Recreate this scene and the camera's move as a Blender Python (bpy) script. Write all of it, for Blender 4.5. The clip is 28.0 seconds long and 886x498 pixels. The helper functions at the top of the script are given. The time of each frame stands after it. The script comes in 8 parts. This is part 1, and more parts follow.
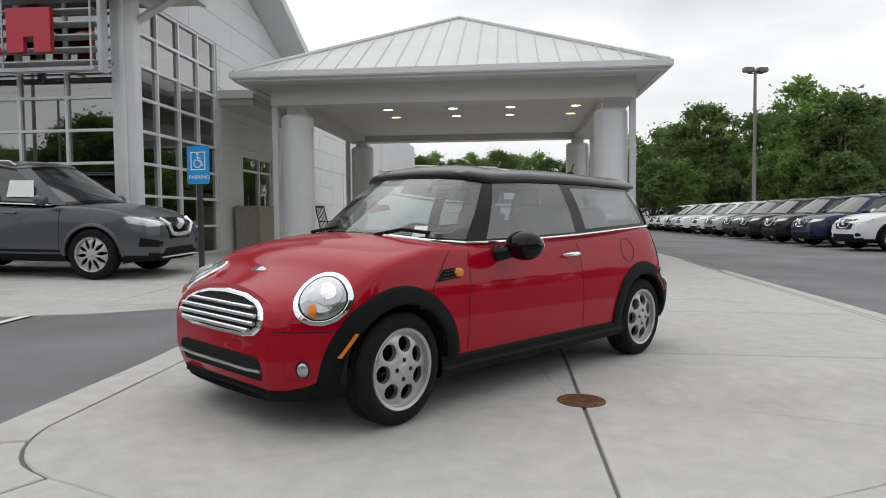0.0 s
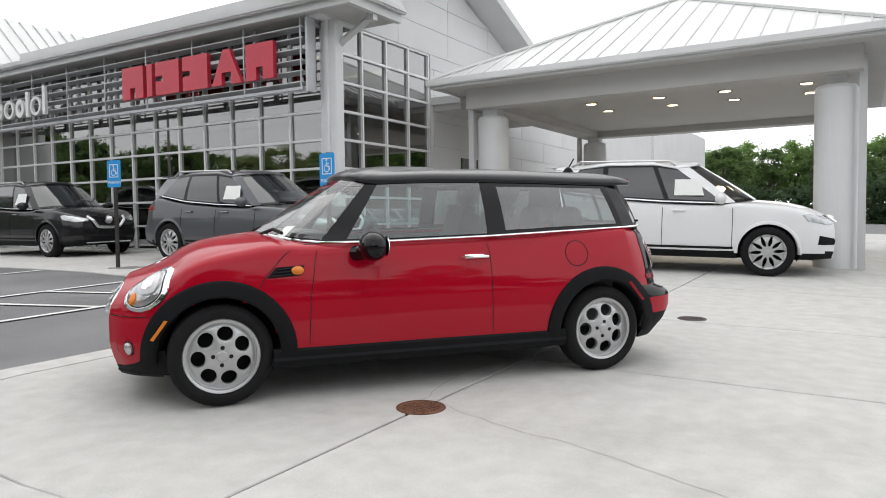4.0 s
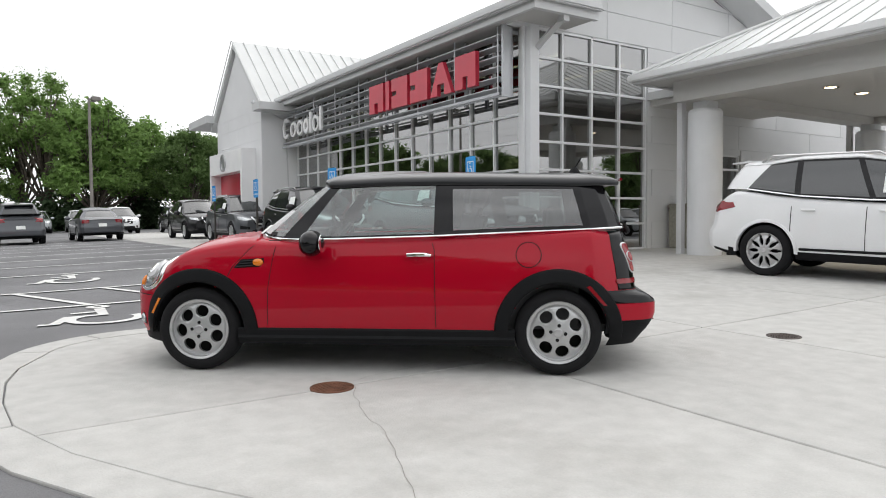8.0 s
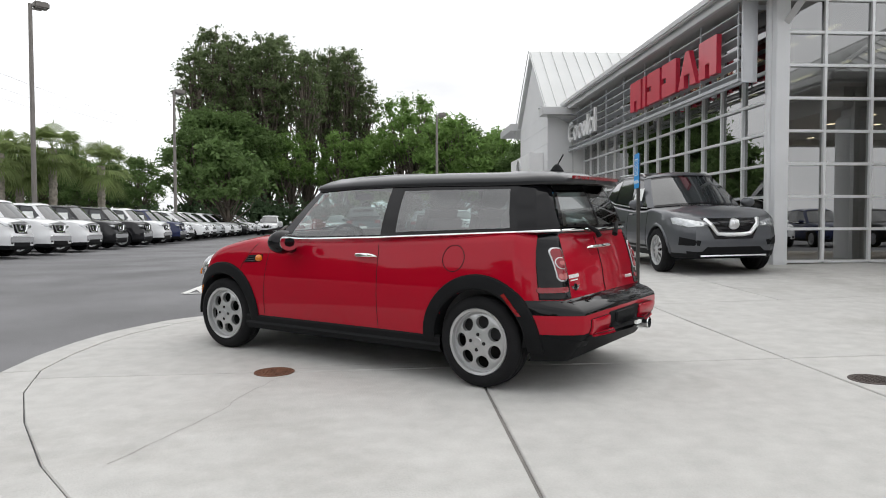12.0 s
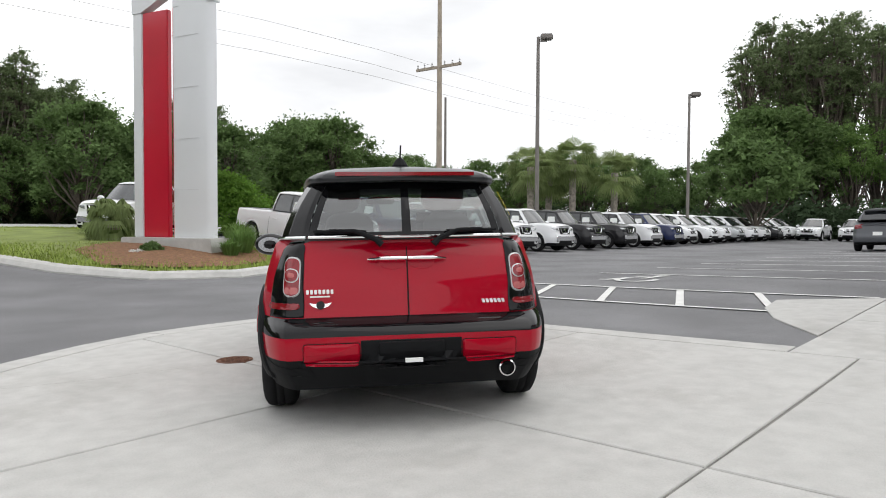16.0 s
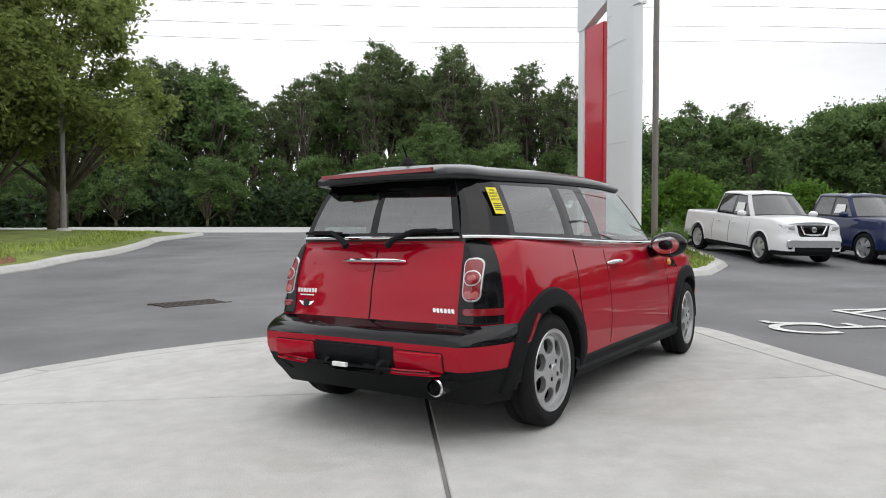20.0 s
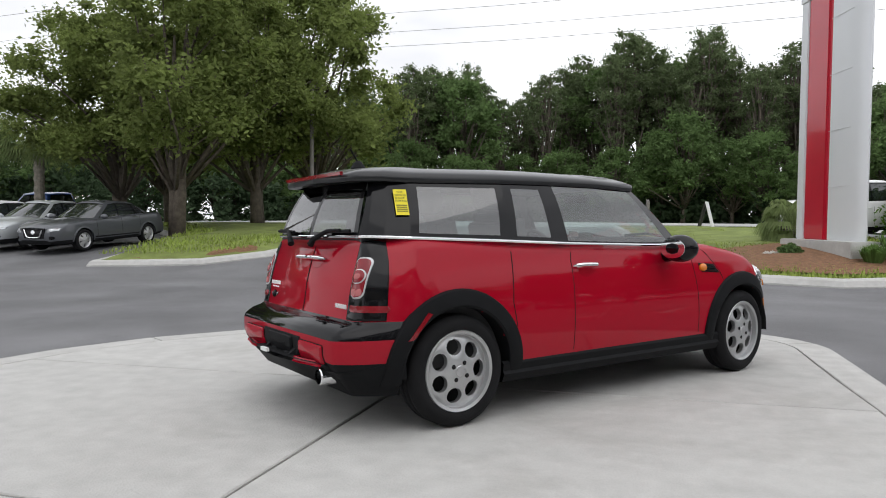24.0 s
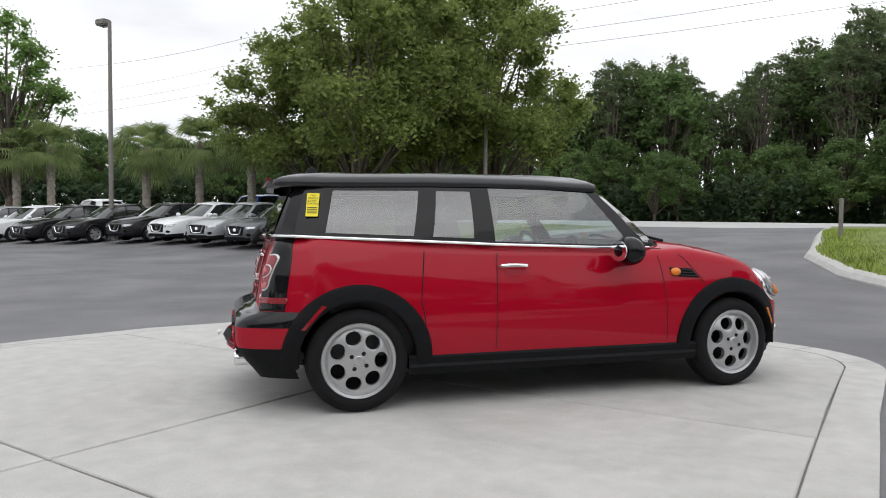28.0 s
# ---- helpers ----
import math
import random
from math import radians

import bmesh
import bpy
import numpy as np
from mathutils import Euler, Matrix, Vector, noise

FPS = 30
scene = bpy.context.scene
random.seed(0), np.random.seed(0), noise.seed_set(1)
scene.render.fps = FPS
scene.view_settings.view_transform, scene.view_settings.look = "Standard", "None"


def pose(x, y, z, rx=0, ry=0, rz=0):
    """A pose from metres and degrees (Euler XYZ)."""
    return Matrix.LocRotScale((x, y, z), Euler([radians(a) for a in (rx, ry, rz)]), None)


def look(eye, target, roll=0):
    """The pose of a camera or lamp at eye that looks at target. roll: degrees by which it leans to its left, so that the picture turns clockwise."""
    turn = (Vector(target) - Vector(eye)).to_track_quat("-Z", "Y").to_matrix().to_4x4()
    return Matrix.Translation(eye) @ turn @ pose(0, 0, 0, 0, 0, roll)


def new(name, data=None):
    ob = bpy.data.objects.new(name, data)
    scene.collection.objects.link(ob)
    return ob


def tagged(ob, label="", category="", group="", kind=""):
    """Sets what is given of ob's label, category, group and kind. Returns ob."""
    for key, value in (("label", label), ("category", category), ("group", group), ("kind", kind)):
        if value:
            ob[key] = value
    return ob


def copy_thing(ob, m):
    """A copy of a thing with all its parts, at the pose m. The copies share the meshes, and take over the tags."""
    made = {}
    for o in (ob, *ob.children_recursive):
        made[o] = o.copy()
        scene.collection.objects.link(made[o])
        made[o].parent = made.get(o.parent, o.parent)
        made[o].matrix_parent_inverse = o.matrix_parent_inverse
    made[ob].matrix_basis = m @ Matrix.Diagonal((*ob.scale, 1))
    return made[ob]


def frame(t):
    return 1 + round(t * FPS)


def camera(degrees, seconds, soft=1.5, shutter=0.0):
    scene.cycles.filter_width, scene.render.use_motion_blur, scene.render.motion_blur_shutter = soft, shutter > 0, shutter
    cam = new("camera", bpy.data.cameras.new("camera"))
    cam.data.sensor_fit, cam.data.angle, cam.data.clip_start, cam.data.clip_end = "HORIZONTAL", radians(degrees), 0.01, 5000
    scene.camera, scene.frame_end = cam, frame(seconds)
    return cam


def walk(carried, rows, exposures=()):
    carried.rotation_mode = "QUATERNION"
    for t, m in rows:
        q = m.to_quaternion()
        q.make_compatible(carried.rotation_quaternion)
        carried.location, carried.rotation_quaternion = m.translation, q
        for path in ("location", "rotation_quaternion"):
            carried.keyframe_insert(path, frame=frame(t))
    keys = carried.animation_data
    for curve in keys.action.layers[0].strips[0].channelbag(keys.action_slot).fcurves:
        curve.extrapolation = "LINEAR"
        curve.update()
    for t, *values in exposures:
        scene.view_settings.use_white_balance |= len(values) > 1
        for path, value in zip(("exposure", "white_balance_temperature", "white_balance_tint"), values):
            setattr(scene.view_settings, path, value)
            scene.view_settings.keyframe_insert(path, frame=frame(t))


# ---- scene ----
cam = camera(65.0, 28.0, soft=1.0)
PATH = [
    (0, (-0.366, 5.055, 1.081), (-0.187, 3.065, 0.989), -0.6),
    (0.5, (-0.828, 4.912, 1.027), (-0.507, 2.939, 0.96), -0.7),
    (1, (-1.296, 4.772, 1.043), (-0.827, 2.829, 0.972), -0.7),
    (1.5, (-1.769, 4.648, 1.042), (-1.136, 2.752, 0.969), -0.5),
    (2, (-2.219, 4.528, 1.04), (-1.424, 2.694, 0.968), -0.5),
    (2.5, (-2.481, 4.421, 1.056), (-1.604, 2.625, 0.976), -0.7),
    (3, (-2.623, 4.354, 1.059), (-1.692, 2.586, 0.975), -0.4),
    (3.5, (-2.801, 4.296, 1.077), (-1.817, 2.557, 0.987), -0.5),
    (5.5, (-3.433, 3.971, 1.068), (-2.256, 2.356, 0.983), -0.6),
    (6, (-3.57, 3.881, 1.077), (-2.347, 2.301, 0.988), -0.5),
    (6.5, (-3.732, 3.774, 1.087), (-2.46, 2.233, 0.994), -0.6),
    (7, (-4.111, 3.504, 1.072), (-2.725, 2.064, 0.983), -0.6),
    (7.5, (-4.561, 3.162, 1.072), (-3.039, 1.867, 0.985), -0.5),
    (8, (-4.929, 2.759, 1.063), (-3.261, 1.659, 0.978), -0.4),
    (8.5, (-5.272, 2.311, 1.061), (-3.496, 1.395, 0.979), -0.3),
    (9, (-5.532, 1.8, 1.058), (-3.671, 1.072, 0.979), -0.3),
    (9.5, (-5.594, 1.614, 1.058), (-3.708, 0.951, 0.979), -0.3),
    (10, (-5.649, 1.426, 1.059), (-3.742, 0.826, 0.98), -0.2),
    (10.5, (-5.733, 1.23, 1.063), (-3.808, 0.693, 0.985), -0.3),
    (11, (-5.751, 1.02, 1.056), (-3.809, 0.549, 0.979), -0.1),
    (11.5, (-5.801, 0.637, 1.057), (-3.832, 0.297, 0.98), -0.1),
    (12, (-5.841, 0.037, 1.045), (-3.847, -0.099, 0.972), -0.1),
    (12.5, (-5.789, -0.547, 1.054), (-3.791, -0.486, 0.982), 0.0),
    (14.5, (-4.919, -2.828, 1.041), (-3.105, -1.986, 0.978), 0.3),
    (15, (-4.562, -3.336, 1.056), (-2.848, -2.307, 0.991), 0.4),
    (15.5, (-4.131, -3.783, 1.062), (-2.549, -2.56, 0.996), 0.3),
    (16, (-3.805, -4.061, 1.069), (-2.325, -2.719, 1.002), 0.3),
    (16.5, (-3.639, -4.177, 1.069), (-2.212, -2.777, 1.001), 0.3),
    (17, (-3.484, -4.295, 1.066), (-2.125, -2.83, 0.999), 0.3),
    (17.5, (-3.332, -4.401, 1.063), (-2.062, -2.857, 0.994), 0.4),
    (18, (-3.176, -4.5, 1.061), (-1.992, -2.889, 0.991), 0.5),
    (18.5, (-2.65, -4.789, 1.045), (-1.725, -3.017, 0.977), 0.3),
    (19, (-2.093, -5.003, 1.033), (-1.436, -3.115, 0.976), -0.2),
    (19.5, (-1.589, -5.048, 1.044), (-1.17, -3.093, 0.993), -0.1),
    (20, (-1.039, -5.079, 1.071), (-0.886, -3.086, 1.007), 0.0),
    (20.5, (-0.616, -5.094, 1.072), (-0.657, -3.096, 1.006), 0.2),
    (21, (-0.406, -5.099, 1.08), (-0.533, -3.105, 1.009), 0.2),
    (21.5, (-0.189, -5.121, 1.095), (-0.403, -3.134, 1.018), 0.2),
    (22, (0.005, -5.116, 1.104), (-0.289, -3.14, 1.024), 0.3),
    (22.5, (0.178, -5.085, 1.11), (-0.194, -3.122, 1.026), 0.2),
    (24.5, (0.997, -4.961, 1.111), (0.351, -3.07, 1.03), 0.6),
    (25, (1.213, -4.904, 1.112), (0.494, -3.039, 1.03), 0.6),
    (25.5, (1.423, -4.86, 1.12), (0.635, -3.024, 1.035), 0.5),
    (26, (1.633, -4.807, 1.124), (0.776, -3.002, 1.039), 0.5),
    (26.5, (1.822, -4.731, 1.13), (0.893, -2.962, 1.044), 0.5),
    (27, (2.024, -4.646, 1.136), (1.025, -2.916, 1.048), 0.5),
    (27.5, (2.224, -4.554, 1.135), (1.159, -2.864, 1.047), 0.6),
    (28, (2.41, -4.477, 1.136), (1.29, -2.823, 1.047), 0.6),
]
# the camera's own exposure and white balance drift a little: stops, kelvin, tint
EXPOSURE = [(0.0, -0.28, 6500, 10), (0.3, -0.06, 6500, 10), (0.7, 0.18, 6500, 10), (1.0, 0.32, 6500, 10), (2.0, 0.29, 6500, 10), (3.0, 0.22, 6500, 10), (6.0, 0.2, 6500, 10), (8.0, 0.17, 6500, 10), (12.0, 0.05, 6500, 10), (15.0, 0.12, 6500, 10), (17.0, 0.05, 6500, 10), (20.0, 0.06, 6440, 10), (21.0, 0.2, 6420, 10), (22.0, 0.1, 6390, 11), (25.0, -0.1, 6390, 11), (28.0, -0.03, 6390, 11)]
walk(cam, [(t, look(eye, target, roll)) for t, eye, target, roll in PATH], EXPOSURE)

# ---- world and light ----
def sm(a, b, t):
    t = max(0.0, min(1.0, (t - a) / (b - a)))
    return t * t * (3 - 2 * t)


world = bpy.data.worlds.new("overcast_sky")
scene.world = world
world.use_nodes = True
wn, wl = world.node_tree.nodes, world.node_tree.links
wn.clear()
w_out = wn.new("ShaderNodeOutputWorld")
w_bg = wn.new("ShaderNodeBackground")
w_sky = wn.new("ShaderNodeTexSky")
w_sky.sky_type = "NISHITA"
w_sky.sun_disc = False
w_sky.sun_elevation, w_sky.sun_rotation = radians(58), radians(150)
w_sky.air_density, w_sky.dust_density = 2.0, 4.0
w_grey = wn.new("ShaderNodeHueSaturation")
w_grey.inputs["Saturation"].default_value = 0.12
w_scale = wn.new("ShaderNodeMix")
w_scale.data_type = "RGBA"
w_co = wn.new("ShaderNodeTexCoord")
w_map = wn.new("ShaderNodeMapping")
w_map.inputs["Scale"].default_value = (1.0, 1.0, 3.5)
w_noise = wn.new("ShaderNodeTexNoise")
w_noise.inputs["Scale"].default_value = 2.2
w_noise.inputs["Detail"].default_value = 6.0
w_ramp = wn.new("ShaderNodeValToRGB")
w_ramp.color_ramp.elements[0].position, w_ramp.color_ramp.elements[0].color = 0.26, (6.8, 6.9, 7.1, 1)
w_ramp.color_ramp.elements[1].position, w_ramp.color_ramp.elements[1].color = 0.6, (10.7, 10.8, 11.0, 1)
wl.new(w_co.outputs["Generated"], w_map.inputs["Vector"])
wl.new(w_map.outputs["Vector"], w_noise.inputs["Vector"])
wl.new(w_noise.outputs["Fac"], w_ramp.inputs["Fac"])
wl.new(w_sky.outputs["Color"], w_grey.inputs["Color"])
w_scale.inputs["Factor"].default_value = 0.88
wl.new(w_grey.outputs["Color"], w_scale.inputs["A"])
wl.new(w_ramp.outputs["Color"], w_scale.inputs["B"])
wl.new(w_scale.outputs["Result"], w_bg.inputs["Color"])
w_bg.inputs["Strength"].default_value = 0.13
wl.new(w_bg.outputs["Background"], w_out.inputs["Surface"])

sun = new("sun", bpy.data.lights.new("sun", "SUN"))
sun.data.energy, sun.data.angle, sun.data.color = 0.75, radians(75), (1.0, 0.97, 0.93)
sun.matrix_world = look((0, 0, 30), (0 - 8, 0 + 9, 0))


# ---- materials ----
def mat(name, col, rough=0.5, metal=0.0, var=0.12, scale=3.0, bump=0.0, bscale=60.0, coat=0.0, spec=0.5, trans=0.0, emit=0.0, stain=None, rnd=0.0, ior=1.45, alpha=1.0):
    m = bpy.data.materials.new(name)
    m.use_nodes = True
    n, l = m.node_tree.nodes, m.node_tree.links
    b = n["Principled BSDF"]
    b.inputs["Roughness"].default_value, b.inputs["Metallic"].default_value = rough, metal
    b.inputs["Specular IOR Level"].default_value = spec
    b.inputs["Coat Weight"].default_value, b.inputs["Coat Roughness"].default_value = coat, 0.04
    b.inputs["Transmission Weight"].default_value, b.inputs["IOR"].default_value = trans, ior
    b.inputs["Alpha"].default_value = alpha
    if emit:
        b.inputs["Emission Color"].default_value, b.inputs["Emission Strength"].default_value = (*col, 1), emit
    if var or bump or rnd or stain:
        co = n.new("ShaderNodeTexCoord")
        big, fine = n.new("ShaderNodeTexNoise"), n.new("ShaderNodeTexNoise")
        big.inputs["Scale"].default_value, big.inputs["Detail"].default_value = scale, 5.0
        fine.inputs["Scale"].default_value, fine.inputs["Detail"].default_value = bscale, 3.0
        for x in (big, fine):
            l.new(co.outputs["Object"], x.inputs["Vector"])
        ad = n.new("ShaderNodeMath")
        ad.operation = "MULTIPLY_ADD"
        l.new(fine.outputs["Fac"], ad.inputs[0])
        ad.inputs[1].default_value = 0.4
        l.new(big.outputs["Fac"], ad.inputs[2])
        mp = n.new("ShaderNodeMapRange")
        mp.inputs["From Min"].default_value, mp.inputs["From Max"].default_value = 0.45, 0.95
        mp.inputs["To Min"].default_value, mp.inputs["To Max"].default_value = 1 - var, 1 + var
        l.new(ad.outputs[0], mp.inputs["Value"])
        mul = n.new("ShaderNodeMix")
        mul.data_type, mul.blend_type = "RGBA", "MULTIPLY"
        mul.inputs["Factor"].default_value = 1.0
        mul.inputs["A"].default_value = (*col, 1)
        src = mp.outputs["Result"]
        if rnd:
            oi = n.new("ShaderNodeObjectInfo")
            mr = n.new("ShaderNodeMapRange")
            mr.inputs["To Min"].default_value, mr.inputs["To Max"].default_value = 1 - rnd, 1 + rnd
            l.new(oi.outputs["Random"], mr.inputs["Value"])
            mm = n.new("ShaderNodeMath")
            mm.operation = "MULTIPLY"
            l.new(src, mm.inputs[0]), l.new(mr.outputs["Result"], mm.inputs[1])
            src = mm.outputs[0]
        l.new(src, mul.inputs["B"])
        colour = mul.outputs["Result"]
        if stain:
            st = n.new("ShaderNodeTexNoise")
            st.inputs["Scale"].default_value, st.inputs["Detail"].default_value = stain[1], 8.0
            st.inputs["Roughness"].default_value = 0.7
            l.new(co.outputs["Object"], st.inputs["Vector"])
            sr = n.new("ShaderNodeMapRange")
            sr.inputs["From Min"].default_value, sr.inputs["From Max"].default_value = stain[2], stain[2] + 0.14
            sr.inputs["To Max"].default_value = stain[3]
            l.new(st.outputs["Fac"], sr.inputs["Value"])
            mx = n.new("ShaderNodeMix")
            mx.data_type = "RGBA"
            l.new(sr.outputs["Result"], mx.inputs["Factor"])
            l.new(colour, mx.inputs["A"])
            mx.inputs["B"].default_value = (*stain[0], 1)
            colour = mx.outputs["Result"]
        l.new(colour, b.inputs["Base Color"])
        if bump:
            bp = n.new("ShaderNodeBump")
            bp.inputs["Strength"].default_value, bp.inputs["Distance"].default_value = bump, 0.01
            l.new(fine.outputs["Fac"], bp.inputs["Height"])
            l.new(bp.outputs["Normal"], b.inputs["Normal"])
    else:
        b.inputs["Base Color"].default_value = (*col, 1)
    return m



def glazed(name, tint, gloss):
    """Thin glass: what is behind shows through, gloss grows towards the edge-on view."""
    m = bpy.data.materials.new(name)
    m.use_nodes = True
    n, l = m.node_tree.nodes, m.node_tree.links
    n.clear()
    out, mix = n.new("ShaderNodeOutputMaterial"), n.new("ShaderNodeMixShader")
    tr, gl, lw = n.new("ShaderNodeBsdfTransparent"), n.new("ShaderNodeBsdfGlossy"), n.new("ShaderNodeLayerWeight")
    pw, mr = n.new("ShaderNodeMath"), n.new("ShaderNodeMapRange")
    tr.inputs["Color"].default_value = (*tint, 1)
    gl.inputs["Roughness"].default_value = 0.01
    lw.inputs["Blend"].default_value = 0.5
    pw.operation, pw.inputs[1].default_value = "POWER", 4.0
    mr.inputs["To Min"].default_value, mr.inputs["To Max"].default_value = gloss, 1.0
    l.new(lw.outputs["Facing"], pw.inputs[0]), l.new(pw.outputs[0], mr.inputs["Value"])
    l.new(mr.outputs["Result"], mix.inputs["Fac"])
    l.new(tr.outputs["BSDF"], mix.inputs[1]), l.new(gl.outputs["BSDF"], mix.inputs[2])
    l.new(mix.outputs["Shader"], out.inputs["Surface"])
    return m


M = {
    "asphalt": mat("asphalt", (0.172, 0.172, 0.177), 0.75, var=0.28, scale=0.5, bump=0.6, bscale=130, stain=((0.11, 0.11, 0.115), 0.14, 0.53, 0.7), spec=0.3),
    "concrete": mat("concrete", (0.475, 0.47, 0.452), 0.85, var=0.10, scale=6.5, bump=0.4, bscale=90, stain=((0.345, 0.335, 0.315), 0.42, 0.53, 0.66), rnd=0.035, spec=0.35),
    "concrete_dark": mat("joint_fill", (0.2, 0.193, 0.18), 0.95, var=0.2, scale=6),
    "hairline": mat("hairline_dirt", (0.24, 0.23, 0.21), 0.95, var=0.2, scale=6),
    "grass": mat("grass_soil", (0.17, 0.21, 0.055), 0.95, var=0.35, scale=1.5, bump=0.8, bscale=60),
    "blade": mat("grass_blade", (0.24, 0.31, 0.06), 0.8, var=0.3, scale=0.8),
    "straw": mat("pine_straw", (0.2, 0.105, 0.055), 0.95, var=0.45, scale=14, bump=1.0, bscale=90),
    "paint": mat("road_paint", (0.66, 0.66, 0.64), 0.7, var=0.12, scale=4, stain=((0.25, 0.25, 0.25), 5.0, 0.58, 0.7)),
    "wall": mat("wall_panel", (0.68, 0.685, 0.69), 0.6, var=0.04, scale=0.8, bump=0.06, bscale=40, rnd=0.03),
    "wall_light": mat("wall_panel_light", (0.72, 0.725, 0.73), 0.55, var=0.04, scale=0.8),
    "fascia": mat("fascia_metal", (0.58, 0.585, 0.59), 0.45, var=0.05, scale=1.2),
    "soffit": mat("soffit", (0.52, 0.515, 0.5), 0.7, var=0.04, scale=1.0),
    "column": mat("column_paint", (0.72, 0.73, 0.74), 0.6, var=0.05, scale=1.5, stain=((0.6, 0.6, 0.6), 0.9, 0.6, 0.4)),
    "roof": mat("standing_seam_roof", (0.6, 0.61, 0.605), 0.4, var=0.06, scale=0.7),
    "mullion": mat("aluminium_mullion", (0.74, 0.75, 0.76), 0.35, metal=0.15, var=0.03, scale=2),
    "louvre": mat("louvre_metal", (0.5, 0.51, 0.53), 0.4, metal=0.3, var=0.08, scale=2),
    "glass_b": glazed("tinted_window_glass", (0.25, 0.27, 0.25), 0.35),
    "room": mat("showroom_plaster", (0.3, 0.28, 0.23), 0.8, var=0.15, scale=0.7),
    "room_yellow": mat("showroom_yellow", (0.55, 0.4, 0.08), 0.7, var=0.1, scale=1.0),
    "lamp": mat("lit_lamp", (1.0, 0.85, 0.6), 0.5, var=0, emit=4.0),
    "red_sign": mat("red_sign_face", (0.56, 0.03, 0.06), 0.35, var=0.06, scale=2, coat=0.3),
    "red_panel": mat("red_panel", (0.5, 0.008, 0.03), 0.28, var=0.08, scale=0.8, coat=0.5),
    "white_sign": mat("white_sign_face", (0.82, 0.82, 0.82), 0.4, var=0.03, scale=2),
    "silver": mat("silver_cladding", (0.72, 0.735, 0.75), 0.42, metal=0.15, var=0.04, scale=0.6),
    "blue_sign": mat("blue_sign_face", (0.015, 0.3, 0.72), 0.45, var=0.06, scale=4),
    "post": mat("dark_post", (0.03, 0.028, 0.025), 0.6, var=0.3, scale=8),
    "pole": mat("lamp_pole", (0.2, 0.185, 0.17), 0.6, var=0.15, scale=3),
    "wood_pole": mat("wood_pole", (0.36, 0.31, 0.25), 0.9, var=0.2, scale=2.5, bump=0.5, bscale=40),
    "steel": mat("steel", (0.55, 0.55, 0.56), 0.35, metal=0.9, var=0.08, scale=6),
    "rust": mat("rusty_iron", (0.16, 0.075, 0.045), 0.85, metal=0.2, var=0.4, scale=14, bump=0.6, bscale=90),
    "iron": mat("dark_iron", (0.09, 0.075, 0.068), 0.75, metal=0.3, var=0.3, scale=14, bump=0.5, bscale=90),
    "bark": mat("bark", (0.12, 0.1, 0.08), 0.95, var=0.35, scale=6, bump=1.0, bscale=26),
    "bark_palm": mat("palm_bark", (0.3, 0.27, 0.23), 0.95, var=0.35, scale=8, bump=1.0, bscale=24),
    "bin": mat("litter_bin", (0.3, 0.29, 0.24), 0.8, var=0.2, scale=20, bump=0.5, bscale=60),
    "black_wood": mat("black_wood", (0.02, 0.02, 0.02), 0.5, var=0.2, scale=8),
    "tyre": mat("tyre_rubber", (0.012, 0.012, 0.013), 0.8, var=0.2, scale=10, bump=0.15, bscale=120, spec=0.2),
    "trim": mat("black_plastic_trim", (0.008, 0.0085, 0.0095), 0.62, var=0.15, scale=10, bump=0.06, bscale=150, spec=0.16),
    "gloss_black": mat("gloss_black", (0.005, 0.005, 0.006), 0.06, var=0.03, spec=0.35),
    "well": mat("wheel_well", (0.008, 0.008, 0.008), 0.9, var=0.1),
    "alloy": mat("silver_alloy", (0.5, 0.505, 0.51), 0.36, metal=0.75, var=0.05, scale=8),
    "chrome": mat("chrome", (0.86, 0.87, 0.88), 0.08, metal=1.0, var=0.02),
    "cabin": mat("cabin_fabric", (0.07, 0.07, 0.072), 0.8, var=0.15, scale=9),
    "headlining": mat("headlining", (0.22, 0.22, 0.215), 0.9, var=0.08, scale=12),
    "seat_light": mat("seat_fabric", (0.1, 0.1, 0.1), 0.75, var=0.15, scale=9),
    "windscreen": glazed("windscreen_glass", (0.72, 0.8, 0.78), 0.13),
    "car_glass": glazed("car_glass", (0.68, 0.82, 0.8), 0.17),
    "car_glass_dark": glazed("dark_car_glass", (0.48, 0.55, 0.54), 0.2),
    "far_glass": mat("parked_car_glass", (0.02, 0.024, 0.026), 0.05, var=0.05, spec=1.0, coat=0.6),
    "lens": mat("lamp_lens", (0.5, 0.52, 0.53), 0.08, trans=0.0, var=0.2, scale=14, metal=0.7),
    "satin": mat("satin_chrome", (0.92, 0.93, 0.94), 0.28, metal=1.0, var=0.02),
    "tail_red": mat("tail_lens", (0.22, 0.004, 0.01), 0.12, var=0.12, scale=30, coat=0.6),
    "tail_clear": mat("pale_red_lens", (0.42, 0.1, 0.1), 0.15, var=0.1, scale=30, coat=0.5),
    "amber": mat("amber_lens", (0.72, 0.2, 0.012), 0.2, var=0.05, coat=0.5),
    "yellow": mat("yellow_sticker", (0.85, 0.72, 0.03), 0.6, var=0.04),
    "paper": mat("white_paper", (0.8, 0.82, 0.8), 0.7, var=0.05),
    "ink": mat("dark_ink", (0.03, 0.03, 0.03), 0.7, var=0),
    "estate_red": mat("red_car_paint", (0.36, 0.0025, 0.016), 0.35, var=0.03, scale=0.6, coat=0.6, spec=0.02),
    "roof_dark": mat("dark_grey_roof_paint", (0.022, 0.023, 0.025), 0.28, var=0.1, scale=2, coat=0.4, spec=0.2),
}


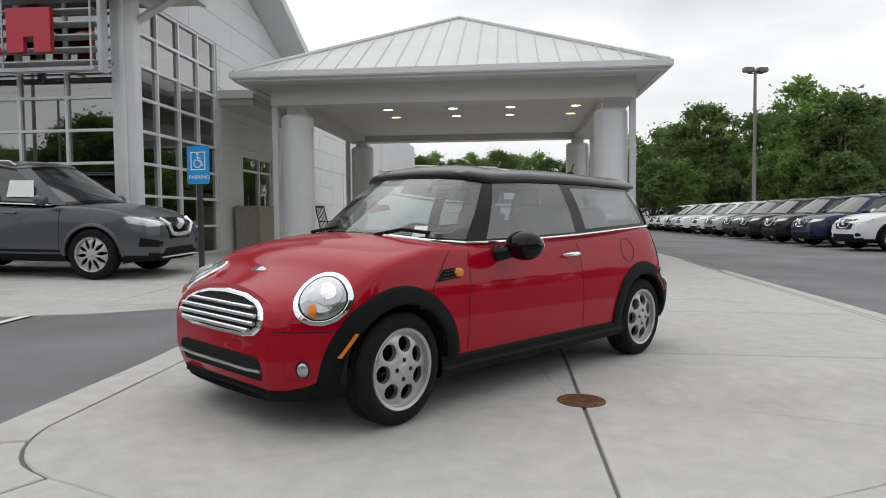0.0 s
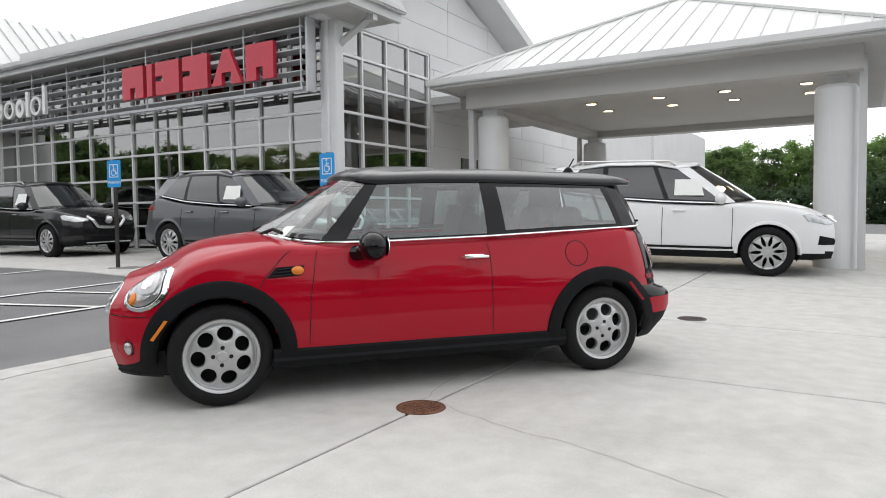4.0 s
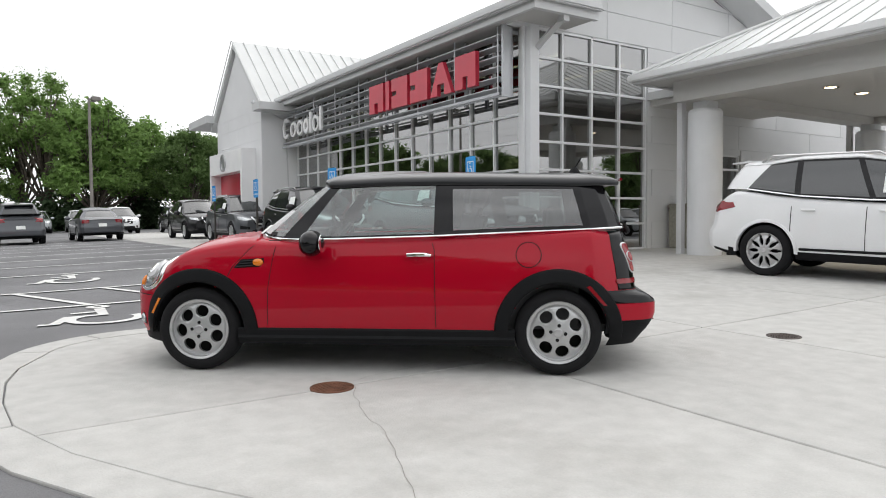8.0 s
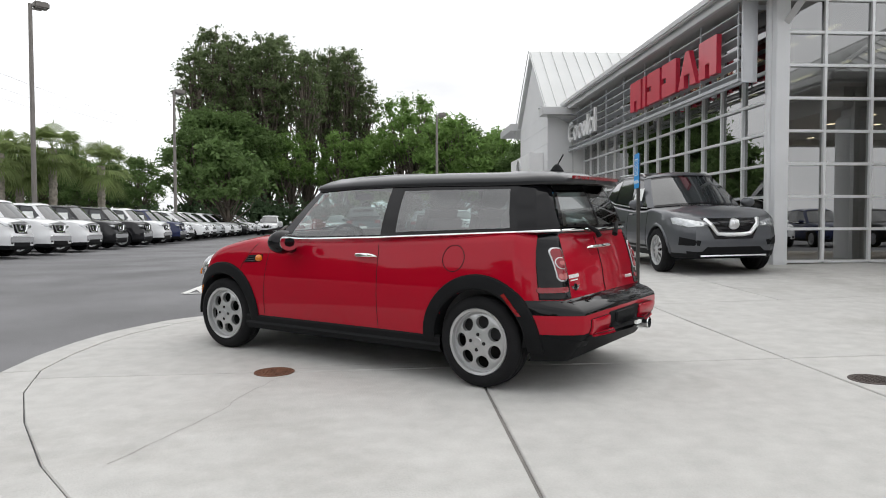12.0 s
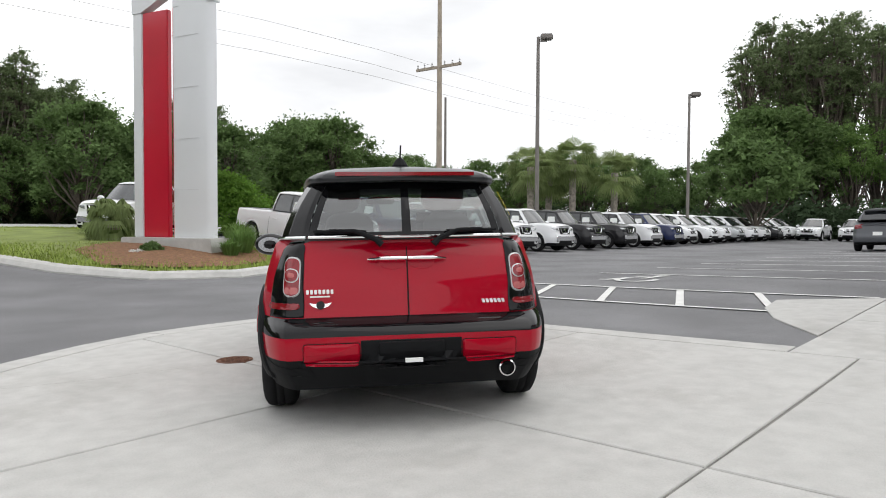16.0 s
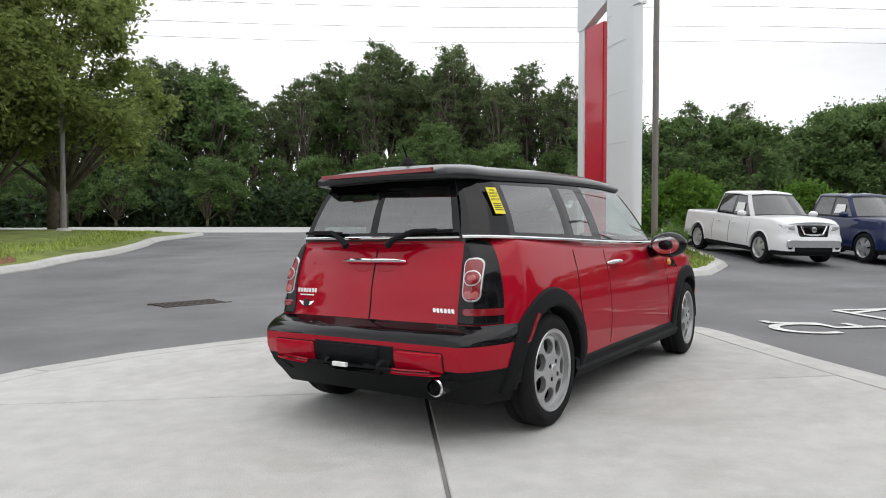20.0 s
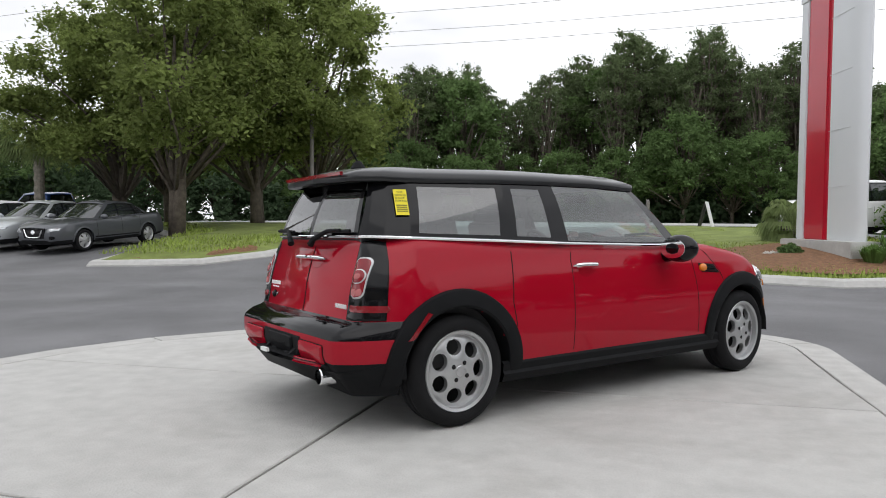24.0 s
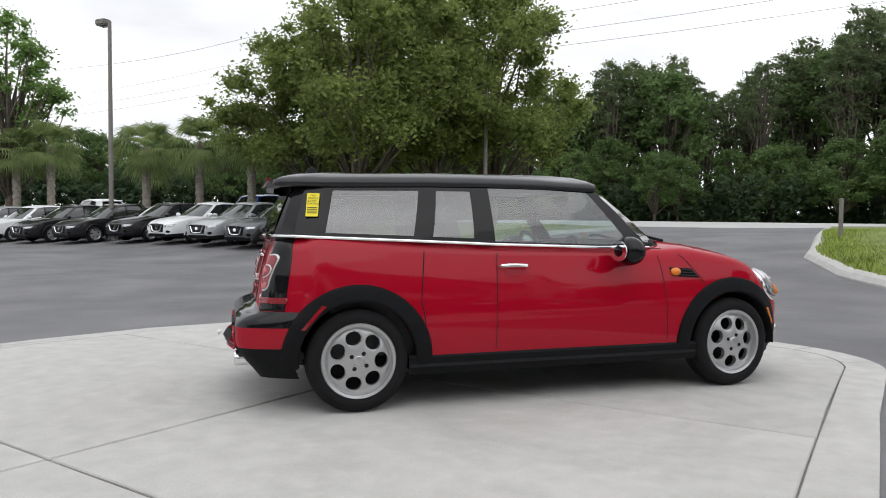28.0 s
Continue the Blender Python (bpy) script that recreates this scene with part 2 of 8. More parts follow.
def paint(name, col, metal=0.0):
    return mat(name, col, 0.35, metal=metal, var=0.04, scale=0.6, coat=0.8, spec=0.1)


# ---- mesh helpers ----
def part(name, bm, material, parent, label="", smooth=False, m=None):
    me = bpy.data.meshes.new(name)
    if smooth:
        for f in bm.faces:
            f.smooth = True
    bm.to_mesh(me)
    bm.free()
    me.materials.append(material)
    ob = new(name, me)
    if parent is not None:
        ob.parent = parent
    if m is not None:
        ob.matrix_basis = m
    if label:
        ob["label"] = label
    return ob


def thing(name, m, label, category, group="", kind=""):
    ob = new(name)
    ob.empty_display_size = 0.1
    ob.matrix_basis = m
    return tagged(ob, label, category, group, kind)


def solo(name, bm, material, label, category, m=None, kind="", group="", smooth=False):
    ob = part(name, bm, material, None, "", smooth, m)
    return tagged(ob, label, category, group, kind)


def box(bm, x0, x1, y0, y1, z0, z1, bev=0.0):
    vs = [bm.verts.new(c) for c in ((x0, y0, z0), (x1, y0, z0), (x1, y1, z0), (x0, y1, z0), (x0, y0, z1), (x1, y0, z1), (x1, y1, z1), (x0, y1, z1))]
    fs = [bm.faces.new([vs[i] for i in q]) for q in ((3, 2, 1, 0), (4, 5, 6, 7), (0, 1, 5, 4), (1, 2, 6, 5), (2, 3, 7, 6), (3, 0, 4, 7))]
    if bev:
        es = list({e for f in fs for e in f.edges})
        bmesh.ops.bevel(bm, geom=es, offset=bev, segments=2, affect="EDGES", clamp_overlap=True)
    return bm


def B(*a, **k):
    return box(bmesh.new(), *a, **k)


def ring(bm, pts):
    return [bm.verts.new(p) for p in pts]


def bridge(bm, a, b, closed=True):
    n = len(a)
    for i in range(n if closed else n - 1):
        j = (i + 1) % n
        bm.faces.new((a[i], a[j], b[j], b[i]))


def lathe(bm, prof, seg=24, axis="z", centre=(0, 0, 0), caps=True):
    rings = []
    for r, h in prof:
        row = []
        for i in range(seg):
            a = 2 * math.pi * i / seg
            c, s = r * math.cos(a), r * math.sin(a)
            p = {"z": (c, s, h), "y": (s, h, c), "x": (h, c, s)}[axis]
            row.append((p[0] + centre[0], p[1] + centre[1], p[2] + centre[2]))
        rings.append(ring(bm, row))
    for a, b in zip(rings, rings[1:]):
        bridge(bm, a, b)
    if caps:
        bm.faces.new(rings[0][::-1])
        bm.faces.new(rings[-1])
    return bm


def L(prof, seg=24, axis="z", centre=(0, 0, 0), caps=True):
    return lathe(bmesh.new(), prof, seg, axis, centre, caps)


def tube(bm, pts, radii, seg=6):
    rows = []
    up = Vector((0.31, 0.22, 0.92))
    for i, p in enumerate(pts):
        p = Vector(p)
        d = (Vector(pts[min(i + 1, len(pts) - 1)]) - Vector(pts[max(i - 1, 0)])).normalized()
        a = d.cross(up)
        if a.length < 0.05:
            a = d.cross(Vector((1, 0, 0)))
        a.normalize()
        b = d.cross(a)
        r = radii[i] if isinstance(radii, (list, tuple)) else radii
        rows.append(ring(bm, [p + r * (math.cos(2 * math.pi * k / seg) * a + math.sin(2 * math.pi * k / seg) * b) for k in range(seg)]))
    for a, b in zip(rows, rows[1:]):
        bridge(bm, a, b)
    bm.faces.new(rows[0][::-1])
    bm.faces.new(rows[-1])
    return bm


def prism(bm, poly, z0, z1, m=None):
    m = m or Matrix()
    lo = ring(bm, [m @ Vector((x, y, z0)) for x, y in poly])
    hi = ring(bm, [m @ Vector((x, y, z1)) for x, y in poly])
    bridge(bm, lo, hi)
    bm.faces.new(lo[::-1])
    bm.faces.new(hi)
    return bm


# ---- the ground ----
def gz(x, y):
    uc, wc = max(-8, min(8, x)), max(-11, min(8, y))
    z = 0.0165 * uc - 0.011 * wc + 0.13 * sm(1.5, 14, uc - wc)
    lift = 0.45 * sm(8, 15, y) + 0.3 * sm(15, 22, y) + 0.14 * sm(20, 46, y)
    return z + lift * (1 - 0.85 * sm(5, 20, x))


def lines_of(lo, hi, dense_lo, dense_hi, fine, coarse):
    out, v = [], dense_lo
    while v < dense_hi:
        out.append(v)
        v += fine
    out.append(dense_hi)
    step, a = fine, dense_lo
    while a > lo:
        step = min(step * 1.35, coarse)
        a -= step
        out.append(a)
    step, a = fine, dense_hi
    while a < hi:
        step = min(step * 1.35, coarse)
        a += step
        out.append(a)
    return sorted(out)


gx, gy = lines_of(-1500, 1500, -20, 30, 1.0, 150), lines_of(-1500, 1500, -24, 50, 1.0, 150)
bm = bmesh.new()
grid = [[bm.verts.new((x, y, gz(x, y) - 0.012)) for y in gy] for x in gx]
for i in range(len(gx) - 1):
    for j in range(len(gy) - 1):
        bm.faces.new((grid[i][j], grid[i + 1][j], grid[i + 1][j + 1], grid[i][j + 1]))
solo("ground", bm, M["asphalt"], "grey worn asphalt car park and drives", "ground", kind="structure", smooth=True)


def arc(cx, cy, r, a0, a1, n=10):
    return [(cx + r * math.cos(radians(a0 + (a1 - a0) * i / n)), cy + r * math.sin(radians(a0 + (a1 - a0) * i / n))) for i in range(n + 1)]


def pad_outline(inset):
    """Rounded nose of the concrete drive, counterclockwise, open at the south."""
    pts = [(2.37, -2.4), (2.33, -1.2), (2.29, 0.2)] + arc(1.2, 1.62, 1.08, 4, 72, 8)
    pts += [(1.1, 2.84), (0.6, 2.94), (0.0, 2.97), (-0.6, 2.93), (-1.3, 2.7), (-2.0, 2.34), (-2.75, 1.88), (-3.4, 1.38), (-3.95, 0.72), (-4.3, -0.1), (-4.47, -1.2), (-4.5, -3.0), (-4.5, -31)]
    out = []
    for k, p in enumerate(pts):
        a, b = pts[max(k - 1, 0)], pts[min(k + 1, len(pts) - 1)]
        d = Vector((b[0] - a[0], b[1] - a[1])).normalized()
        out.append((p[0] - d.y * inset, p[1] + d.x * inset))
    return out


def clip(poly, axis, lim, keep_less):
    out = []
    for i, p in enumerate(poly):
        q = poly[(i + 1) % len(poly)]
        ip, iq = (p[axis] <= lim) == keep_less, (q[axis] <= lim) == keep_less
        if ip:
            out.append(p)
        if ip != iq:
            t = (lim - p[axis]) / (q[axis] - p[axis])
            out.append((p[0] + t * (q[0] - p[0]), p[1] + t * (q[1] - p[1])))
    return out


def rect_clip(poly, x0, x1, y0, y1):
    for ax, lim, less in ((0, x1, True), (0, x0, False), (1, y1, True), (1, y0, False)):
        poly = clip(poly, ax, lim, less)
        if len(poly) < 3:
            return []
    out = []
    for p in poly:
        if not out or (abs(p[0] - out[-1][0]) + abs(p[1] - out[-1][1])) > 1e-4:
            out.append(p)
    return out


def slab_mesh(poly, top=0.004, depth=0.12, lip=0.006):
    """A concrete slab that follows the ground, with softened arrises."""
    dense = []
    for i, p in enumerate(poly):
        q = poly[(i + 1) % len(poly)]
        k = max(1, int(math.hypot(q[0] - p[0], q[1] - p[1]) / 0.7))
        dense += [(p[0] + (q[0] - p[0]) * j / k, p[1] + (q[1] - p[1]) * j / k) for j in range(k)]
    cx, cy = sum(p[0] for p in dense) / len(dense), sum(p[1] for p in dense) / len(dense)
    b = bmesh.new()

    def row(shrink, dz):
        out = []
        for x, y in dense:
            d = math.hypot(x - cx, y - cy) or 1
            k = max(0.0, 1 - shrink / d)
            X, Y = cx + (x - cx) * k, cy + (y - cy) * k
            out.append(b.verts.new((X, Y, gz(X, Y) + dz)))
        return out

    r0, r1, r2 = row(0.011, -depth), row(0.011, top - lip), row(0.018, top)
    bridge(b, r0, r1), bridge(b, r1, r2)
    b.faces.new(r2)
    return b


paving = thing("pavement", Matrix(), "pale broom-finished concrete drive with saw-cut joints", "pavement", kind="structure")
inner = pad_outline(0.27)
full = pad_outline(0.0)
xs, ys = [-4.23, -0.81, 2.1], [2.8, -0.54, -2.9, -5.8, -8.7, -11.6, -14.5, -17.4, -20.3, -24.0, -31.0]
for i in range(2):
    for j in range(len(ys) - 1):
        pol = rect_clip([(2.1, -31.0)] + inner, xs[i], xs[i + 1], ys[j + 1], ys[j])
        if pol:
            part("slab", slab_mesh(pol), M["concrete"], paving)
# border strip of the nose
n_in, n_out = inner, full
for a in range(0, len(inner) - 1, 5):
    b_ = min(a + 5, len(inner) - 1)
    pol = n_out[a:b_ + 1] + n_in[a:b_ + 1][::-1]
    if a == 0:
        pol[0], pol[-1] = (2.37, -2.4), (2.1, -2.4)
    if b_ > a:
        part("border", slab_mesh(pol), M["concrete"], paving)
# forecourt before the showroom and round the canopy
cells = []
fx = [2.1, 4.1, 6.9, 9.7, 12.5, 15.3, 18.1, 21.0, 24.0, 27.0, 30.0, 36.0, 44.0]
for i in range(len(fx) - 1):
    cells.append((fx[i], fx[i + 1], -4.5, -2.4))
    cells.append((fx[i], fx[i + 1], -7.0, -4.5))
for j in range(4, len(ys) - 1):
    cells.append((2.1, 4.0, ys[j + 1], ys[j]))
    cells.append((4.0, 6.3, ys[j + 1], ys[j]))
cells += [(2.1, 4.1, -8.7, -7.0), (4.1, 6.3, -8.7, -7.0)]
for x0, x1, y0, y1 in cells:
    part("slab", slab_mesh([(x0, y0), (x1, y0), (x1, y1), (x0, y1)]), M["concrete"], paving)
part("ramp", slab_mesh([(3.0, -2.4), (3.9, -1.75), (4.7, -1.4), (5.5, -1.3), (6.2, -2.4)][::-1]), M["concrete"], paving)
bm = bmesh.new()
for x0, x1, y0, y1 in [(xs[0] + 0.02, xs[-1], -31, 0.3), (2.01, 6.3, -24, -2.5), (6.3, 44, -7, -2.5)]:
    nx, ny = int((x1 - x0) / 1.5) + 1, int((y1 - y0) / 1.5) + 1
    g2 = [[bm.verts.new((x0 + (x1 - x0) * i / nx, y0 + (y1 - y0) * j / ny, gz(x0 + (x1 - x0) * i / nx, y0 + (y1 - y0) * j / ny) - 0.008)) for j in range(ny + 1)] for i in range(nx + 1)]
    for i in range(nx):
        for j in range(ny):
            bm.faces.new((g2[i][j], g2[i + 1][j], g2[i + 1][j + 1], g2[i][j + 1]))
part("joint_filler", bm, M["concrete_dark"], paving, "dark dirt in the joints")


def stripe(pts, width=0.1, z=0.001):
    bm = bmesh.new()
    rows = []
    for i, p in enumerate(pts):
        a, b = Vector(pts[max(i - 1, 0)]), Vector(pts[min(i + 1, len(pts) - 1)])
        d = (b - a).normalized()
        nrm = Vector((-d.y, d.x)) * width / 2
        rows.append([bm.verts.new((p[0] + s * nrm.x, p[1] + s * nrm.y, gz(p[0], p[1]) + z)) for s in (-1, 1)])
    for a, b in zip(rows, rows[1:]):
        bm.faces.new((a[0], b[0], b[1], a[1]))
    return bm


def span(p, q, step=0.7):
    k = max(1, int(math.dist(p, q) / step))
    return [(p[0] + (q[0] - p[0]) * i / k, p[1] + (q[1] - p[1]) * i / k) for i in range(k + 1)]


marks = thing("road_markings", Matrix(), "white painted parking bays and access signs on asphalt", "road marking", kind="structure")
for x in (4.45, 6.2, 8.9, 11.5, 14.1, 16.7, 19.3, 21.9, 24.5, 27.1):
    part("bay_line", stripe(span((x, -2.3 if x > 5 else -2.0), (x, 3.1))), M["paint"], marks)
part("bay_line", stripe(span((4.45, 3.1), (6.2, 3.1))), M["paint"], marks)
for k in range(5):
    y = -1.6 + k * 1.1
    part("hatch_line", stripe(span((4.45, y), (6.2, y + 0.75) if k < 4 else (5.15, 3.1))), M["paint"], marks)


def access_mark(cx, cy, s):
    """Outline of a wheelchair user's sign, painted flat."""
    q = lambda pts: [(cx + s * b, cy + s * a) for a, b in pts]
    part("access_sign", stripe(q([(0.42 * math.cos(radians(t)), -0.25 + 0.42 * math.sin(radians(t))) for t in range(-200, 70, 18)]), 0.11), M["paint"], marks)
    part("access_sign", stripe(q([(-0.05, 0.75), (-0.02, 0.1), (0.42, 0.08), (0.62, -0.45), (0.8, -0.42)]), 0.12), M["paint"], marks)
    part("access_sign", stripe(q([(-0.03, 0.45), (0.35, 0.43)]), 0.1), M["paint"], marks)
    part("access_sign", stripe(q([(0.11 * math.cos(radians(t)) - 0.05, 0.95 + 0.11 * math.sin(radians(t))) for t in range(0, 380, 30)]), 0.09), M["paint"], marks)


access_mark(3.45, 1.7, 0.8)
access_mark(7.7, 1.6, 0.8)


def plate_cover(name, x, y, r, material, label):
    t = thing(name, Matrix.Translation((x, y, gz(x, y))) @ tilt_at(x, y), label, "manhole cover")
    part("rim", L([(r * 1.06, -0.02), (r * 1.06, 0.009), (r * 1.0, 0.009), (r * 1.0, -0.01)], 36, caps=False), material, t)
    bm = L([(r * 0.99, -0.02), (r * 0.99, 0.006), (r * 0.96, 0.008)], 36)
    part("disc", bm, material, t)
    bm = bmesh.new()
    for i in range(-4, 5):
        for j in range(-4, 5):
            x_, y_ = i * r * 0.2 + (j % 2) * r * 0.1, j * r * 0.2
            if math.hypot(x_, y_) < r * 0.86:
                box(bm, x_ - r * 0.06, x_ + r * 0.06, y_ - r * 0.06, y_ + r * 0.06, 0.006, 0.012)
    part("raised_studs", bm, material, t)
    return t


def tilt_at(x, y, d=0.5):
    n = Vector((-(gz(x + d, y) - gz(x - d, y)) / (2 * d), -(gz(x, y + d) - gz(x, y - d)) / (2 * d), 1)).normalized()
    return Vector((0, 0, 1)).rotation_difference(n).to_matrix().to_4x4()


plate_cover("manhole_cover", -0.81, 0.91, 0.135, M["rust"], "round rusty iron cleanout cover set in concrete")
plate_cover("manhole_cover", -1.5, -3.09, 0.135, M["iron"], "round dark iron cleanout cover set in concrete")

# hairline cracks and dirt lines across the slabs
cracks = thing("pavement_cracks", Matrix(), "thin dark hairline cracks across pale concrete", "crack", kind="structure")


def crack(pts, width, seed):
    rng = random.Random(seed)
    out = []
    for p, q in zip(pts, pts[1:]):
        k = max(2, int(math.dist(p, q) / 0.09))
        out += [(p[0] + (q[0] - p[0]) * i / k + rng.uniform(-0.012, 0.012), p[1] + (q[1] - p[1]) * i / k + rng.uniform(-0.012, 0.012)) for i in range(k)]
    part("crack", stripe(out + [pts[-1]], width, 0.0062), M["hairline"], cracks)


crack([(-0.86, 0.76), (-1.0, 0.85), (-1.39, 0.99), (-1.77, 1.05), (-2.12, 1.18), (-2.35, 1.27), (-2.6, 1.36)], 0.0028, 1)
crack([(-0.74, 0.78), (-0.65, 0.40), (-0.61, -0.01), (-0.7, -0.5)], 0.004, 2)
crack([(0.6, -2.95), (0.75, -4.0), (0.5, -5.0)], 0.0025, 5)

# drain grate in the drive
gt = thing("drain_grate", Matrix.Translation((-4.2, 6.2, gz(-4.2, 6.2))) @ pose(0, 0, 0, 0, 0, 40), "dark iron storm drain grate in asphalt", "drain grate")
part("frame", box(B(-0.55, 0.55, -0.32, -0.27, -0.05, 0.006), -0.55, 0.55, 0.27, 0.32, -0.05, 0.006), M["iron"], gt)
# flat black sheet close under the bars paints the shade of a drain opening
bm = B(-0.5, 0.5, -0.27, 0.27, -0.02, -0.006)
part("pit", bm, M["well"], gt)
for i in range(14):
    part("bar", B(-0.5 + i * 0.073, -0.47 + i * 0.073, -0.27, 0.27, -0.006, 0.006), M["iron"], gt)

# ---- the showroom ----
FZ = 0.34
WX, FY = 6.1, -6.7


def wall_panels(owner, axis, at, a0, a1, z0, z1, holes=(), th=0.02, pw=2.6, ph=0.62, material="wall", sign=-1):
    """Horizontal cladding boards on a wall, each with its own edges; axis 'x': wall at x = at, running along y."""
    z = z0
    k = 0
    while z < z1 - 0.05:
        zt = min(z + ph, z1)
        a = a0
        off = (k % 2) * pw * 0.5
        stops = [a0] + [a0 + off + i * pw for i in range(int((a1 - a0) / pw) + 2) if a0 + 0.1 < a0 + off + i * pw < a1 - 0.1] + [a1]
        for s, e in zip(stops, stops[1:]):
            segs = [(s, e)]
            for h0, h1, hz0, hz1 in holes:
                if hz0 < zt - 0.02 and hz1 > z + 0.02:
                    new_ = []
                    for p, q in segs:
                        if h1 <= p or h0 >= q:
                            new_.append((p, q))
                        else:
                            if h0 > p + 0.03:
                                new_.append((p, h0))
                            if h1 < q - 0.03:
                                new_.append((h1, q))
                    segs = new_
            for p, q in segs:
                g = 0.006
                if axis == "x":
                    b = B(min(at, at + sign * th), max(at, at + sign * th), p + g, q - g, z + g, zt - g)
                else:
                    b = B(p + g, q - g, min(at, at + sign * th), max(at, at + sign * th), z + g, zt - g)
                part("cladding_panel", b, M[material], owner)
        z = zt
        k += 1


def glazing(owner, axis, at, a_lines, z_lines, deep=0.12, bar=0.05, glass="glass_b", face=-1):
    """A curtain wall: bars and one pane per opening."""
    def bx(a0, a1, d0, d1, z0, z1, bm=None):
        bm = bm or bmesh.new()
        return box(bm, *((d0, d1, a0, a1) if axis == "x" else (a0, a1, d0, d1)), z0, z1)
    d0, d1 = sorted((at, at - face * deep))
    for a in a_lines:
        part("mullion", bx(a - bar / 2, a + bar / 2, d0, d1, z_lines[0], z_lines[-1]), M["mullion"], owner)
    for i in range(len(a_lines) - 1):
        for z in z_lines:
            part("transom", bx(a_lines[i] + bar / 2, a_lines[i + 1] - bar / 2, d0 + 0.004, d1 - 0.004, z - bar / 2, z + bar / 2), M["mullion"], owner)
        for j in range(len(z_lines) - 1):
            mid = (d0 + d1) / 2
            p = part("pane", bx(a_lines[i] + bar / 2, a_lines[i + 1] - bar / 2, mid - 0.004, mid + 0.004, z_lines[j] + bar / 2, z_lines[j + 1] - bar / 2), M[glass], owner)
            p.visible_shadow = False


side_z = [FZ + 0.02 + i * 0.58 for i in range(9)]
side_y = [-10.2 + i * 0.87 for i in range(5)]
window_1 = thing("window_1", Matrix(), "dark tinted grid window in aluminium bars", "window", kind="structure")
glazing(window_1, "x", WX, side_y, side_z)
front_x = [6.47 + i * 0.885 for i in range(15)]
window_2 = thing("window_2", Matrix(), "long showroom curtain wall with aluminium grid", "window", kind="structure")
glazing(window_2, "y", FY, front_x, side_z[:6] + [3.8], face=1)
# solid wall body behind the cladding, with thickness
RIDGE, RIDGE_Z, PITCH = -10.93, 7.26, 0.385


def roof_line(y):
    return RIDGE_Z - PITCH * abs(y - RIDGE)


wall_side = thing("wall_side", Matrix(), "pale grey clad gable end wall", "wall", kind="structure")
gm = Matrix(((0, 0, 1, 0), (1, 0, 0, 0), (0, 1, 0, 0), (0, 0, 0, 1)))
bm = bmesh.new()
box(bm, WX + 0.005, WX + 0.25, -31.0, -13.9, FZ - 0.3, 5.02)
box(bm, WX + 0.005, WX + 0.25, -13.9, -11.7, 2.68, 5.02)
box(bm, WX + 0.005, WX + 0.25, -11.7, -10.24, FZ - 0.3, 5.02)
part("core", bm, M["wall"], wall_side)
bm = bmesh.new()
prism(bm, [(-6.25, 5.02), (-16.6, 5.02), (RIDGE, RIDGE_Z - 0.05), (-6.25, roof_line(-6.25) - 0.05)], WX + 0.005, WX + 0.25, gm)
bmesh.ops.recalc_face_normals(bm, faces=bm.faces)
part("gable", bm, M["wall"], wall_side)
wall_panels(wall_side, "x", WX, -24.0, -6.75, FZ, 5.02, holes=[(-10.24, -6.7, 0, 5.04), (-13.9, -11.7, 0, 2.7), (-22.4, -20.8, 1.0, 2.6)], pw=3.4)
z = 5.02
while z < RIDGE_Z - 0.2:
    top = min(z + 0.62, RIDGE_Z - 0.1)
    y0 = RIDGE - (RIDGE_Z - z) / PITCH
    y1 = min(-6.3, RIDGE + (RIDGE_Z - z) / PITCH)
    stops = [y0] + [y for y in (-15.5, -13.3, -11.1, -8.9, -6.7) if y0 + 0.2 < y < y1 - 0.2] + [y1]
    for p, q in zip(stops, stops[1:]):
        poly = [(p + 0.006, z + 0.006), (q - 0.006, z + 0.006)]
        hq, hp = min(top - 0.006, roof_line(q) - 0.03), min(top - 0.006, roof_line(p) - 0.03)
        if hq > z + 0.05:
            poly.append((q - 0.006, hq))
        elif (RIDGE_Z - top) / PITCH + RIDGE < q:
            poly.append((RIDGE + (RIDGE_Z - top) / PITCH - 0.08, top - 0.006))
        if hp > z + 0.05:
            poly.append((p + 0.006, hp))
        elif RIDGE - (RIDGE_Z - top) / PITCH > p:
            poly.append((RIDGE - (RIDGE_Z - top) / PITCH + 0.08, top - 0.006))
        if len(poly) > 2:
            bm = bmesh.new()
            prism(bm, poly, WX - 0.02, WX, gm)
            bmesh.ops.recalc_face_normals(bm, faces=bm.faces)
            part("cladding_panel", bm, M["wall"], wall_side)
    z = top
# gable roof edge
roof_main = thing("roof_main", Matrix(), "pale metal roof with wide fascia boards", "roof", kind="structure")
for nm, e in (("rear_slope", -16.9), ("front_slope", -7.7)):
    bm = bmesh.new()
    prism(bm, [(RIDGE, RIDGE_Z), (e, roof_line(e)), (e, roof_line(e) + 0.26), (RIDGE, RIDGE_Z + 0.26)], 5.3, 19.5, gm)
    bmesh.ops.recalc_face_normals(bm, faces=bm.faces)
    part(nm, bm, M["fascia"], roof_main)
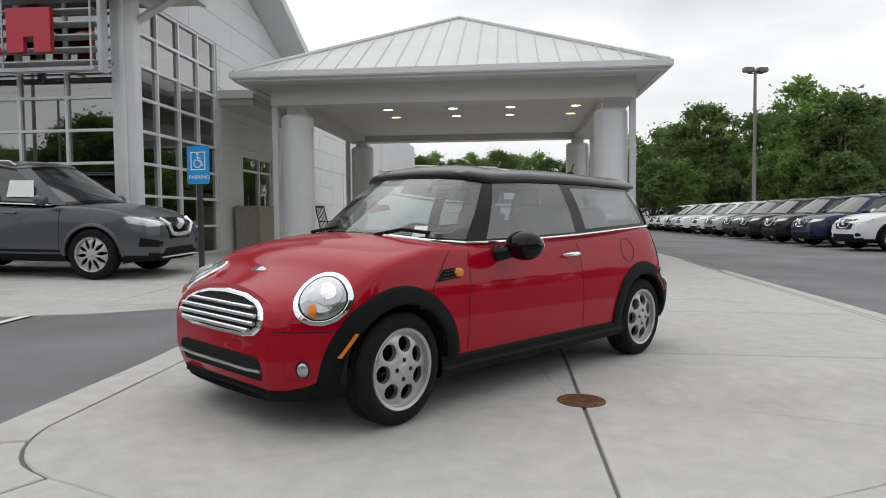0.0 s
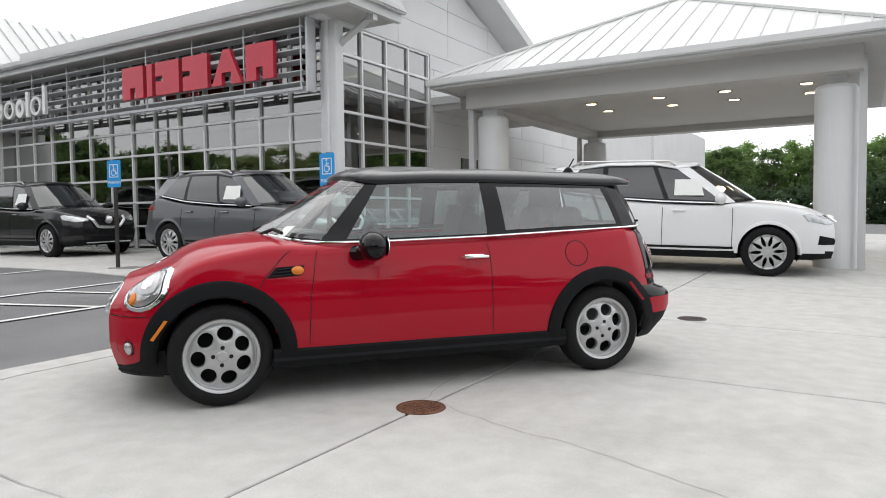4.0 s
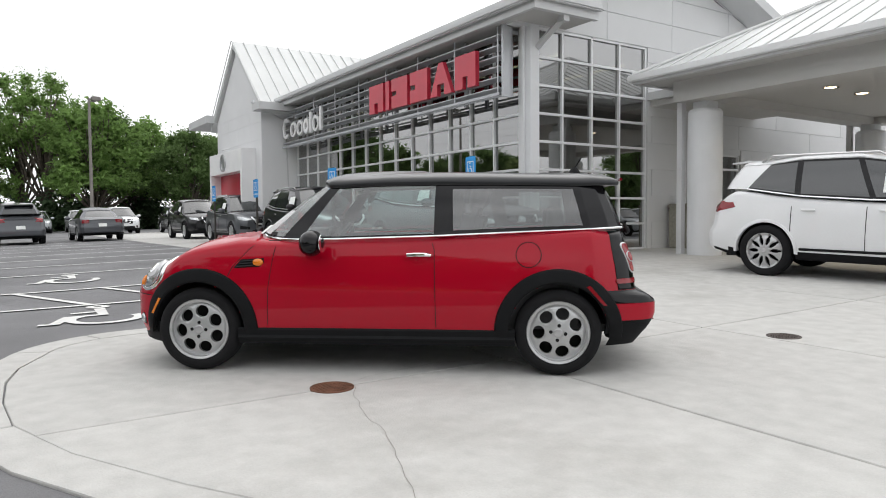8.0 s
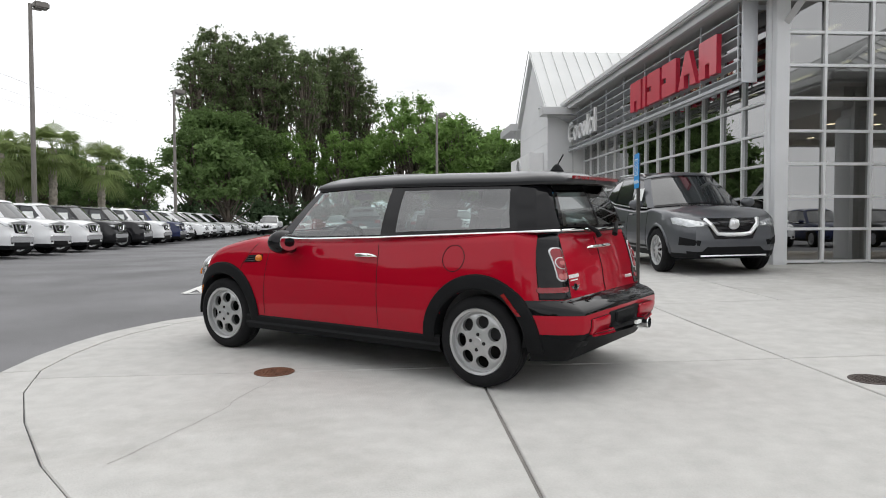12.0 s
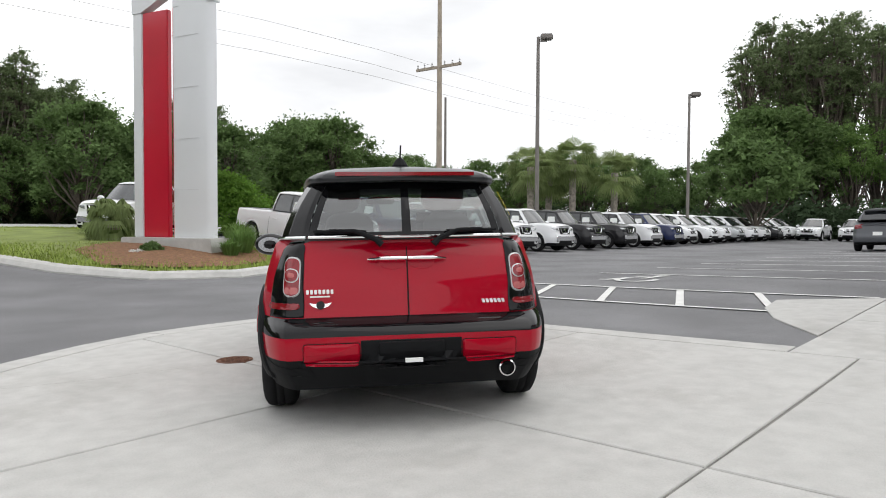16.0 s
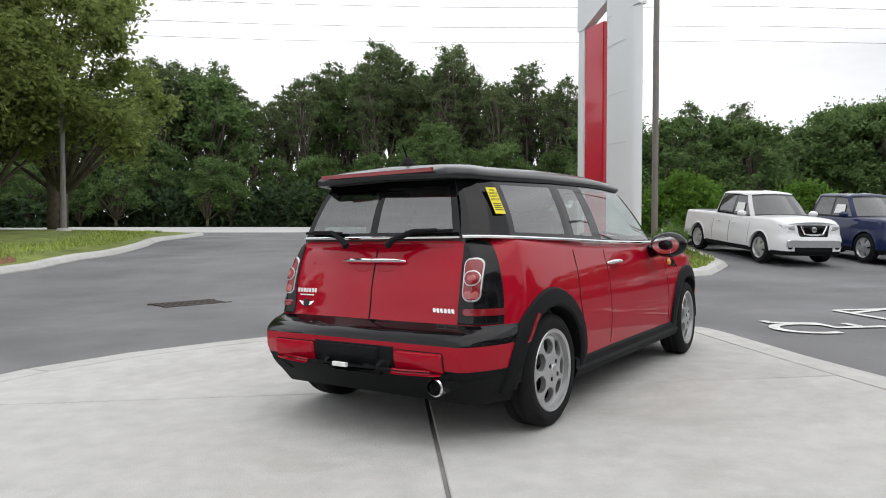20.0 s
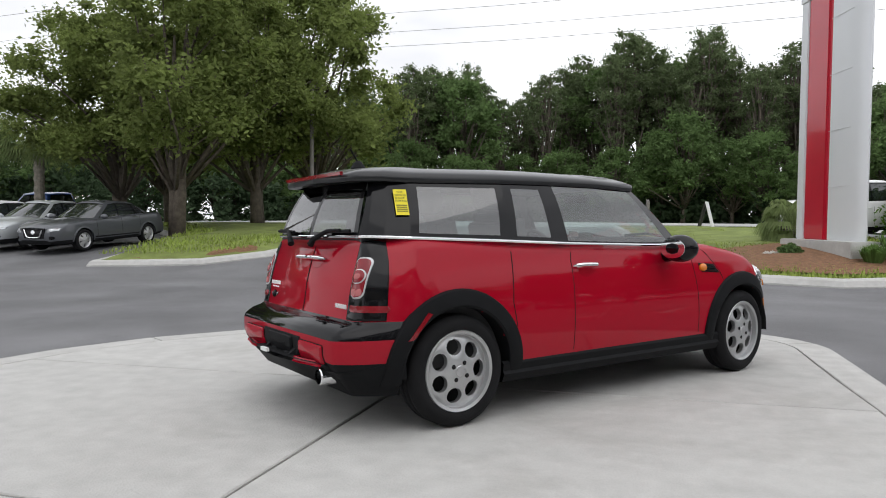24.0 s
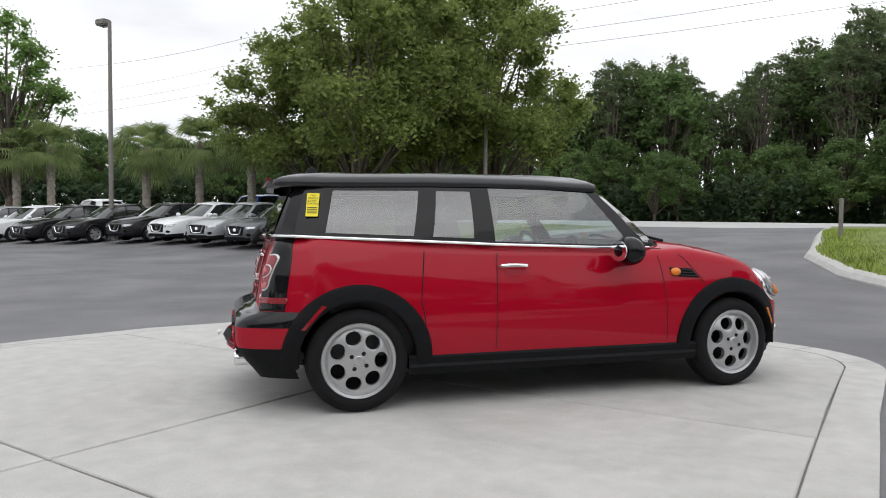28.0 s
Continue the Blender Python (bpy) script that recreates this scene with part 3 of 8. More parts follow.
# deep eave over the front
eave = thing("eave", Matrix(), "pale grey boxed eave with gutter over the showroom front", "eave", kind="structure")
part("soffit", B(5.25, 19.4, -7.65, -6.05, 5.06, 5.1), M["soffit"], eave)
part("fascia", B(5.13, 19.4, -6.05, -5.97, 5.03, 5.3), M["fascia"], eave)
part("gutter", B(5.02, 19.4, -5.97, -5.83, 5.17, 5.32, bev=0.03), M["fascia"], eave)
part("fascia_end", B(5.13, 5.25, -7.65, -6.05, 5.03, 5.3), M["fascia"], eave)
part("gutter_end", B(5.0, 5.13, -7.7, -5.97, 5.19, 5.32, bev=0.03), M["fascia"], eave)
bm = bmesh.new()
prism(bm, [(-7.65, 5.3), (-5.9, 5.3), (-7.65, 5.98)], 5.1, 19.4, gm)
bmesh.ops.recalc_face_normals(bm, faces=bm.faces)
part("sloped_top", bm, M["roof"], eave)
for k in range(32):
    part("roof_seam", tube(bmesh.new(), [(5.3 + k * 0.45, -5.93, 5.33), (5.3 + k * 0.45, -7.65, 6.0)], 0.016, 4), M["roof"], eave)
part("brace", tube(bmesh.new(), [(6.25, -6.85, 4.5), (5.3, -6.85, 5.0)], 0.075, 4), M["fascia"], eave)
part("brace_foot", B(5.2, 5.36, -6.92, -6.78, 4.92, 5.06), M["fascia"], eave)
solo("pilaster", box(B(6.05, 6.43, FY - 0.2, FY + 0.05, FZ - 0.2, 5.04, bev=0.01), 6.2, 6.28, FY + 0.05, FY + 0.12, FZ - 0.2, 5.04, bev=0.01), M["column"], "pale grey corner pilaster with pipe chase", "pilaster", kind="structure")

# louvre screen with its frame
louvres = thing("louvre_screen", Matrix(), "horizontal metal sunshade louvres on brackets", "louvre")
for i in range(6):
    z = 3.74 + i * 0.215
    bm = bmesh.new()
    prism(bm, [(-6.42, z), (-6.2, z + 0.034), (-6.2, z + 0.056), (-6.42, z + 0.022)], 6.5, 19.3, gm)
    part("slat", bm, M["louvre"], louvres)
part("bottom_rail", B(6.5, 19.3, -6.24, -6.18, 3.62, 3.68), M["louvre"], louvres)
part("rear_rail", B(6.5, 19.3, -6.44, -6.4, 3.64, 3.68), M["louvre"], louvres)
for x in (6.47, 8.05, 9.65, 11.25, 12.85, 14.45, 16.05, 17.65, 19.28):
    part("bracket", box(B(x - 0.045, x + 0.045, -6.5, -6.43, 3.6, 5.04), x - 0.02, x + 0.02, -6.7, -6.5, 4.9, 4.98), M["louvre"], louvres)
    part("front_post", B(x + 0.07, x + 0.1, -6.22, -6.195, 3.62, 5.04), M["louvre"], louvres)
part("end_frame", B(6.37, 6.43, -6.4, -6.2, 3.58, 5.04), M["louvre"], louvres, "pale end frame of the louvres")
for k in range(14):
    xx = front_x[k]
    bp = part("back_pane", B(xx + 0.03, xx + 0.855, FY - 0.06, FY - 0.052, 3.84, 4.94), M["glass_b"], louvres, "dark glass behind the louvres")
    bp.visible_shadow = False
    part("back_mullion", B(xx - 0.025, xx + 0.025, FY - 0.12, FY, 3.83, 5.0), M["mullion"], louvres)

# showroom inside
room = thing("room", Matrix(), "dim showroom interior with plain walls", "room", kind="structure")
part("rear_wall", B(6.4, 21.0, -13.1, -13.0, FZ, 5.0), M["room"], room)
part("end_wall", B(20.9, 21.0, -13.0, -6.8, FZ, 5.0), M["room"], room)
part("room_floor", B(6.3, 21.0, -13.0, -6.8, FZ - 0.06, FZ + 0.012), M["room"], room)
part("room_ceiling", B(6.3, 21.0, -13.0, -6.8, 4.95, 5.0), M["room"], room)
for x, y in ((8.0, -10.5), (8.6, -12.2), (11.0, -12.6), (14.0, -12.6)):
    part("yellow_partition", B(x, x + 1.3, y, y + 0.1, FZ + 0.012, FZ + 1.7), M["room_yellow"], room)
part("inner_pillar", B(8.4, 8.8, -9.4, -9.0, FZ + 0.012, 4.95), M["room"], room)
for i in range(9):
    for j in range(2):
        lm = thing("ceiling_light", pose(7.8 + i * 1.45, -8.6 - j * 2.2, 4.95), "lit recessed strip light in the showroom", "ceiling light", group="showroom lights")
        part("diffuser", B(-0.5, 0.5, -0.06, 0.06, -0.05, -0.03), M["lamp"], lm)
        part("housing", B(-0.53, 0.53, -0.08, 0.08, -0.03, 0.0), M["fascia"], lm)

# raised letters on the louvre frame, drawn with strokes
def stroke_letter(owner, name, polys, x, z, w, h, y, material, deep=0.1):
    bm = bmesh.new()
    for pl in polys:
        prism(bm, [(x - px * w, z + pz * h) for px, pz in pl], y, y + deep, Matrix(((1, 0, 0, 0), (0, 0, 1, 0), (0, 1, 0, 0), (0, 0, 0, 1))))
    bmesh.ops.recalc_face_normals(bm, faces=bm.faces)
    part(name, bm, material, owner)


sign_red = thing("wall_sign", Matrix(), "big red block shapes of a brand sign on the louvres", "sign")
N_ = [[(0, 0), (0.38, 0), (0.38, 1), (0, 1)], [(0.38, 0.35), (0.62, 0.35), (0.62, 1), (0.38, 1)], [(0.62, 0), (1, 0), (1, 1), (0.62, 1)]]
I_ = [[(0, 0), (1, 0), (1, 1), (0, 1)]]
S_ = [[(0, 0), (1, 0), (1, 0.42), (0, 0.42)], [(0.3, 0.42), (1, 0.42), (1, 0.58), (0.3, 0.58)], [(0, 0.58), (1, 0.58), (1, 1), (0, 1)]]
A_ = [[(0, 0), (0.34, 0), (0.34, 0.35), (0.14, 0.35)], [(0.66, 0), (1, 0), (0.86, 0.35), (0.66, 0.35)], [(0.14, 0.35), (0.86, 0.35), (0.6, 1), (0.4, 1)]]
x = 12.1
for shape, w in ((N_, 0.78), (I_, 0.19), (S_, 0.8), (S_, 0.8), (A_, 0.9), (N_, 0.78)):
    stroke_letter(sign_red, "letter_shape", shape, x, 3.92, w, 0.74, -6.2, M["red_sign"])
    x -= w + 0.13


def text_part(owner, name, s, size, m, material, deep=0.02):
    cu = bpy.data.curves.new(name, "FONT")
    cu.body, cu.size, cu.extrude, cu.resolution_u = s, size, deep, 3
    tmp = bpy.data.objects.new(name, cu)
    scene.collection.objects.link(tmp)
    me = bpy.data.meshes.new_from_object(tmp.evaluated_get(bpy.context.evaluated_depsgraph_get()))
    bpy.data.objects.remove(tmp)
    me.materials.clear()
    me.materials.append(material)
    ob = new(name, me)
    ob.parent = owner
    ob.matrix_basis = m
    return ob


sign_white = thing("name_sign", Matrix(), "white raised rounded shapes of a name sign on the louvres", "sign")


def ring_shape(a0, a1, n=14, w=0.3):
    """Ring segment in a unit square, as quads."""
    out = []
    for i in range(n):
        p, q = radians(a0 + (a1 - a0) * i / n), radians(a0 + (a1 - a0) * (i + 1) / n)
        out.append([(0.5 + 0.5 * r * math.cos(t), 0.5 + 0.5 * r * math.sin(t)) for r, t in ((1 - w, p), (1, p), (1, q), (1 - w, q))])
    return out


bar_ = [[(0, 0), (1, 0), (1, 1), (0, 1)]]
x = 18.75
for shape, w, h in ((ring_shape(50, 310), 0.62, 0.7), (ring_shape(0, 360), 0.5, 0.5), (ring_shape(0, 360), 0.5, 0.5), (ring_shape(0, 360, w=0.55), 0.42, 0.5), (bar_, 0.13, 0.66), (ring_shape(0, 360), 0.5, 0.5), (bar_, 0.13, 0.74)):
    stroke_letter(sign_white, "letter_shape", shape, x, 3.9, w, h, -6.19, M["white_sign"], 0.07)
    x -= w + 0.09

# far entrance block with a gable front
XZ = Matrix(((1, 0, 0, 0), (0, 0, 1, 0), (0, 1, 0, 0), (0, 0, 0, 1)))
block = thing("entrance_block", Matrix(), "pale clad entrance block with a gabled metal roof", "building")
part("wall_front", B(18.95, 24.4, -9.0, -5.45, 0.1, 5.0), M["wall_light"], block)
wall_panels(block, "y", -5.45, 18.95, 24.4, 0.2, 5.0, holes=[(19.7, 23.6, 0, 3.6)], material="wall_light", sign=1)
bm = bmesh.new()
prism(bm, [(18.95, 5.0), (24.4, 5.0), (21.65, 7.5)], -12.5, -5.43, XZ)
bmesh.ops.recalc_face_normals(bm, faces=bm.faces)
part("gable_wall", bm, M["wall_light"], block)
for sgn in (-1, 1):
    bm = bmesh.new()
    e = 21.65 + sgn * 3.2
    prism(bm, [(21.65, 7.85), (21.65, 7.6), (e, 4.75), (e, 5.0)], -13.0, -5.3, XZ)
    bmesh.ops.recalc_face_normals(bm, faces=bm.faces)
    part("roof_slope", bm, M["roof"], block)
    for k in range(18):
        y = -12.9 + k * 0.45
        part("roof_seam", tube(bmesh.new(), [(21.65 + sgn * 0.03, y, 7.86), (e, y, 5.01)], 0.022, 4), M["roof"], block)
part("side_eave", B(24.4, 27.4, -9.0, -5.0, 5.1, 5.4), M["fascia"], block)
part("return_eave", B(18.2, 18.95, -7.0, -5.1, 4.85, 5.1), M["fascia"], block)
part("portal_head", B(19.6, 23.7, -5.42, -4.9, 2.85, 3.65), M["white_sign"], block)
part("portal_side", B(19.6, 19.75, -5.42, -4.9, 0.2, 2.85), M["white_sign"], block)
part("portal_side", B(23.55, 23.7, -5.42, -4.9, 0.2, 2.85), M["white_sign"], block)
part("red_recess", B(19.75, 23.55, -5.42, -5.3, 0.2, 2.85), M["red_panel"], block, "red recessed entrance panel")
part("round_emblem", L([(0.33, 0), (0.33, 0.05), (0.25, 0.06), (0.25, 0.02)], 24, "y", (21.8, -4.9, 3.25)), M["steel"], block)
solo("downpipe", tube(bmesh.new(), [(19.0, -5.1, 5.2), (19.0, -6.3, 4.6), (19.0, -6.45, 0.4)], 0.06, 8), M["fascia"], "pale grey downpipe on the wall", "downpipe", kind="structure")

# door, bin and window under the canopy
door_1 = thing("door_1", Matrix(), "dark glazed entrance door in aluminium frame", "door", kind="structure")
glazing(door_1, "x", WX + 0.02, [-13.85, -12.95, -11.75], [FZ + 0.02, 2.3, 2.66], glass="glass_b")
part("door_handle", tube(bmesh.new(), [(5.95, -12.85, 1.1), (5.95, -12.85, 1.7)], 0.015, 6), M["steel"], door_1)
window_3 = thing("window_3", Matrix(), "white framed four-pane window", "window", kind="structure")
glazing(window_3, "x", WX + 0.02, [-22.4, -21.6, -20.8], [1.0, 1.8, 2.6], glass="far_glass")
bn = thing("litter_bin", pose(5.7, -11.45, gz(5.7, -11.4)), "square pebble-clad litter bin with lid", "litter bin")
part("body", B(-0.3, 0.3, -0.55, 0.55, 0.0, 0.95, bev=0.03), M["bin"], bn)
part("lid", B(-0.32, 0.32, -0.57, 0.57, 0.95, 1.05, bev=0.03), M["bin"], bn)
link = thing("link_roof", Matrix(), "low pale porch roof between wall and canopy", "roof", kind="structure")
part("slope", B(5.25, 6.1, -14.5, -10.25, 3.8, 3.98), M["fascia"], link)
part("gutter", B(5.15, 5.25, -14.5, -10.2, 3.88, 4.0, bev=0.02), M["wall_light"], link)
part("soffit", B(5.3, 6.08, -14.4, -10.35, 3.66, 3.8), M["soffit"], link)

# back wing past the canopy
wing = solo("wall_wing", B(6.0, 14.0, -44.0, -31.0, 0.0, 6.0), M["wall_light"], "pale rear wing wall of the showroom", "wall", kind="structure")
wb = solo("wall_back", B(6.4, 24.0, -44.0, -17.6, 0.0, 6.0), M["wall"], "rear body of the showroom", "wall", kind="structure")

# ---- drive-through canopy ----
can = thing("canopy", Matrix(), "white hip-roofed drive-through canopy with recessed lights", "canopy")
cx0, cx1, cy0, cy1, ce, ca = -3.45, 5.0, -17.4, -8.5, 3.72, 6.15
ax, ay = (cx0 + cx1) / 2, (cy0 + cy1) / 2
for q in ((cx0, cx1, cy1 - 0.12, cy1), (cx0, cx1, cy0, cy0 + 0.12), (cx0, cx0 + 0.12, cy0 + 0.12, cy1 - 0.12), (cx1 - 0.12, cx1, cy0 + 0.12, cy1 - 0.12)):
    part("fascia", B(*q, ce + 0.09, ce + 0.25), M["fascia"], can)
g = 0.08
for q in ((cx0 - g, cx1 + g, cy1, cy1 + g), (cx0 - g, cx1 + g, cy0 - g, cy0), (cx0 - g, cx0, cy0, cy1), (cx1, cx1 + g, cy0, cy1)):
    part("gutter", B(*q, ce + 0.14, ce + 0.28, bev=0.02), M["wall_light"], can)
part("soffit", B(cx0 + 0.12, cx1 - 0.12, cy0 + 0.12, cy1 - 0.12, ce + 0.11, ce + 0.15), M["soffit"], can)
bx0, bx1, by0, by1 = -2.95, 4.45, -16.85, -9.1
for q in ((bx0, bx1, by1 - 0.5, by1), (bx0, bx1, by0, by0 + 0.5), (bx0, bx0 + 0.5, by0 + 0.5, by1 - 0.5), (bx1 - 0.5, bx1, by0 + 0.5, by1 - 0.5)):
    part("beam", B(*q, 3.42, ce + 0.11), M["soffit"], can)
part("ceiling_panel", B(bx0 + 0.5, bx1 - 0.5, by0 + 0.5, by1 - 0.5, 3.6, 3.64), M["soffit"], can)
corners = [(cx0, cy0), (cx1, cy0), (cx1, cy1), (cx0, cy1)]
zt = ce + 0.26
for i in range(4):
    p, q = corners[i], corners[(i + 1) % 4]
    bm = bmesh.new()
    a = ring(bm, [(*p, zt), (*q, zt), (ax, ay, ca)])
    b_ = ring(bm, [(*p, zt - 0.05), (*q, zt - 0.05), (ax, ay, ca - 0.05)])
    bm.faces.new(a), bm.faces.new(b_[::-1]), bridge(bm, a, b_)
    bmesh.ops.recalc_face_normals(bm, faces=bm.faces)
    face = part("roof_slope", bm, M["roof"], can)
    n = 21
    for k in range(1, n):
        f = k / n
        e = (p[0] + (q[0] - p[0]) * f, p[1] + (q[1] - p[1]) * f)
        t = min(f, 1 - f) * 2
        # seams run straight up the slope to the hip
        m_ = ((p[0] + q[0]) / 2, (p[1] + q[1]) / 2)
        top = (e[0] + (ax - m_[0]) * t, e[1] + (ay - m_[1]) * t, zt + (ca - zt) * t + 0.012)
        part("roof_seam", tube(bmesh.new(), [(*e, zt + 0.012), top], 0.018, 4), M["roof"], can)
    part("hip_cap", tube(bmesh.new(), [(*p, zt + 0.02), (ax, ay, ca + 0.02)], 0.05, 6), M["roof"], can)
for x, y in ((4.05, -9.6), (-2.55, -9.7), (4.05, -16.4), (-2.55, -16.4)):
    z0 = gz(x, y) - 0.05
    col = thing("canopy_column", pose(x, y, z0), "thick round pale concrete column under the canopy", "column", group="canopy columns")
    part("shaft", L([(0.34, 0), (0.34, 3.2 - z0), (0.3, 3.26 - z0)], 40), M["column"], col, smooth=False)
    part("neck", B(-0.17, 0.17, -0.17, 0.17, 3.26 - z0, 3.42 - z0), M["column"], col)
    dpx = 0.32 if x > 0 else -0.32
    part("downpipe", B(dpx * 1.25 - 0.06, dpx * 1.25 + 0.06, 0.18, 0.3, 0, 3.7 - z0), M["fascia"], col)
for i, dx in enumerate((2.35, 0.83, -0.5, -1.99)):
    for j in range(3):
        dl = thing("downlight", pose(dx, -9.95 - j * 1.22, 3.6), "round lit downlight recessed in the canopy ceiling", "downlight", group="canopy downlights")
        part("trim_ring", L([(0.15, -0.012), (0.15, 0), (0.11, 0), (0.11, -0.012)], 20, caps=False), M["steel"], dl)
        part("lens", L([(0.11, -0.01), (0.11, -0.004)], 20), M["lamp"], dl)
        ld = bpy.data.lights.new("downlight_bulb", "SPOT")
        ld.energy, ld.color, ld.spot_size, ld.shadow_soft_size = 14, (1, 0.8, 0.55), radians(120), 0.1
        lo = new("bulb", ld)
        lo.parent, lo.matrix_basis = dl, pose(0, 0, -0.03)

def sharp(ob, deg=35):
    """Smooth shading that breaks at real edges."""
    me = ob.data
    for p in me.polygons:
        p.use_smooth = True
    me.set_sharp_from_angle(angle=radians(deg))
    return ob


# ---- tall things on the site ----
def pylon_sign():
    x, y = 4.63, 12.6
    z = gz(x, y)
    t = thing("pylon_sign", pose(x, y, z, 0, 0, -74), "tall silver and red brand pylon on a concrete plinth", "pylon sign")
    # local x runs across the face
    def taper(x0, x1, y0, y1, z0, z1, k):
        bm = bmesh.new()
        lo = ring(bm, [(x0, y0, z0), (x1, y0, z0), (x1, y1, z0), (x0, y1, z0)])
        hi = ring(bm, [(x0 * k, y0, z1), (x1 * k, y0, z1), (x1 * k, y1, z1), (x0 * k, y1, z1)])
        bridge(bm, lo, hi), bm.faces.new(lo[::-1]), bm.faces.new(hi)
        bmesh.ops.bevel(bm, geom=bm.edges[:], offset=0.02, segments=2, affect="EDGES")
        return bm
    part("plinth", taper(-1.62, 1.62, -0.42, 0.42, -0.3, 0.42, 0.94), M["concrete"], t)
    part("left_fin", taper(-1.4, -1.08, -0.1, 0.1, 0.42, 6.1, 0.99), M["silver"], t)
    part("red_core", taper(-1.08, -0.2, -0.07, 0.07, 0.42, 6.1, 0.99), M["red_panel"], t)
    part("red_return", B(0.0, 0.03, -0.09, 0.09, 0.42, 6.1), M["red_panel"], t)
    bm = bmesh.new()
    prof = [(0.03, -0.1), (0.7, -0.14), (1.1, -0.12), (1.3, -0.06), (1.36, 0.0), (1.3, 0.06), (1.1, 0.12), (0.7, 0.14), (0.03, 0.1)]
    prism(bm, prof, 0.42, 6.1)
    bmesh.ops.recalc_face_normals(bm, faces=bm.faces)
    sharp(part("right_fin", bm, M["silver"], t, "rounded silver fin"), 40)
    bm = bmesh.new()
    prism(bm, [(-1.4, 6.1), (-1.08, 6.1), (0.03, 6.55), (0.03, 6.1), (1.36, 6.1), (1.36, 9.0), (-1.4, 9.0)], -0.12, 0.12, Matrix(((1, 0, 0, 0), (0, 0, 1, 0), (0, 1, 0, 0), (0, 0, 0, 1))))
    bmesh.ops.recalc_face_normals(bm, faces=bm.faces)
    part("head", bm, M["silver"], t)
    part("round_emblem", L([(0.6, -0.17), (0.6, -0.12), (0.45, -0.12), (0.45, -0.17)], 30, "y", (0, 0, 7.4), caps=False), M["steel"], t)
    for k in range(4):
        part("seam", B(0.05, 0.9, -0.1445, -0.13, 1.6 + k * 1.25, 1.606 + k * 1.25), M["fascia"], t)


pylon_sign()


def lamp_pole(x, y, h, turn, heads=1):
    z = gz(x, y) - 0.1
    t = thing("street_lamp", pose(x, y, z, 0, 0, turn), "tall dark car park lamp on a straight pole", "street lamp", group="car park lamps")
    part("pole", L([(0.11, 0), (0.075, h)], 10), M["pole"], t)
    part("base", L([(0.26, 0), (0.26, 0.5), (0.2, 0.6)], 14), M["concrete"], t)
    for k in range(heads):
        s = 1 if k == 0 else -1
        part("arm", B(min(0, s * 0.4), max(0, s * 0.4), -0.03, 0.03, h - 0.22, h - 0.16), M["pole"], t)
        hd = bmesh.new()
        prism(hd, [(s * 0.1, -0.2), (s * 0.66, -0.2), (s * 0.66, 0.2), (s * 0.1, 0.2)], h - 0.14, h + 0.12)
        bmesh.ops.recalc_face_normals(hd, faces=hd.faces)
        bmesh.ops.bevel(hd, geom=hd.edges[:], offset=0.05, segments=2, affect="EDGES")
        part("lamp_head", hd, M["pole"], t)
    return t


lamp_pole(23.0, 14.4, 9.75, -50)
lamp_pole(37.6, 13.4, 9.1, -50)
lamp_pole(43.4, -2.9, 8.55, -90)
lamp_pole(-12.9, 21.3, 6.3, 130)


def utility_pole(x, y, h, lean=0.0):
    z = gz(x, y) - 0.2
    t = thing("utility_pole", pose(x, y, z, 0, lean, 0), "weathered wooden utility pole with crossarm", "utility pole")
    part("pole", L([(0.2, 0), (0.17, h * 0.5), (0.12, h)], 12), M["wood_pole"], t)
    return t


p2 = thing("flag_pole", pose(6.75, 14.9, gz(6.75, 14.9) - 0.1), "thin dark straight pole behind the pylon", "pole")
part("shaft", L([(0.095, 0), (0.09, 6.0), (0.07, 12.0)], 10), M["pole"], p2)
p3 = thing("flag_pole", pose(29.4, 25.9, gz(29.4, 25.9) - 0.1), "thin grey pole beside the utility pole", "pole")
part("shaft", L([(0.1, 0), (0.09, 4.0), (0.07, 9.2)], 10), M["pole"], p3)
up = utility_pole(28.6, 25.7, 17.5)
part("crossarm", B(-1.75, 1.75, -0.07, 0.07, 10.98, 11.14), M["wood_pole"], up, m=pose(0, 0.1, 0, 0, 0, -85))
for k in (-1.65, -1.1, -0.5, 0.5, 1.1, 1.65):
    part("insulator", L([(0.03, 11.14), (0.06, 11.2), (0.03, 11.27), (0.06, 11.34), (0.02, 11.42)], 8, "z", (k, 0, 0)), M["steel"], up, m=pose(0, 0.1, 0, 0, 0, -85))


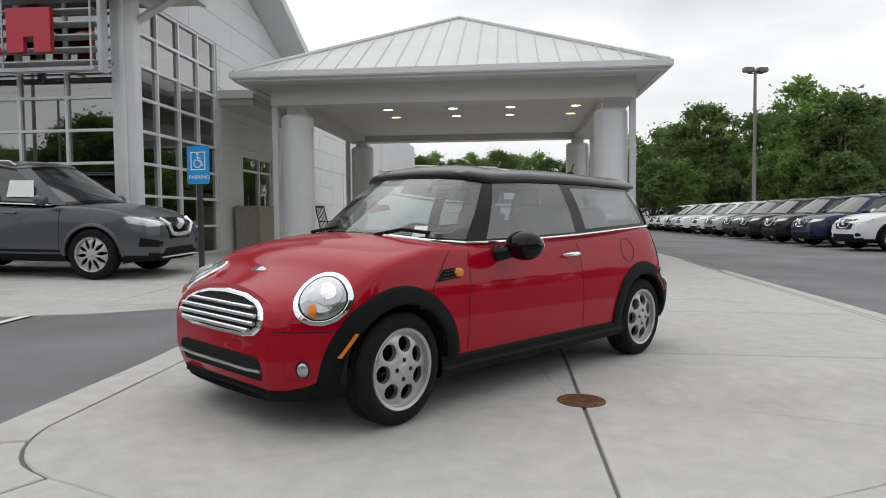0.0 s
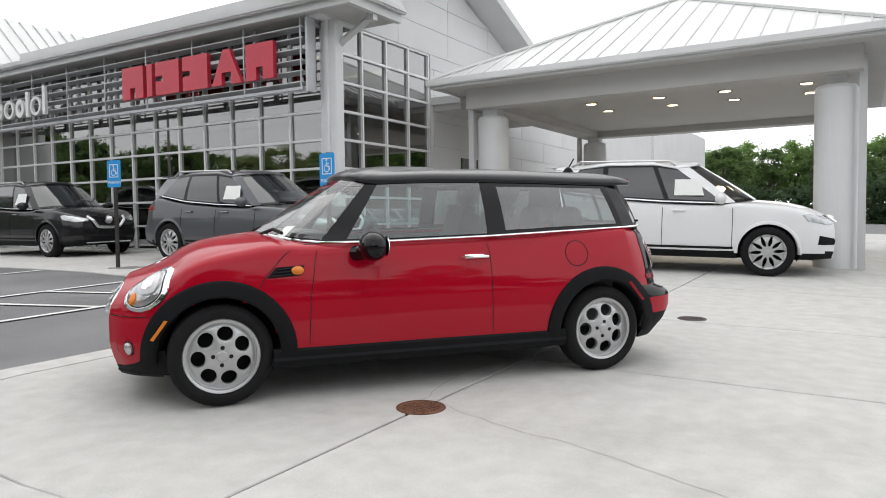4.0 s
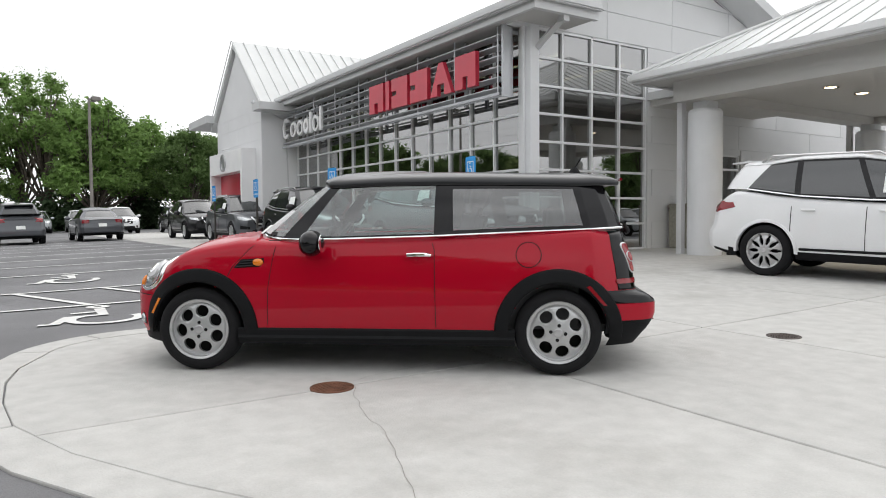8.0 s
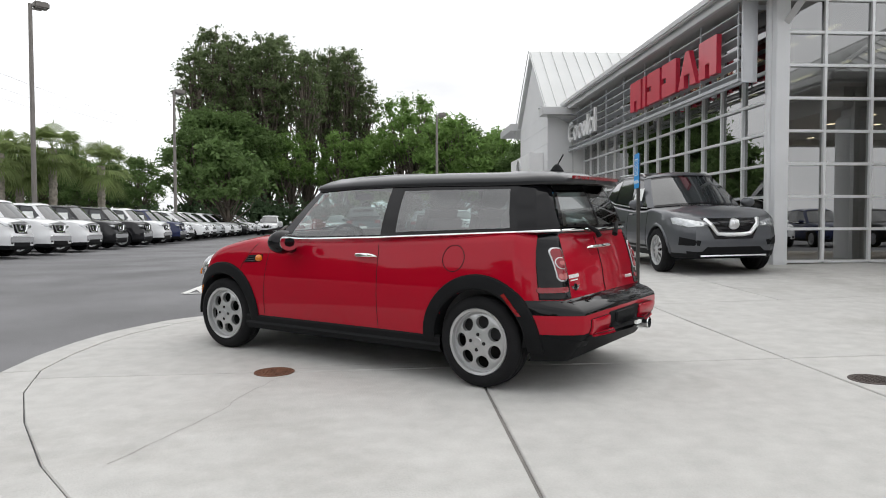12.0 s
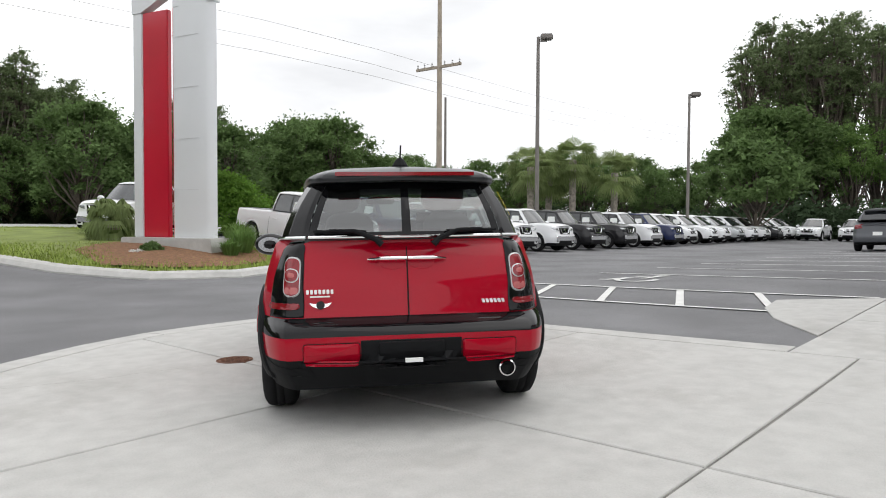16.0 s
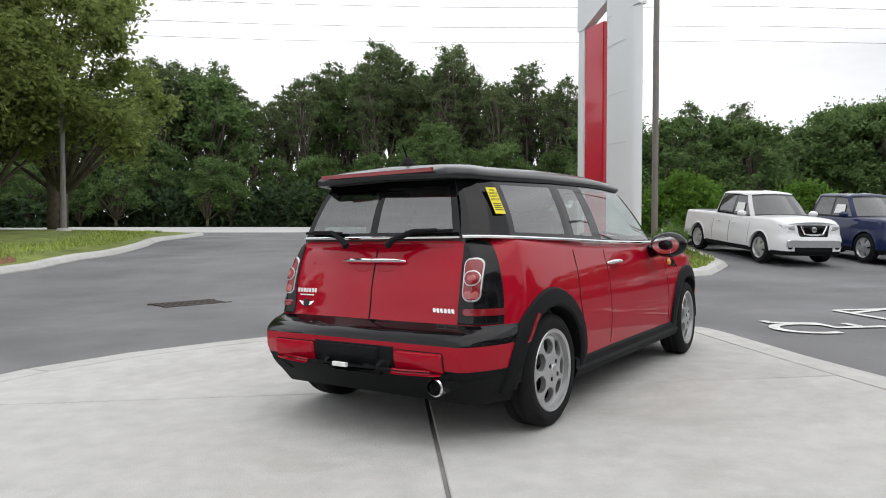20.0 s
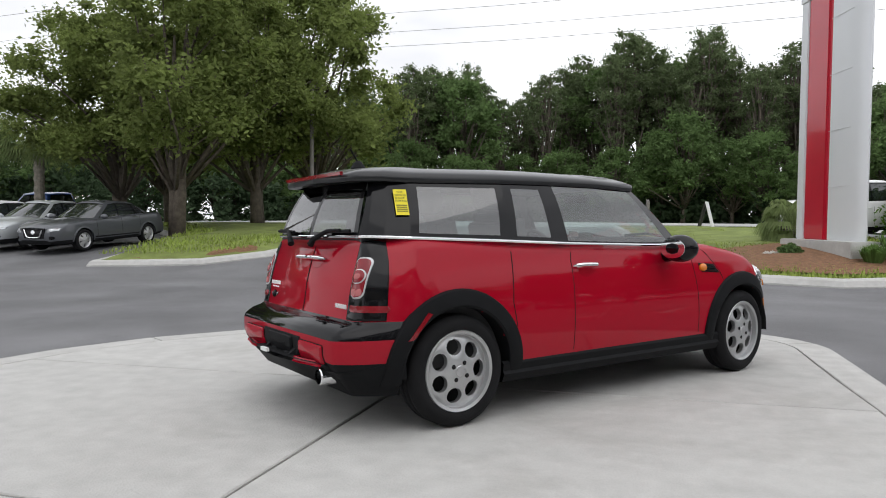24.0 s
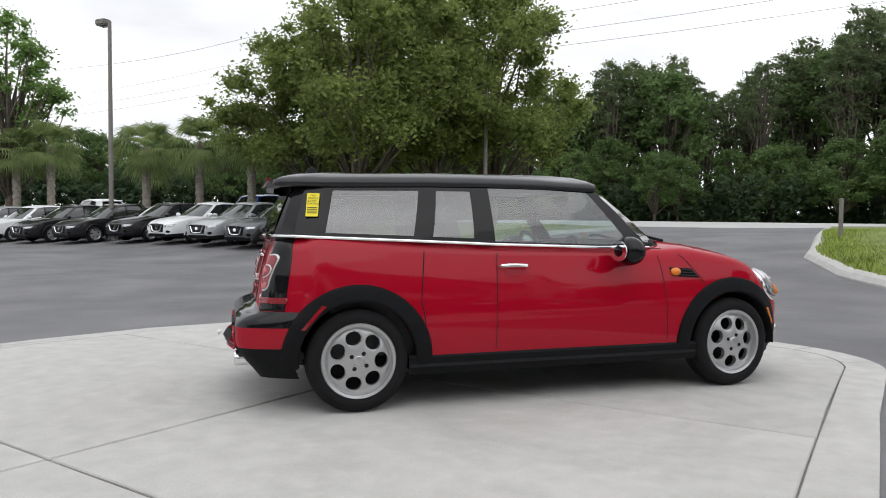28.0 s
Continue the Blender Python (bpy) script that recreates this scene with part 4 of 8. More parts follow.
def parking_sign(x, y, turn, h=1.85, g="access parking signs"):
    z = gz(x, y)
    t = thing("parking_sign", pose(x, y, z, 0, 0, turn), "blue access parking sign on a dark steel post", "parking sign", group=g)
    part("post", B(-0.028, 0.028, -0.02, 0.02, -0.1, h), M["post"], t)
    bm = bmesh.new()
    prism(bm, [(px, pz) for px, pz in arc(0.12, 0.2, 0.032, 0, 90, 4) + arc(-0.12, 0.2, 0.032, 90, 180, 4) + arc(-0.12, -0.2, 0.032, 180, 270, 4) + arc(0.12, -0.2, 0.032, 270, 360, 4)], 0.022, 0.028, Matrix(((1, 0, 0, 0), (0, 0, 1, 0), (0, 1, 0, h - 0.24), (0, 0, 0, 1))))
    bmesh.ops.recalc_face_normals(bm, faces=bm.faces)
    part("sign_plate", bm, M["blue_sign"], t)
    bm = bmesh.new()
    for x0, x1, z0, z1 in ((-0.1, 0.1, 0.15, 0.162), (-0.1, 0.1, -0.062, -0.05), (-0.1, -0.088, -0.05, 0.15), (0.088, 0.1, -0.05, 0.15)):
        box(bm, x0, x1, 0.028, 0.031, h - 0.24 + z0, h - 0.24 + z1)
    part("white_border", bm, M["white_sign"], t)
    text_part(t, "lettering", "PARKING", 0.068, Matrix.Translation((0.128, 0.0285, h - 0.24 - 0.17)) @ pose(0, 0, 0, 90, 0, 180), M["white_sign"], 0.001)
    bm = bmesh.new()
    def st(pts, w):
        for a, b in zip(pts, pts[1:]):
            d = Vector((b[0] - a[0], 0, b[1] - a[1])).normalized()
            nn = Vector((-d.z, 0, d.x)) * w / 2
            q = [Vector((-a[0], 0.03, h - 0.19 + a[1])), Vector((-b[0], 0.03, h - 0.19 + b[1]))]
            nn = Vector((-nn.x, 0, nn.z))
            f = bm.faces.new([bm.verts.new(v) for v in (q[0] - nn, q[1] - nn, q[1] + nn, q[0] + nn)])
    st([(0.05 * math.cos(radians(a)) - 0.005, -0.03 + 0.05 * math.sin(radians(a))) for a in range(110, 400, 24)], 0.012)
    st([(-0.005, 0.06), (0.0, 0.0), (0.045, -0.002), (0.065, -0.06)], 0.014)
    st([(-0.005, 0.035), (0.04, 0.033)], 0.012)
    st([(0.012 * math.cos(radians(a)) - 0.005, 0.085 + 0.012 * math.sin(radians(a))) for a in range(0, 390, 60)], 0.012)
    bmesh.ops.recalc_face_normals(bm, faces=bm.faces)
    part("access_symbol", bm, M["white_sign"], t)
    return t


parking_sign(3.38, -3.24, -8)
parking_sign(8.13, -3.19, 10)
parking_sign(12.6, -3.1, 4)
parking_sign(16.5, -3.1, 4)

bl = thing("bollard", pose(0.6, 19.2, gz(0.6, 19.2) + 0.15), "thin dark post on the lawn", "bollard")
part("post", L([(0.06, -0.2), (0.06, 1.1), (0.03, 1.13)], 10), M["pole"], bl)
fr = thing("sign_board", pose(3.1, 29.0, gz(3.1, 29) + 0.15, 0, 0, 75), "folding A-frame board standing on the lawn", "sign board")
for s in (1, -1):
    part("leaf_panel", B(-0.3, 0.3, -0.02, 0.02, 0, 1.2), M["post"] if s > 0 else M["white_sign"], fr, m=pose(0, s * 0.3, 0, s * 14, 0, 0))


def rocking_chair(x, y, turn):
    t = thing("rocking_chair", pose(x, y, gz(x, y) + 0.01, 0, 0, turn), "black wooden rocking chair on the concrete porch", "chair")
    part("seat", B(-0.26, 0.26, -0.24, 0.26, 0.4, 0.43, bev=0.008), M["black_wood"], t)
    for s in (1, -1):
        part("rocker", tube(bmesh.new(), [(s * 0.25, -0.5 + 0.1 * k, 0.02 + 0.004 * (k - 5) ** 2) for k in range(11)], 0.02, 6), M["black_wood"], t)
        part("front_leg", tube(bmesh.new(), [(s * 0.25, 0.24, 0.06), (s * 0.25, 0.24, 0.62)], 0.02, 6), M["black_wood"], t)
        part("back_post", tube(bmesh.new(), [(s * 0.24, -0.22, 0.06), (s * 0.24, -0.24, 0.45), (s * 0.23, -0.42, 1.12)], 0.02, 6), M["black_wood"], t)
        part("armrest", B(s * 0.27 - 0.035, s * 0.27 + 0.035, -0.26, 0.3, 0.62, 0.645, bev=0.006), M["black_wood"], t)
    for k in range(5):
        part("back_slat", tube(bmesh.new(), [(-0.16 + k * 0.08, -0.24, 0.45), (-0.16 + k * 0.08, -0.41, 1.08)], 0.013, 6), M["black_wood"], t)
    part("top_rail", B(-0.25, 0.25, -0.44, -0.4, 1.06, 1.14, bev=0.008), M["black_wood"], t)


rocking_chair(5.2, -16.8, 70)

# ---- vehicles: shared builders ----
from mathutils.bvhtree import BVHTree


def ip(pairs):
    """A smooth curve through the pairs that never overshoots."""
    a, b = [p[0] for p in pairs], [p[1] for p in pairs]
    n = len(a)
    d = [(b[i + 1] - b[i]) / (a[i + 1] - a[i]) for i in range(n - 1)]
    t = [d[0]] + [0.0 if d[i - 1] * d[i] <= 0 else 2 * d[i - 1] * d[i] / (d[i - 1] + d[i]) for i in range(1, n - 1)] + [d[-1]]

    def curve(v):
        if v <= a[0] or v >= a[-1]:
            return b[0] if v <= a[0] else b[-1]
        i = max(k for k in range(n - 1) if a[k] <= v)
        h = a[i + 1] - a[i]
        u = (v - a[i]) / h
        return b[i] * (1 + 2 * u) * (1 - u) ** 2 + h * t[i] * u * (1 - u) ** 2 + b[i + 1] * u * u * (3 - 2 * u) + h * t[i + 1] * u * u * (u - 1)

    return curve


def body_shell(S, step=0.04):
    """Lofted lower body. Returns rings of coordinates; x runs to the front, y to the left."""
    xs = []
    x = S["x0"]
    while x < S["x1"] - 1e-6:
        xs.append(x)
        near = min(x - S["x0"], S["x1"] - x)
        x += step * (0.3 if near < 0.12 else 0.6 if near < 0.3 else 1.0)
    xs.append(S["x1"])
    rows = []
    zr = S["zrows"]
    for x in xs:
        hw, top, zb = S["hw"] * S["plan"](x), S["top"](x), S["zb"](x)
        sh = top - S.get("round", 0.06)
        half = [(0.0, zb), (hw * 0.55, zb), (hw * 0.86, zb)]
        zl = [zb + 0.02 + (sh - zb - 0.02) * f for f in zr]
        if "zabs" in S:
            za = S["zabs"]
            k = min(1.0, (sh - 0.04 - zb) / (za[-1] - zb))
            zl = [zb + (z - zb) * k for z in za]
            zl += [zl[-1] + (sh - zl[-1]) * f for f in (0.2, 0.4, 0.6, 0.8, 1.0)]
        for z in zl:
            half.append((hw * S["bulge"](z), z))
        ysh = half[-1][0]
        r = S.get("round", 0.06)
        for a in (28, 55, 78):
            half.append((ysh - r * 1.3 * (1 - math.cos(radians(a))), sh + r * math.sin(radians(a))))
        crown = S["crown"](x)
        yt = half[-1][0]
        for f in (0.85, 0.65, 0.42, 0.2, 0.0):
            half.append((yt * f, top + crown * (1 - f * f)))
        wn_, wt = sm(S["nose_from"], S["x1"], x), sm(-S["tail_from"], -S["x0"], -x)
        rows.append([Vector((x - wn_ * S["nose"](z) - wn_ * S["sweep"] * (y / S["hw"]) ** 2 + wt * S["tail"](z) + wt * S.get("sweep_r", 0.05) * (y / S["hw"]) ** 2, y, z)) for y, z in half])
    return rows, xs


def shell_faces(rows, keep, xs, arches=()):
    """Faces of both halves, sorted into meshes by keep(centre) -> key or None."""
    out = {}
    # wheel openings: grid points near the circle slide onto it
    for r in rows:
        for p in r:
            for cx, cz, rad, ymin in arches:
                d = math.hypot(p.x - cx, p.z - cz)
                if p.y > ymin and 0.82 < d / rad < 1.13:
                    p.x, p.z = cx + (p.x - cx) * rad / d, cz + (p.z - cz) * rad / d
    for side in (1, -1):
        for i in range(len(rows) - 1):
            for j in range(len(rows[0]) - 1):
                q = [rows[i][j], rows[i + 1][j], rows[i + 1][j + 1], rows[i][j + 1]]
                c = sum(q, Vector()) / 4
                key = keep(c, (xs[i] + xs[i + 1]) / 2, j)
                if key is None:
                    continue
                bm, cache = out.setdefault(key, (bmesh.new(), {}))
                vs = []
                for (a, b) in ((i, j), (i + 1, j), (i + 1, j + 1), (i, j + 1)):
                    p = rows[a][b]
                    s = 0 if p.y < 1e-5 else side
                    k = (a, b, s)
                    if k not in cache:
                        cache[k] = bm.verts.new((p.x, p.y * side, p.z))
                    vs.append(cache[k])
                vs = list(dict.fromkeys(vs))
                if len(vs) > 2:
                    try:
                        bm.faces.new(vs if side == 1 else vs[::-1])
                    except ValueError:
                        pass
    # end caps
    for i, flip in ((0, 1), (len(rows) - 1, -1)):
        bm, cache = out[S_MAIN]
        r = rows[i]
        for j in range(len(r) - 1):
            for_c = keep((r[j] + r[j + 1]) / 2, xs[i], j)
            key = for_c or S_MAIN
            b2 = out.setdefault(key, (bmesh.new(), {}))[0]
            q = [(r[j].x, r[j].y, r[j].z), (r[j + 1].x, r[j + 1].y, r[j + 1].z), (r[j + 1].x, -r[j + 1].y, r[j + 1].z), (r[j].x, -r[j].y, r[j].z)]
            vs = [b2.verts.new(p) for p in q]
            b2.faces.new(vs if flip == 1 else vs[::-1])
    for bm, _ in out.values():
        bmesh.ops.remove_doubles(bm, verts=bm.verts, dist=1e-4)
        bmesh.ops.recalc_face_normals(bm, faces=bm.faces)
    return {k: v[0] for k, v in out.items()}


S_MAIN = "body"


def full_tree(rows):
    vs, fs = [], []
    for side in (1, -1):
        o = len(vs)
        n = len(rows[0])
        for r in rows:
            vs += [Vector((p.x, p.y * side, p.z)) for p in r]
        for i in range(len(rows) - 1):
            for j in range(n - 1):
                fs.append((o + i * n + j, o + (i + 1) * n + j, o + (i + 1) * n + j + 1, o + i * n + j + 1))
    o2, n = len(vs) // 2, len(rows[0])
    for i in (0, len(rows) - 1):
        for j in range(n - 1):
            fs.append((i * n + j, i * n + j + 1, o2 + i * n + j + 1, o2 + i * n + j))
    return BVHTree.FromPolygons(vs, fs)


DIRS = {"front": Vector((-1, 0, 0)), "rear": Vector((1, 0, 0)), "left": Vector((0, -1, 0)), "right": Vector((0, 1, 0)), "top": Vector((0, 0, -1))}


def on_skin(tree, way, a, b, off=0.0):
    """The point of the skin met from that side; a, b: its other two coordinates."""
    if isinstance(way, tuple):
        # free view: (point, direction, across); height stays upright
        base, d, acr = way
        o = base + acr * a + Vector((0, 0, b)) - d * 3
        hit, n, _, _ = tree.ray_cast(o, d)
        if hit is None:
            return None
        return hit + (-n if n.dot(d) > 0 else n) * off
    d = DIRS[way]
    o = {"front": (6, a, b), "rear": (-6, a, b), "left": (a, 4, b), "right": (a, -4, b), "top": (a, b, 5)}[way]
    hit, n, _, _ = tree.ray_cast(Vector(o), d)
    if hit is None:
        return None
    if n.dot(d) > 0:
        n = -n
    return hit + n * off


def aim(x, y, az):
    """A view onto the skin at (x, y), from the side that az names in degrees; across runs to the viewer's left."""
    d = Vector((-math.cos(radians(az)), -math.sin(radians(az)), 0))
    return (Vector((x, y, 0)), d, Vector((-d.y, d.x, 0)))


def patch(tree, way, outline, off=0.006, sink=0.012, levels=(1.0, 0.95, 0.82, 0.66, 0.5, 0.33, 0.16), dome=0.0):
    """A thin moulded piece that lies on the skin within the outline."""
    cx, cy = sum(p[0] for p in outline) / len(outline), sum(p[1] for p in outline) / len(outline)
    bm = bmesh.new()
    rings_ = []
    base = []
    for a, b in outline:
        p = on_skin(tree, way, a, b, -sink)
        base.append(p)
    rings_.append(base)
    for k, lv in enumerate(levels):
        rings_.append([on_skin(tree, way, cx + (a - cx) * lv, cy + (b - cy) * lv, (off * 0.5 if k == 0 else off) + dome * (1 - lv * lv)) for a, b in outline])
    if any(p is None for r in rings_ for p in r):
        good = [[p for p in r if p is not None] for r in rings_]
        n = min(len(r) for r in good)
        if n < 3:
            bm.free()
            return box(bmesh.new(), 0, 0.01, 0, 0.01, 0.5, 0.51)
        ok = [i for i in range(len(outline)) if all(r[i] is not None for r in rings_)]
        rings_ = [[r[i] for i in ok] for r in rings_]
    rr = [ring(bm, r) for r in rings_]
    for a, b in zip(rr, rr[1:]):
        bridge(bm, a, b)
    c = on_skin(tree, way, cx, cy, off + dome)
    if c is None:
        bm.faces.new(rr[-1])
    else:
        v = bm.verts.new(c)
        for i in range(len(rr[-1])):
            bm.faces.new((rr[-1][i], rr[-1][(i + 1) % len(rr[-1])], v))
    bmesh.ops.recalc_face_normals(bm, faces=bm.faces)
    return bm


def seam(tree, way, pts, r=0.004, n=14, off=0.0):
    out = []
    for p, q in zip(pts, pts[1:]):
        k = max(2, int(math.dist(p, q) / 0.05))
        for i in range(k):
            f = i / k
            h = on_skin(tree, way, p[0] + (q[0] - p[0]) * f, p[1] + (q[1] - p[1]) * f, off)
            if h is not None:
                out.append(h)
    h = on_skin(tree, way, *pts[-1], off)
    if h is not None:
        out.append(h)
    return tube(bmesh.new(), out, r, 5)


def ell(cx, cz, rx, rz, n=24, turn=0.0):
    c, s = math.cos(radians(turn)), math.sin(radians(turn))
    return [(cx + rx * math.cos(2 * math.pi * i / n) * c - rz * math.sin(2 * math.pi * i / n) * s, cz + rx * math.cos(2 * math.pi * i / n) * s + rz * math.sin(2 * math.pi * i / n) * c) for i in range(n)]


def rrect(x0, x1, z0, z1, r, n=4):
    r = min(r, (x1 - x0) / 2.01, (z1 - z0) / 2.01)
    return arc(x1 - r, z1 - r, r, 0, 90, n) + arc(x0 + r, z1 - r, r, 90, 180, n) + arc(x0 + r, z0 + r, r, 180, 270, n) + arc(x1 - r, z0 + r, r, 270, 360, n)


def dense(poly, step=0.05):
    out = []
    for i, p in enumerate(poly):
        q = poly[(i + 1) % len(poly)]
        k = max(1, int(math.dist(p, q) / step))
        out += [(p[0] + (q[0] - p[0]) * j / k, p[1] + (q[1] - p[1]) * j / k) for j in range(k)]
    return out


def arch_flare(tree, side, cx, cz, r0, r1, a0, a1, thick=0.022, n=30):
    """Black moulding round a wheel opening."""
    bm = bmesh.new()
    prof = []
    for i in range(n + 1):
        a = radians(a0 + (a1 - a0) * i / n)
        row = []
        for r, off in ((r0, -0.06), (r0, 0.012), (r0 + 0.012, thick), (r0 * 0.4 + r1 * 0.6, thick), (r1 - 0.008, thick * 0.75), (r1, 0.002), (r1, -0.02)):
            x, z = cx + r * math.cos(a), cz + r * math.sin(a)
            h = on_skin(tree, side, x, max(z, 0.235), off)
            if h is None:
                h = Vector((x, 0.8 if side == "left" else -0.8, z))
            row.append((h.x, h.y, z))
        prof.append(ring(bm, row))
    for a, b in zip(prof, prof[1:]):
        bridge(bm, a, b, closed=False)
    bmesh.ops.recalc_face_normals(bm, faces=bm.faces)
    return bm


def well(cx, cz, r, side, y_in=0.45, y_out=0.78):
    """Dark inside of a wheel opening."""
    s = 1 if side == "left" else -1
    bm = bmesh.new()
    a_, b_ = [], []
    for i in range(25):
        a = radians(-4 + 188 * i / 24)
        a_.append((cx + r * math.cos(a), s * y_in, cz + r * math.sin(a)))
        b_.append((cx + r * math.cos(a), s * y_out, cz + r * math.sin(a)))
    ra, rb = ring(bm, a_), ring(bm, b_)
    bridge(bm, ra, rb, closed=False)
    bm.faces.new(ra)
    return bm


def ring_pts(half):
    """Closed outline from a half outline that starts and ends on the centre line."""
    return [Vector(p) for p in half] + [Vector((p[0], -p[1], p[2])) for p in half[-2:0:-1]]


def greenhouse(lo, hi, labels, rows=(0.0, 0.05, 0.25, 0.5, 0.75, 0.95, 1.0), bulge=0.02, sub=3, labels_r=None, banded=()):
    """Bands between two half outlines; labels per segment: (key, is_glass)."""
    out = {}
    labels_r = labels_r or labels
    for side, labs in ((1, labels), (-1, labels_r)):
        for i, (key, glass) in enumerate(labs):
            for s in range(sub):
                f0, f1 = s / sub, (s + 1) / sub
                for j in range(len(rows) - 1):
                    edge = j == 0 or j == len(rows) - 2
                    if key in banded:
                        # printed black band round the pane, wider at its corners
                        first = s + (99 if i and labs[i - 1][0] == key else 0)
                        last = sub - 1 - s + (99 if i + 1 < len(labs) and labs[i + 1][0] == key else 0)
                        if key == "rear_window":
                            last = 99
                        h_ = min(j, len(rows) - 2 - j)
                        edge = h_ < 2 or min(first, last) < 1
                    k2 = key if (glass and not edge) or not glass else "frame"
                    mid_ = i < 3 and glass or i == len(labs) - 1 or key == "rear_window"
                    run = sum(1 for q in range(1, i + 1) if labs[q][0] != labs[q - 1][0])
                    full_key = k2 if k2 == "frame" else (key, 0 if mid_ else side, 0 if mid_ else run)
                    bm, cache = out.setdefault(full_key, (bmesh.new(), {}))
                    vs = []
                    for f, rj in ((f0, j), (f1, j), (f1, j + 1), (f0, j + 1)):
                        kk = (side, i, f, rj) if f < 1 else (side, i + 1, 0.0, rj)
                        if kk not in cache:
                            a = Vector(lo[i]).lerp(Vector(lo[i + 1]), f)
                            b = Vector(hi[i]).lerp(Vector(hi[i + 1]), f)
                            r = rows[rj]
                            p = a.lerp(b, r)
                            d = Vector((0.35 * (p.x - 0.0) if i < 3 or i >= len(labs) - 2 else 0, p.y, 0))
                            if d.length > 1e-5:
                                p = p + d.normalized() * bulge * 4 * r * (1 - r) * (1 if d.length > 0.05 else 0)
                            cache[kk] = bm.verts.new((p.x, p.y * side, p.z))
                        vs.append(cache[kk])
                    vs = list(dict.fromkeys(vs))
                    if len(vs) > 2:
                        bm.faces.new(vs if side == 1 else vs[::-1])
    for bm, _ in out.values():
        bmesh.ops.remove_doubles(bm, verts=bm.verts, dist=1e-4)
        bmesh.ops.recalc_face_normals(bm, faces=bm.faces)
    return [(k if isinstance(k, str) else k[0], v[0]) for k, v in out.items()]


def roof_cap(hi, steps, xc):
    bm = bmesh.new()
    pts = []
    for i in range(len(hi) - 1):
        for s in range(3):
            pts.append(Vector(hi[i]).lerp(Vector(hi[i + 1]), s / 3))
    pts.append(Vector(hi[-1]))
    loop = ring_pts(pts)
    rr = []
    for k, dz, grow in steps:
        rr.append(ring(bm, [Vector((xc + (p.x - xc) * (1 - (1 - k) * 0.75) + math.copysign(grow, p.x - xc) * min(1, abs(p.x - xc)), p.y * k + math.copysign(grow, p.y) * min(1, abs(p.y) * 4), p.z + dz)) for p in loop]))
    for a, b in zip(rr, rr[1:]):
        bridge(bm, a, b)
    bm.faces.new(rr[-1])
    bmesh.ops.recalc_face_normals(bm, faces=bm.faces)
    return bm


def tyre_mesh(R, w, rim, seg=48):
    b = w / 2
    bm = L([(rim, b * 0.86), (rim + 0.01, b * 0.96), ((rim + R) / 2, b * 1.04), (R - 0.03, b * 0.98), (R - 0.006, b * 0.8), (R, b * 0.55), (R, b * 0.3), (R - 0.006, b * 0.27), (R - 0.006, b * 0.2), (R, b * 0.17), (R, -b * 0.17), (R - 0.006, -b * 0.2), (R - 0.006, -b * 0.27), (R, -b * 0.3), (R, -b * 0.55), (R - 0.006, -b * 0.8), (R - 0.03, -b * 0.98), ((rim + R) / 2, -b * 1.04), (rim, -b * 0.86)], seg, "y", caps=False)
    return bm


def rim_mesh(r, y, holes, hr, ht, hole_r, seg_mul=18, dish=0.02, m=26):
    """Wheel face with a proud lip, a groove and clean round holes; outer side towards +y."""
    n = holes * seg_mul
    bm = bmesh.new()
    form = ip([(0.0, 0.006), (0.2, 0.006), (0.34, 0.002), (0.55, -0.004), (0.8, -0.02), (0.86, -0.03), (0.885, -0.028), (0.9, 0.0), (0.97, 0.006), (0.99, 0.0), (1.0, -0.006)])
    radii = [0.03 + 0.82 * j / (m - 6) for j in range(m - 5)] + [0.87, 0.885, 0.9, 0.97, 0.99, 1.0]
    grid_, val = [], {}
    for f in radii:
        line = []
        for i in range(n):
            a = 2 * math.pi * i / n
            k = round(a / (2 * math.pi / holes)) * 2 * math.pi / holes
            t, q = f * r * math.sin(a - k) / ht, (f * r * math.cos(a - k) - hole_r) / hr
            v = math.hypot(t, q)
            if 0.78 < v < 1.2:
                t, q = t / v, q / v
            px, pz = t * ht, hole_r + q * hr
            x, z = px * math.cos(k) + pz * math.sin(k), -px * math.sin(k) + pz * math.cos(k)
            d = form(math.hypot(x, z) / r) * dish / 0.02
            if v < 1.42:
                d -= 0.005 * (1 - max(0.0, (v - 1) / 0.42)) ** 2 if v >= 0.78 else 0
            line.append(bm.verts.new((x, y + d, z)))
            val[line[-1]] = v
        grid_.append(line)
    faces = []
    for j in range(len(radii) - 1):
        for i in range(n):
            q4 = (grid_[j][i], grid_[j][(i + 1) % n], grid_[j + 1][(i + 1) % n], grid_[j + 1][i])
            if max(val[v] for v in q4) < 1.2 and sum(val[v] for v in q4) / 4 < 1.0:
                continue
            faces.append(bm.faces.new(q4))
    ex = bmesh.ops.extrude_face_region(bm, geom=faces)
    for v in ex["geom"]:
        if isinstance(v, bmesh.types.BMVert):
            v.co.y -= 0.028
    for v in [v for v in bm.verts if not v.link_faces]:
        bm.verts.remove(v)
    bmesh.ops.recalc_face_normals(bm, faces=bm.faces)
    return bm


def add_wheel(owner, name, proto, m):
    """A wheel with its tyre, face, barrel, hub cap and bolts under the car."""
    w = new(name, proto["tyre"])
    w.parent, w.matrix_basis = owner, m
    for k, nm in (("rim", "rim"), ("barrel", "barrel"), ("cap", "hub_cap")):
        o = new(nm, proto[k])
        o.parent = w
    return w


def mesh_of(bm, material, name, smooth=True):
    me = bpy.data.meshes.new(name)
    for f in bm.faces:
        f.smooth = smooth
    bm.to_mesh(me)
    bm.free()
    me.materials.append(material)
    return me


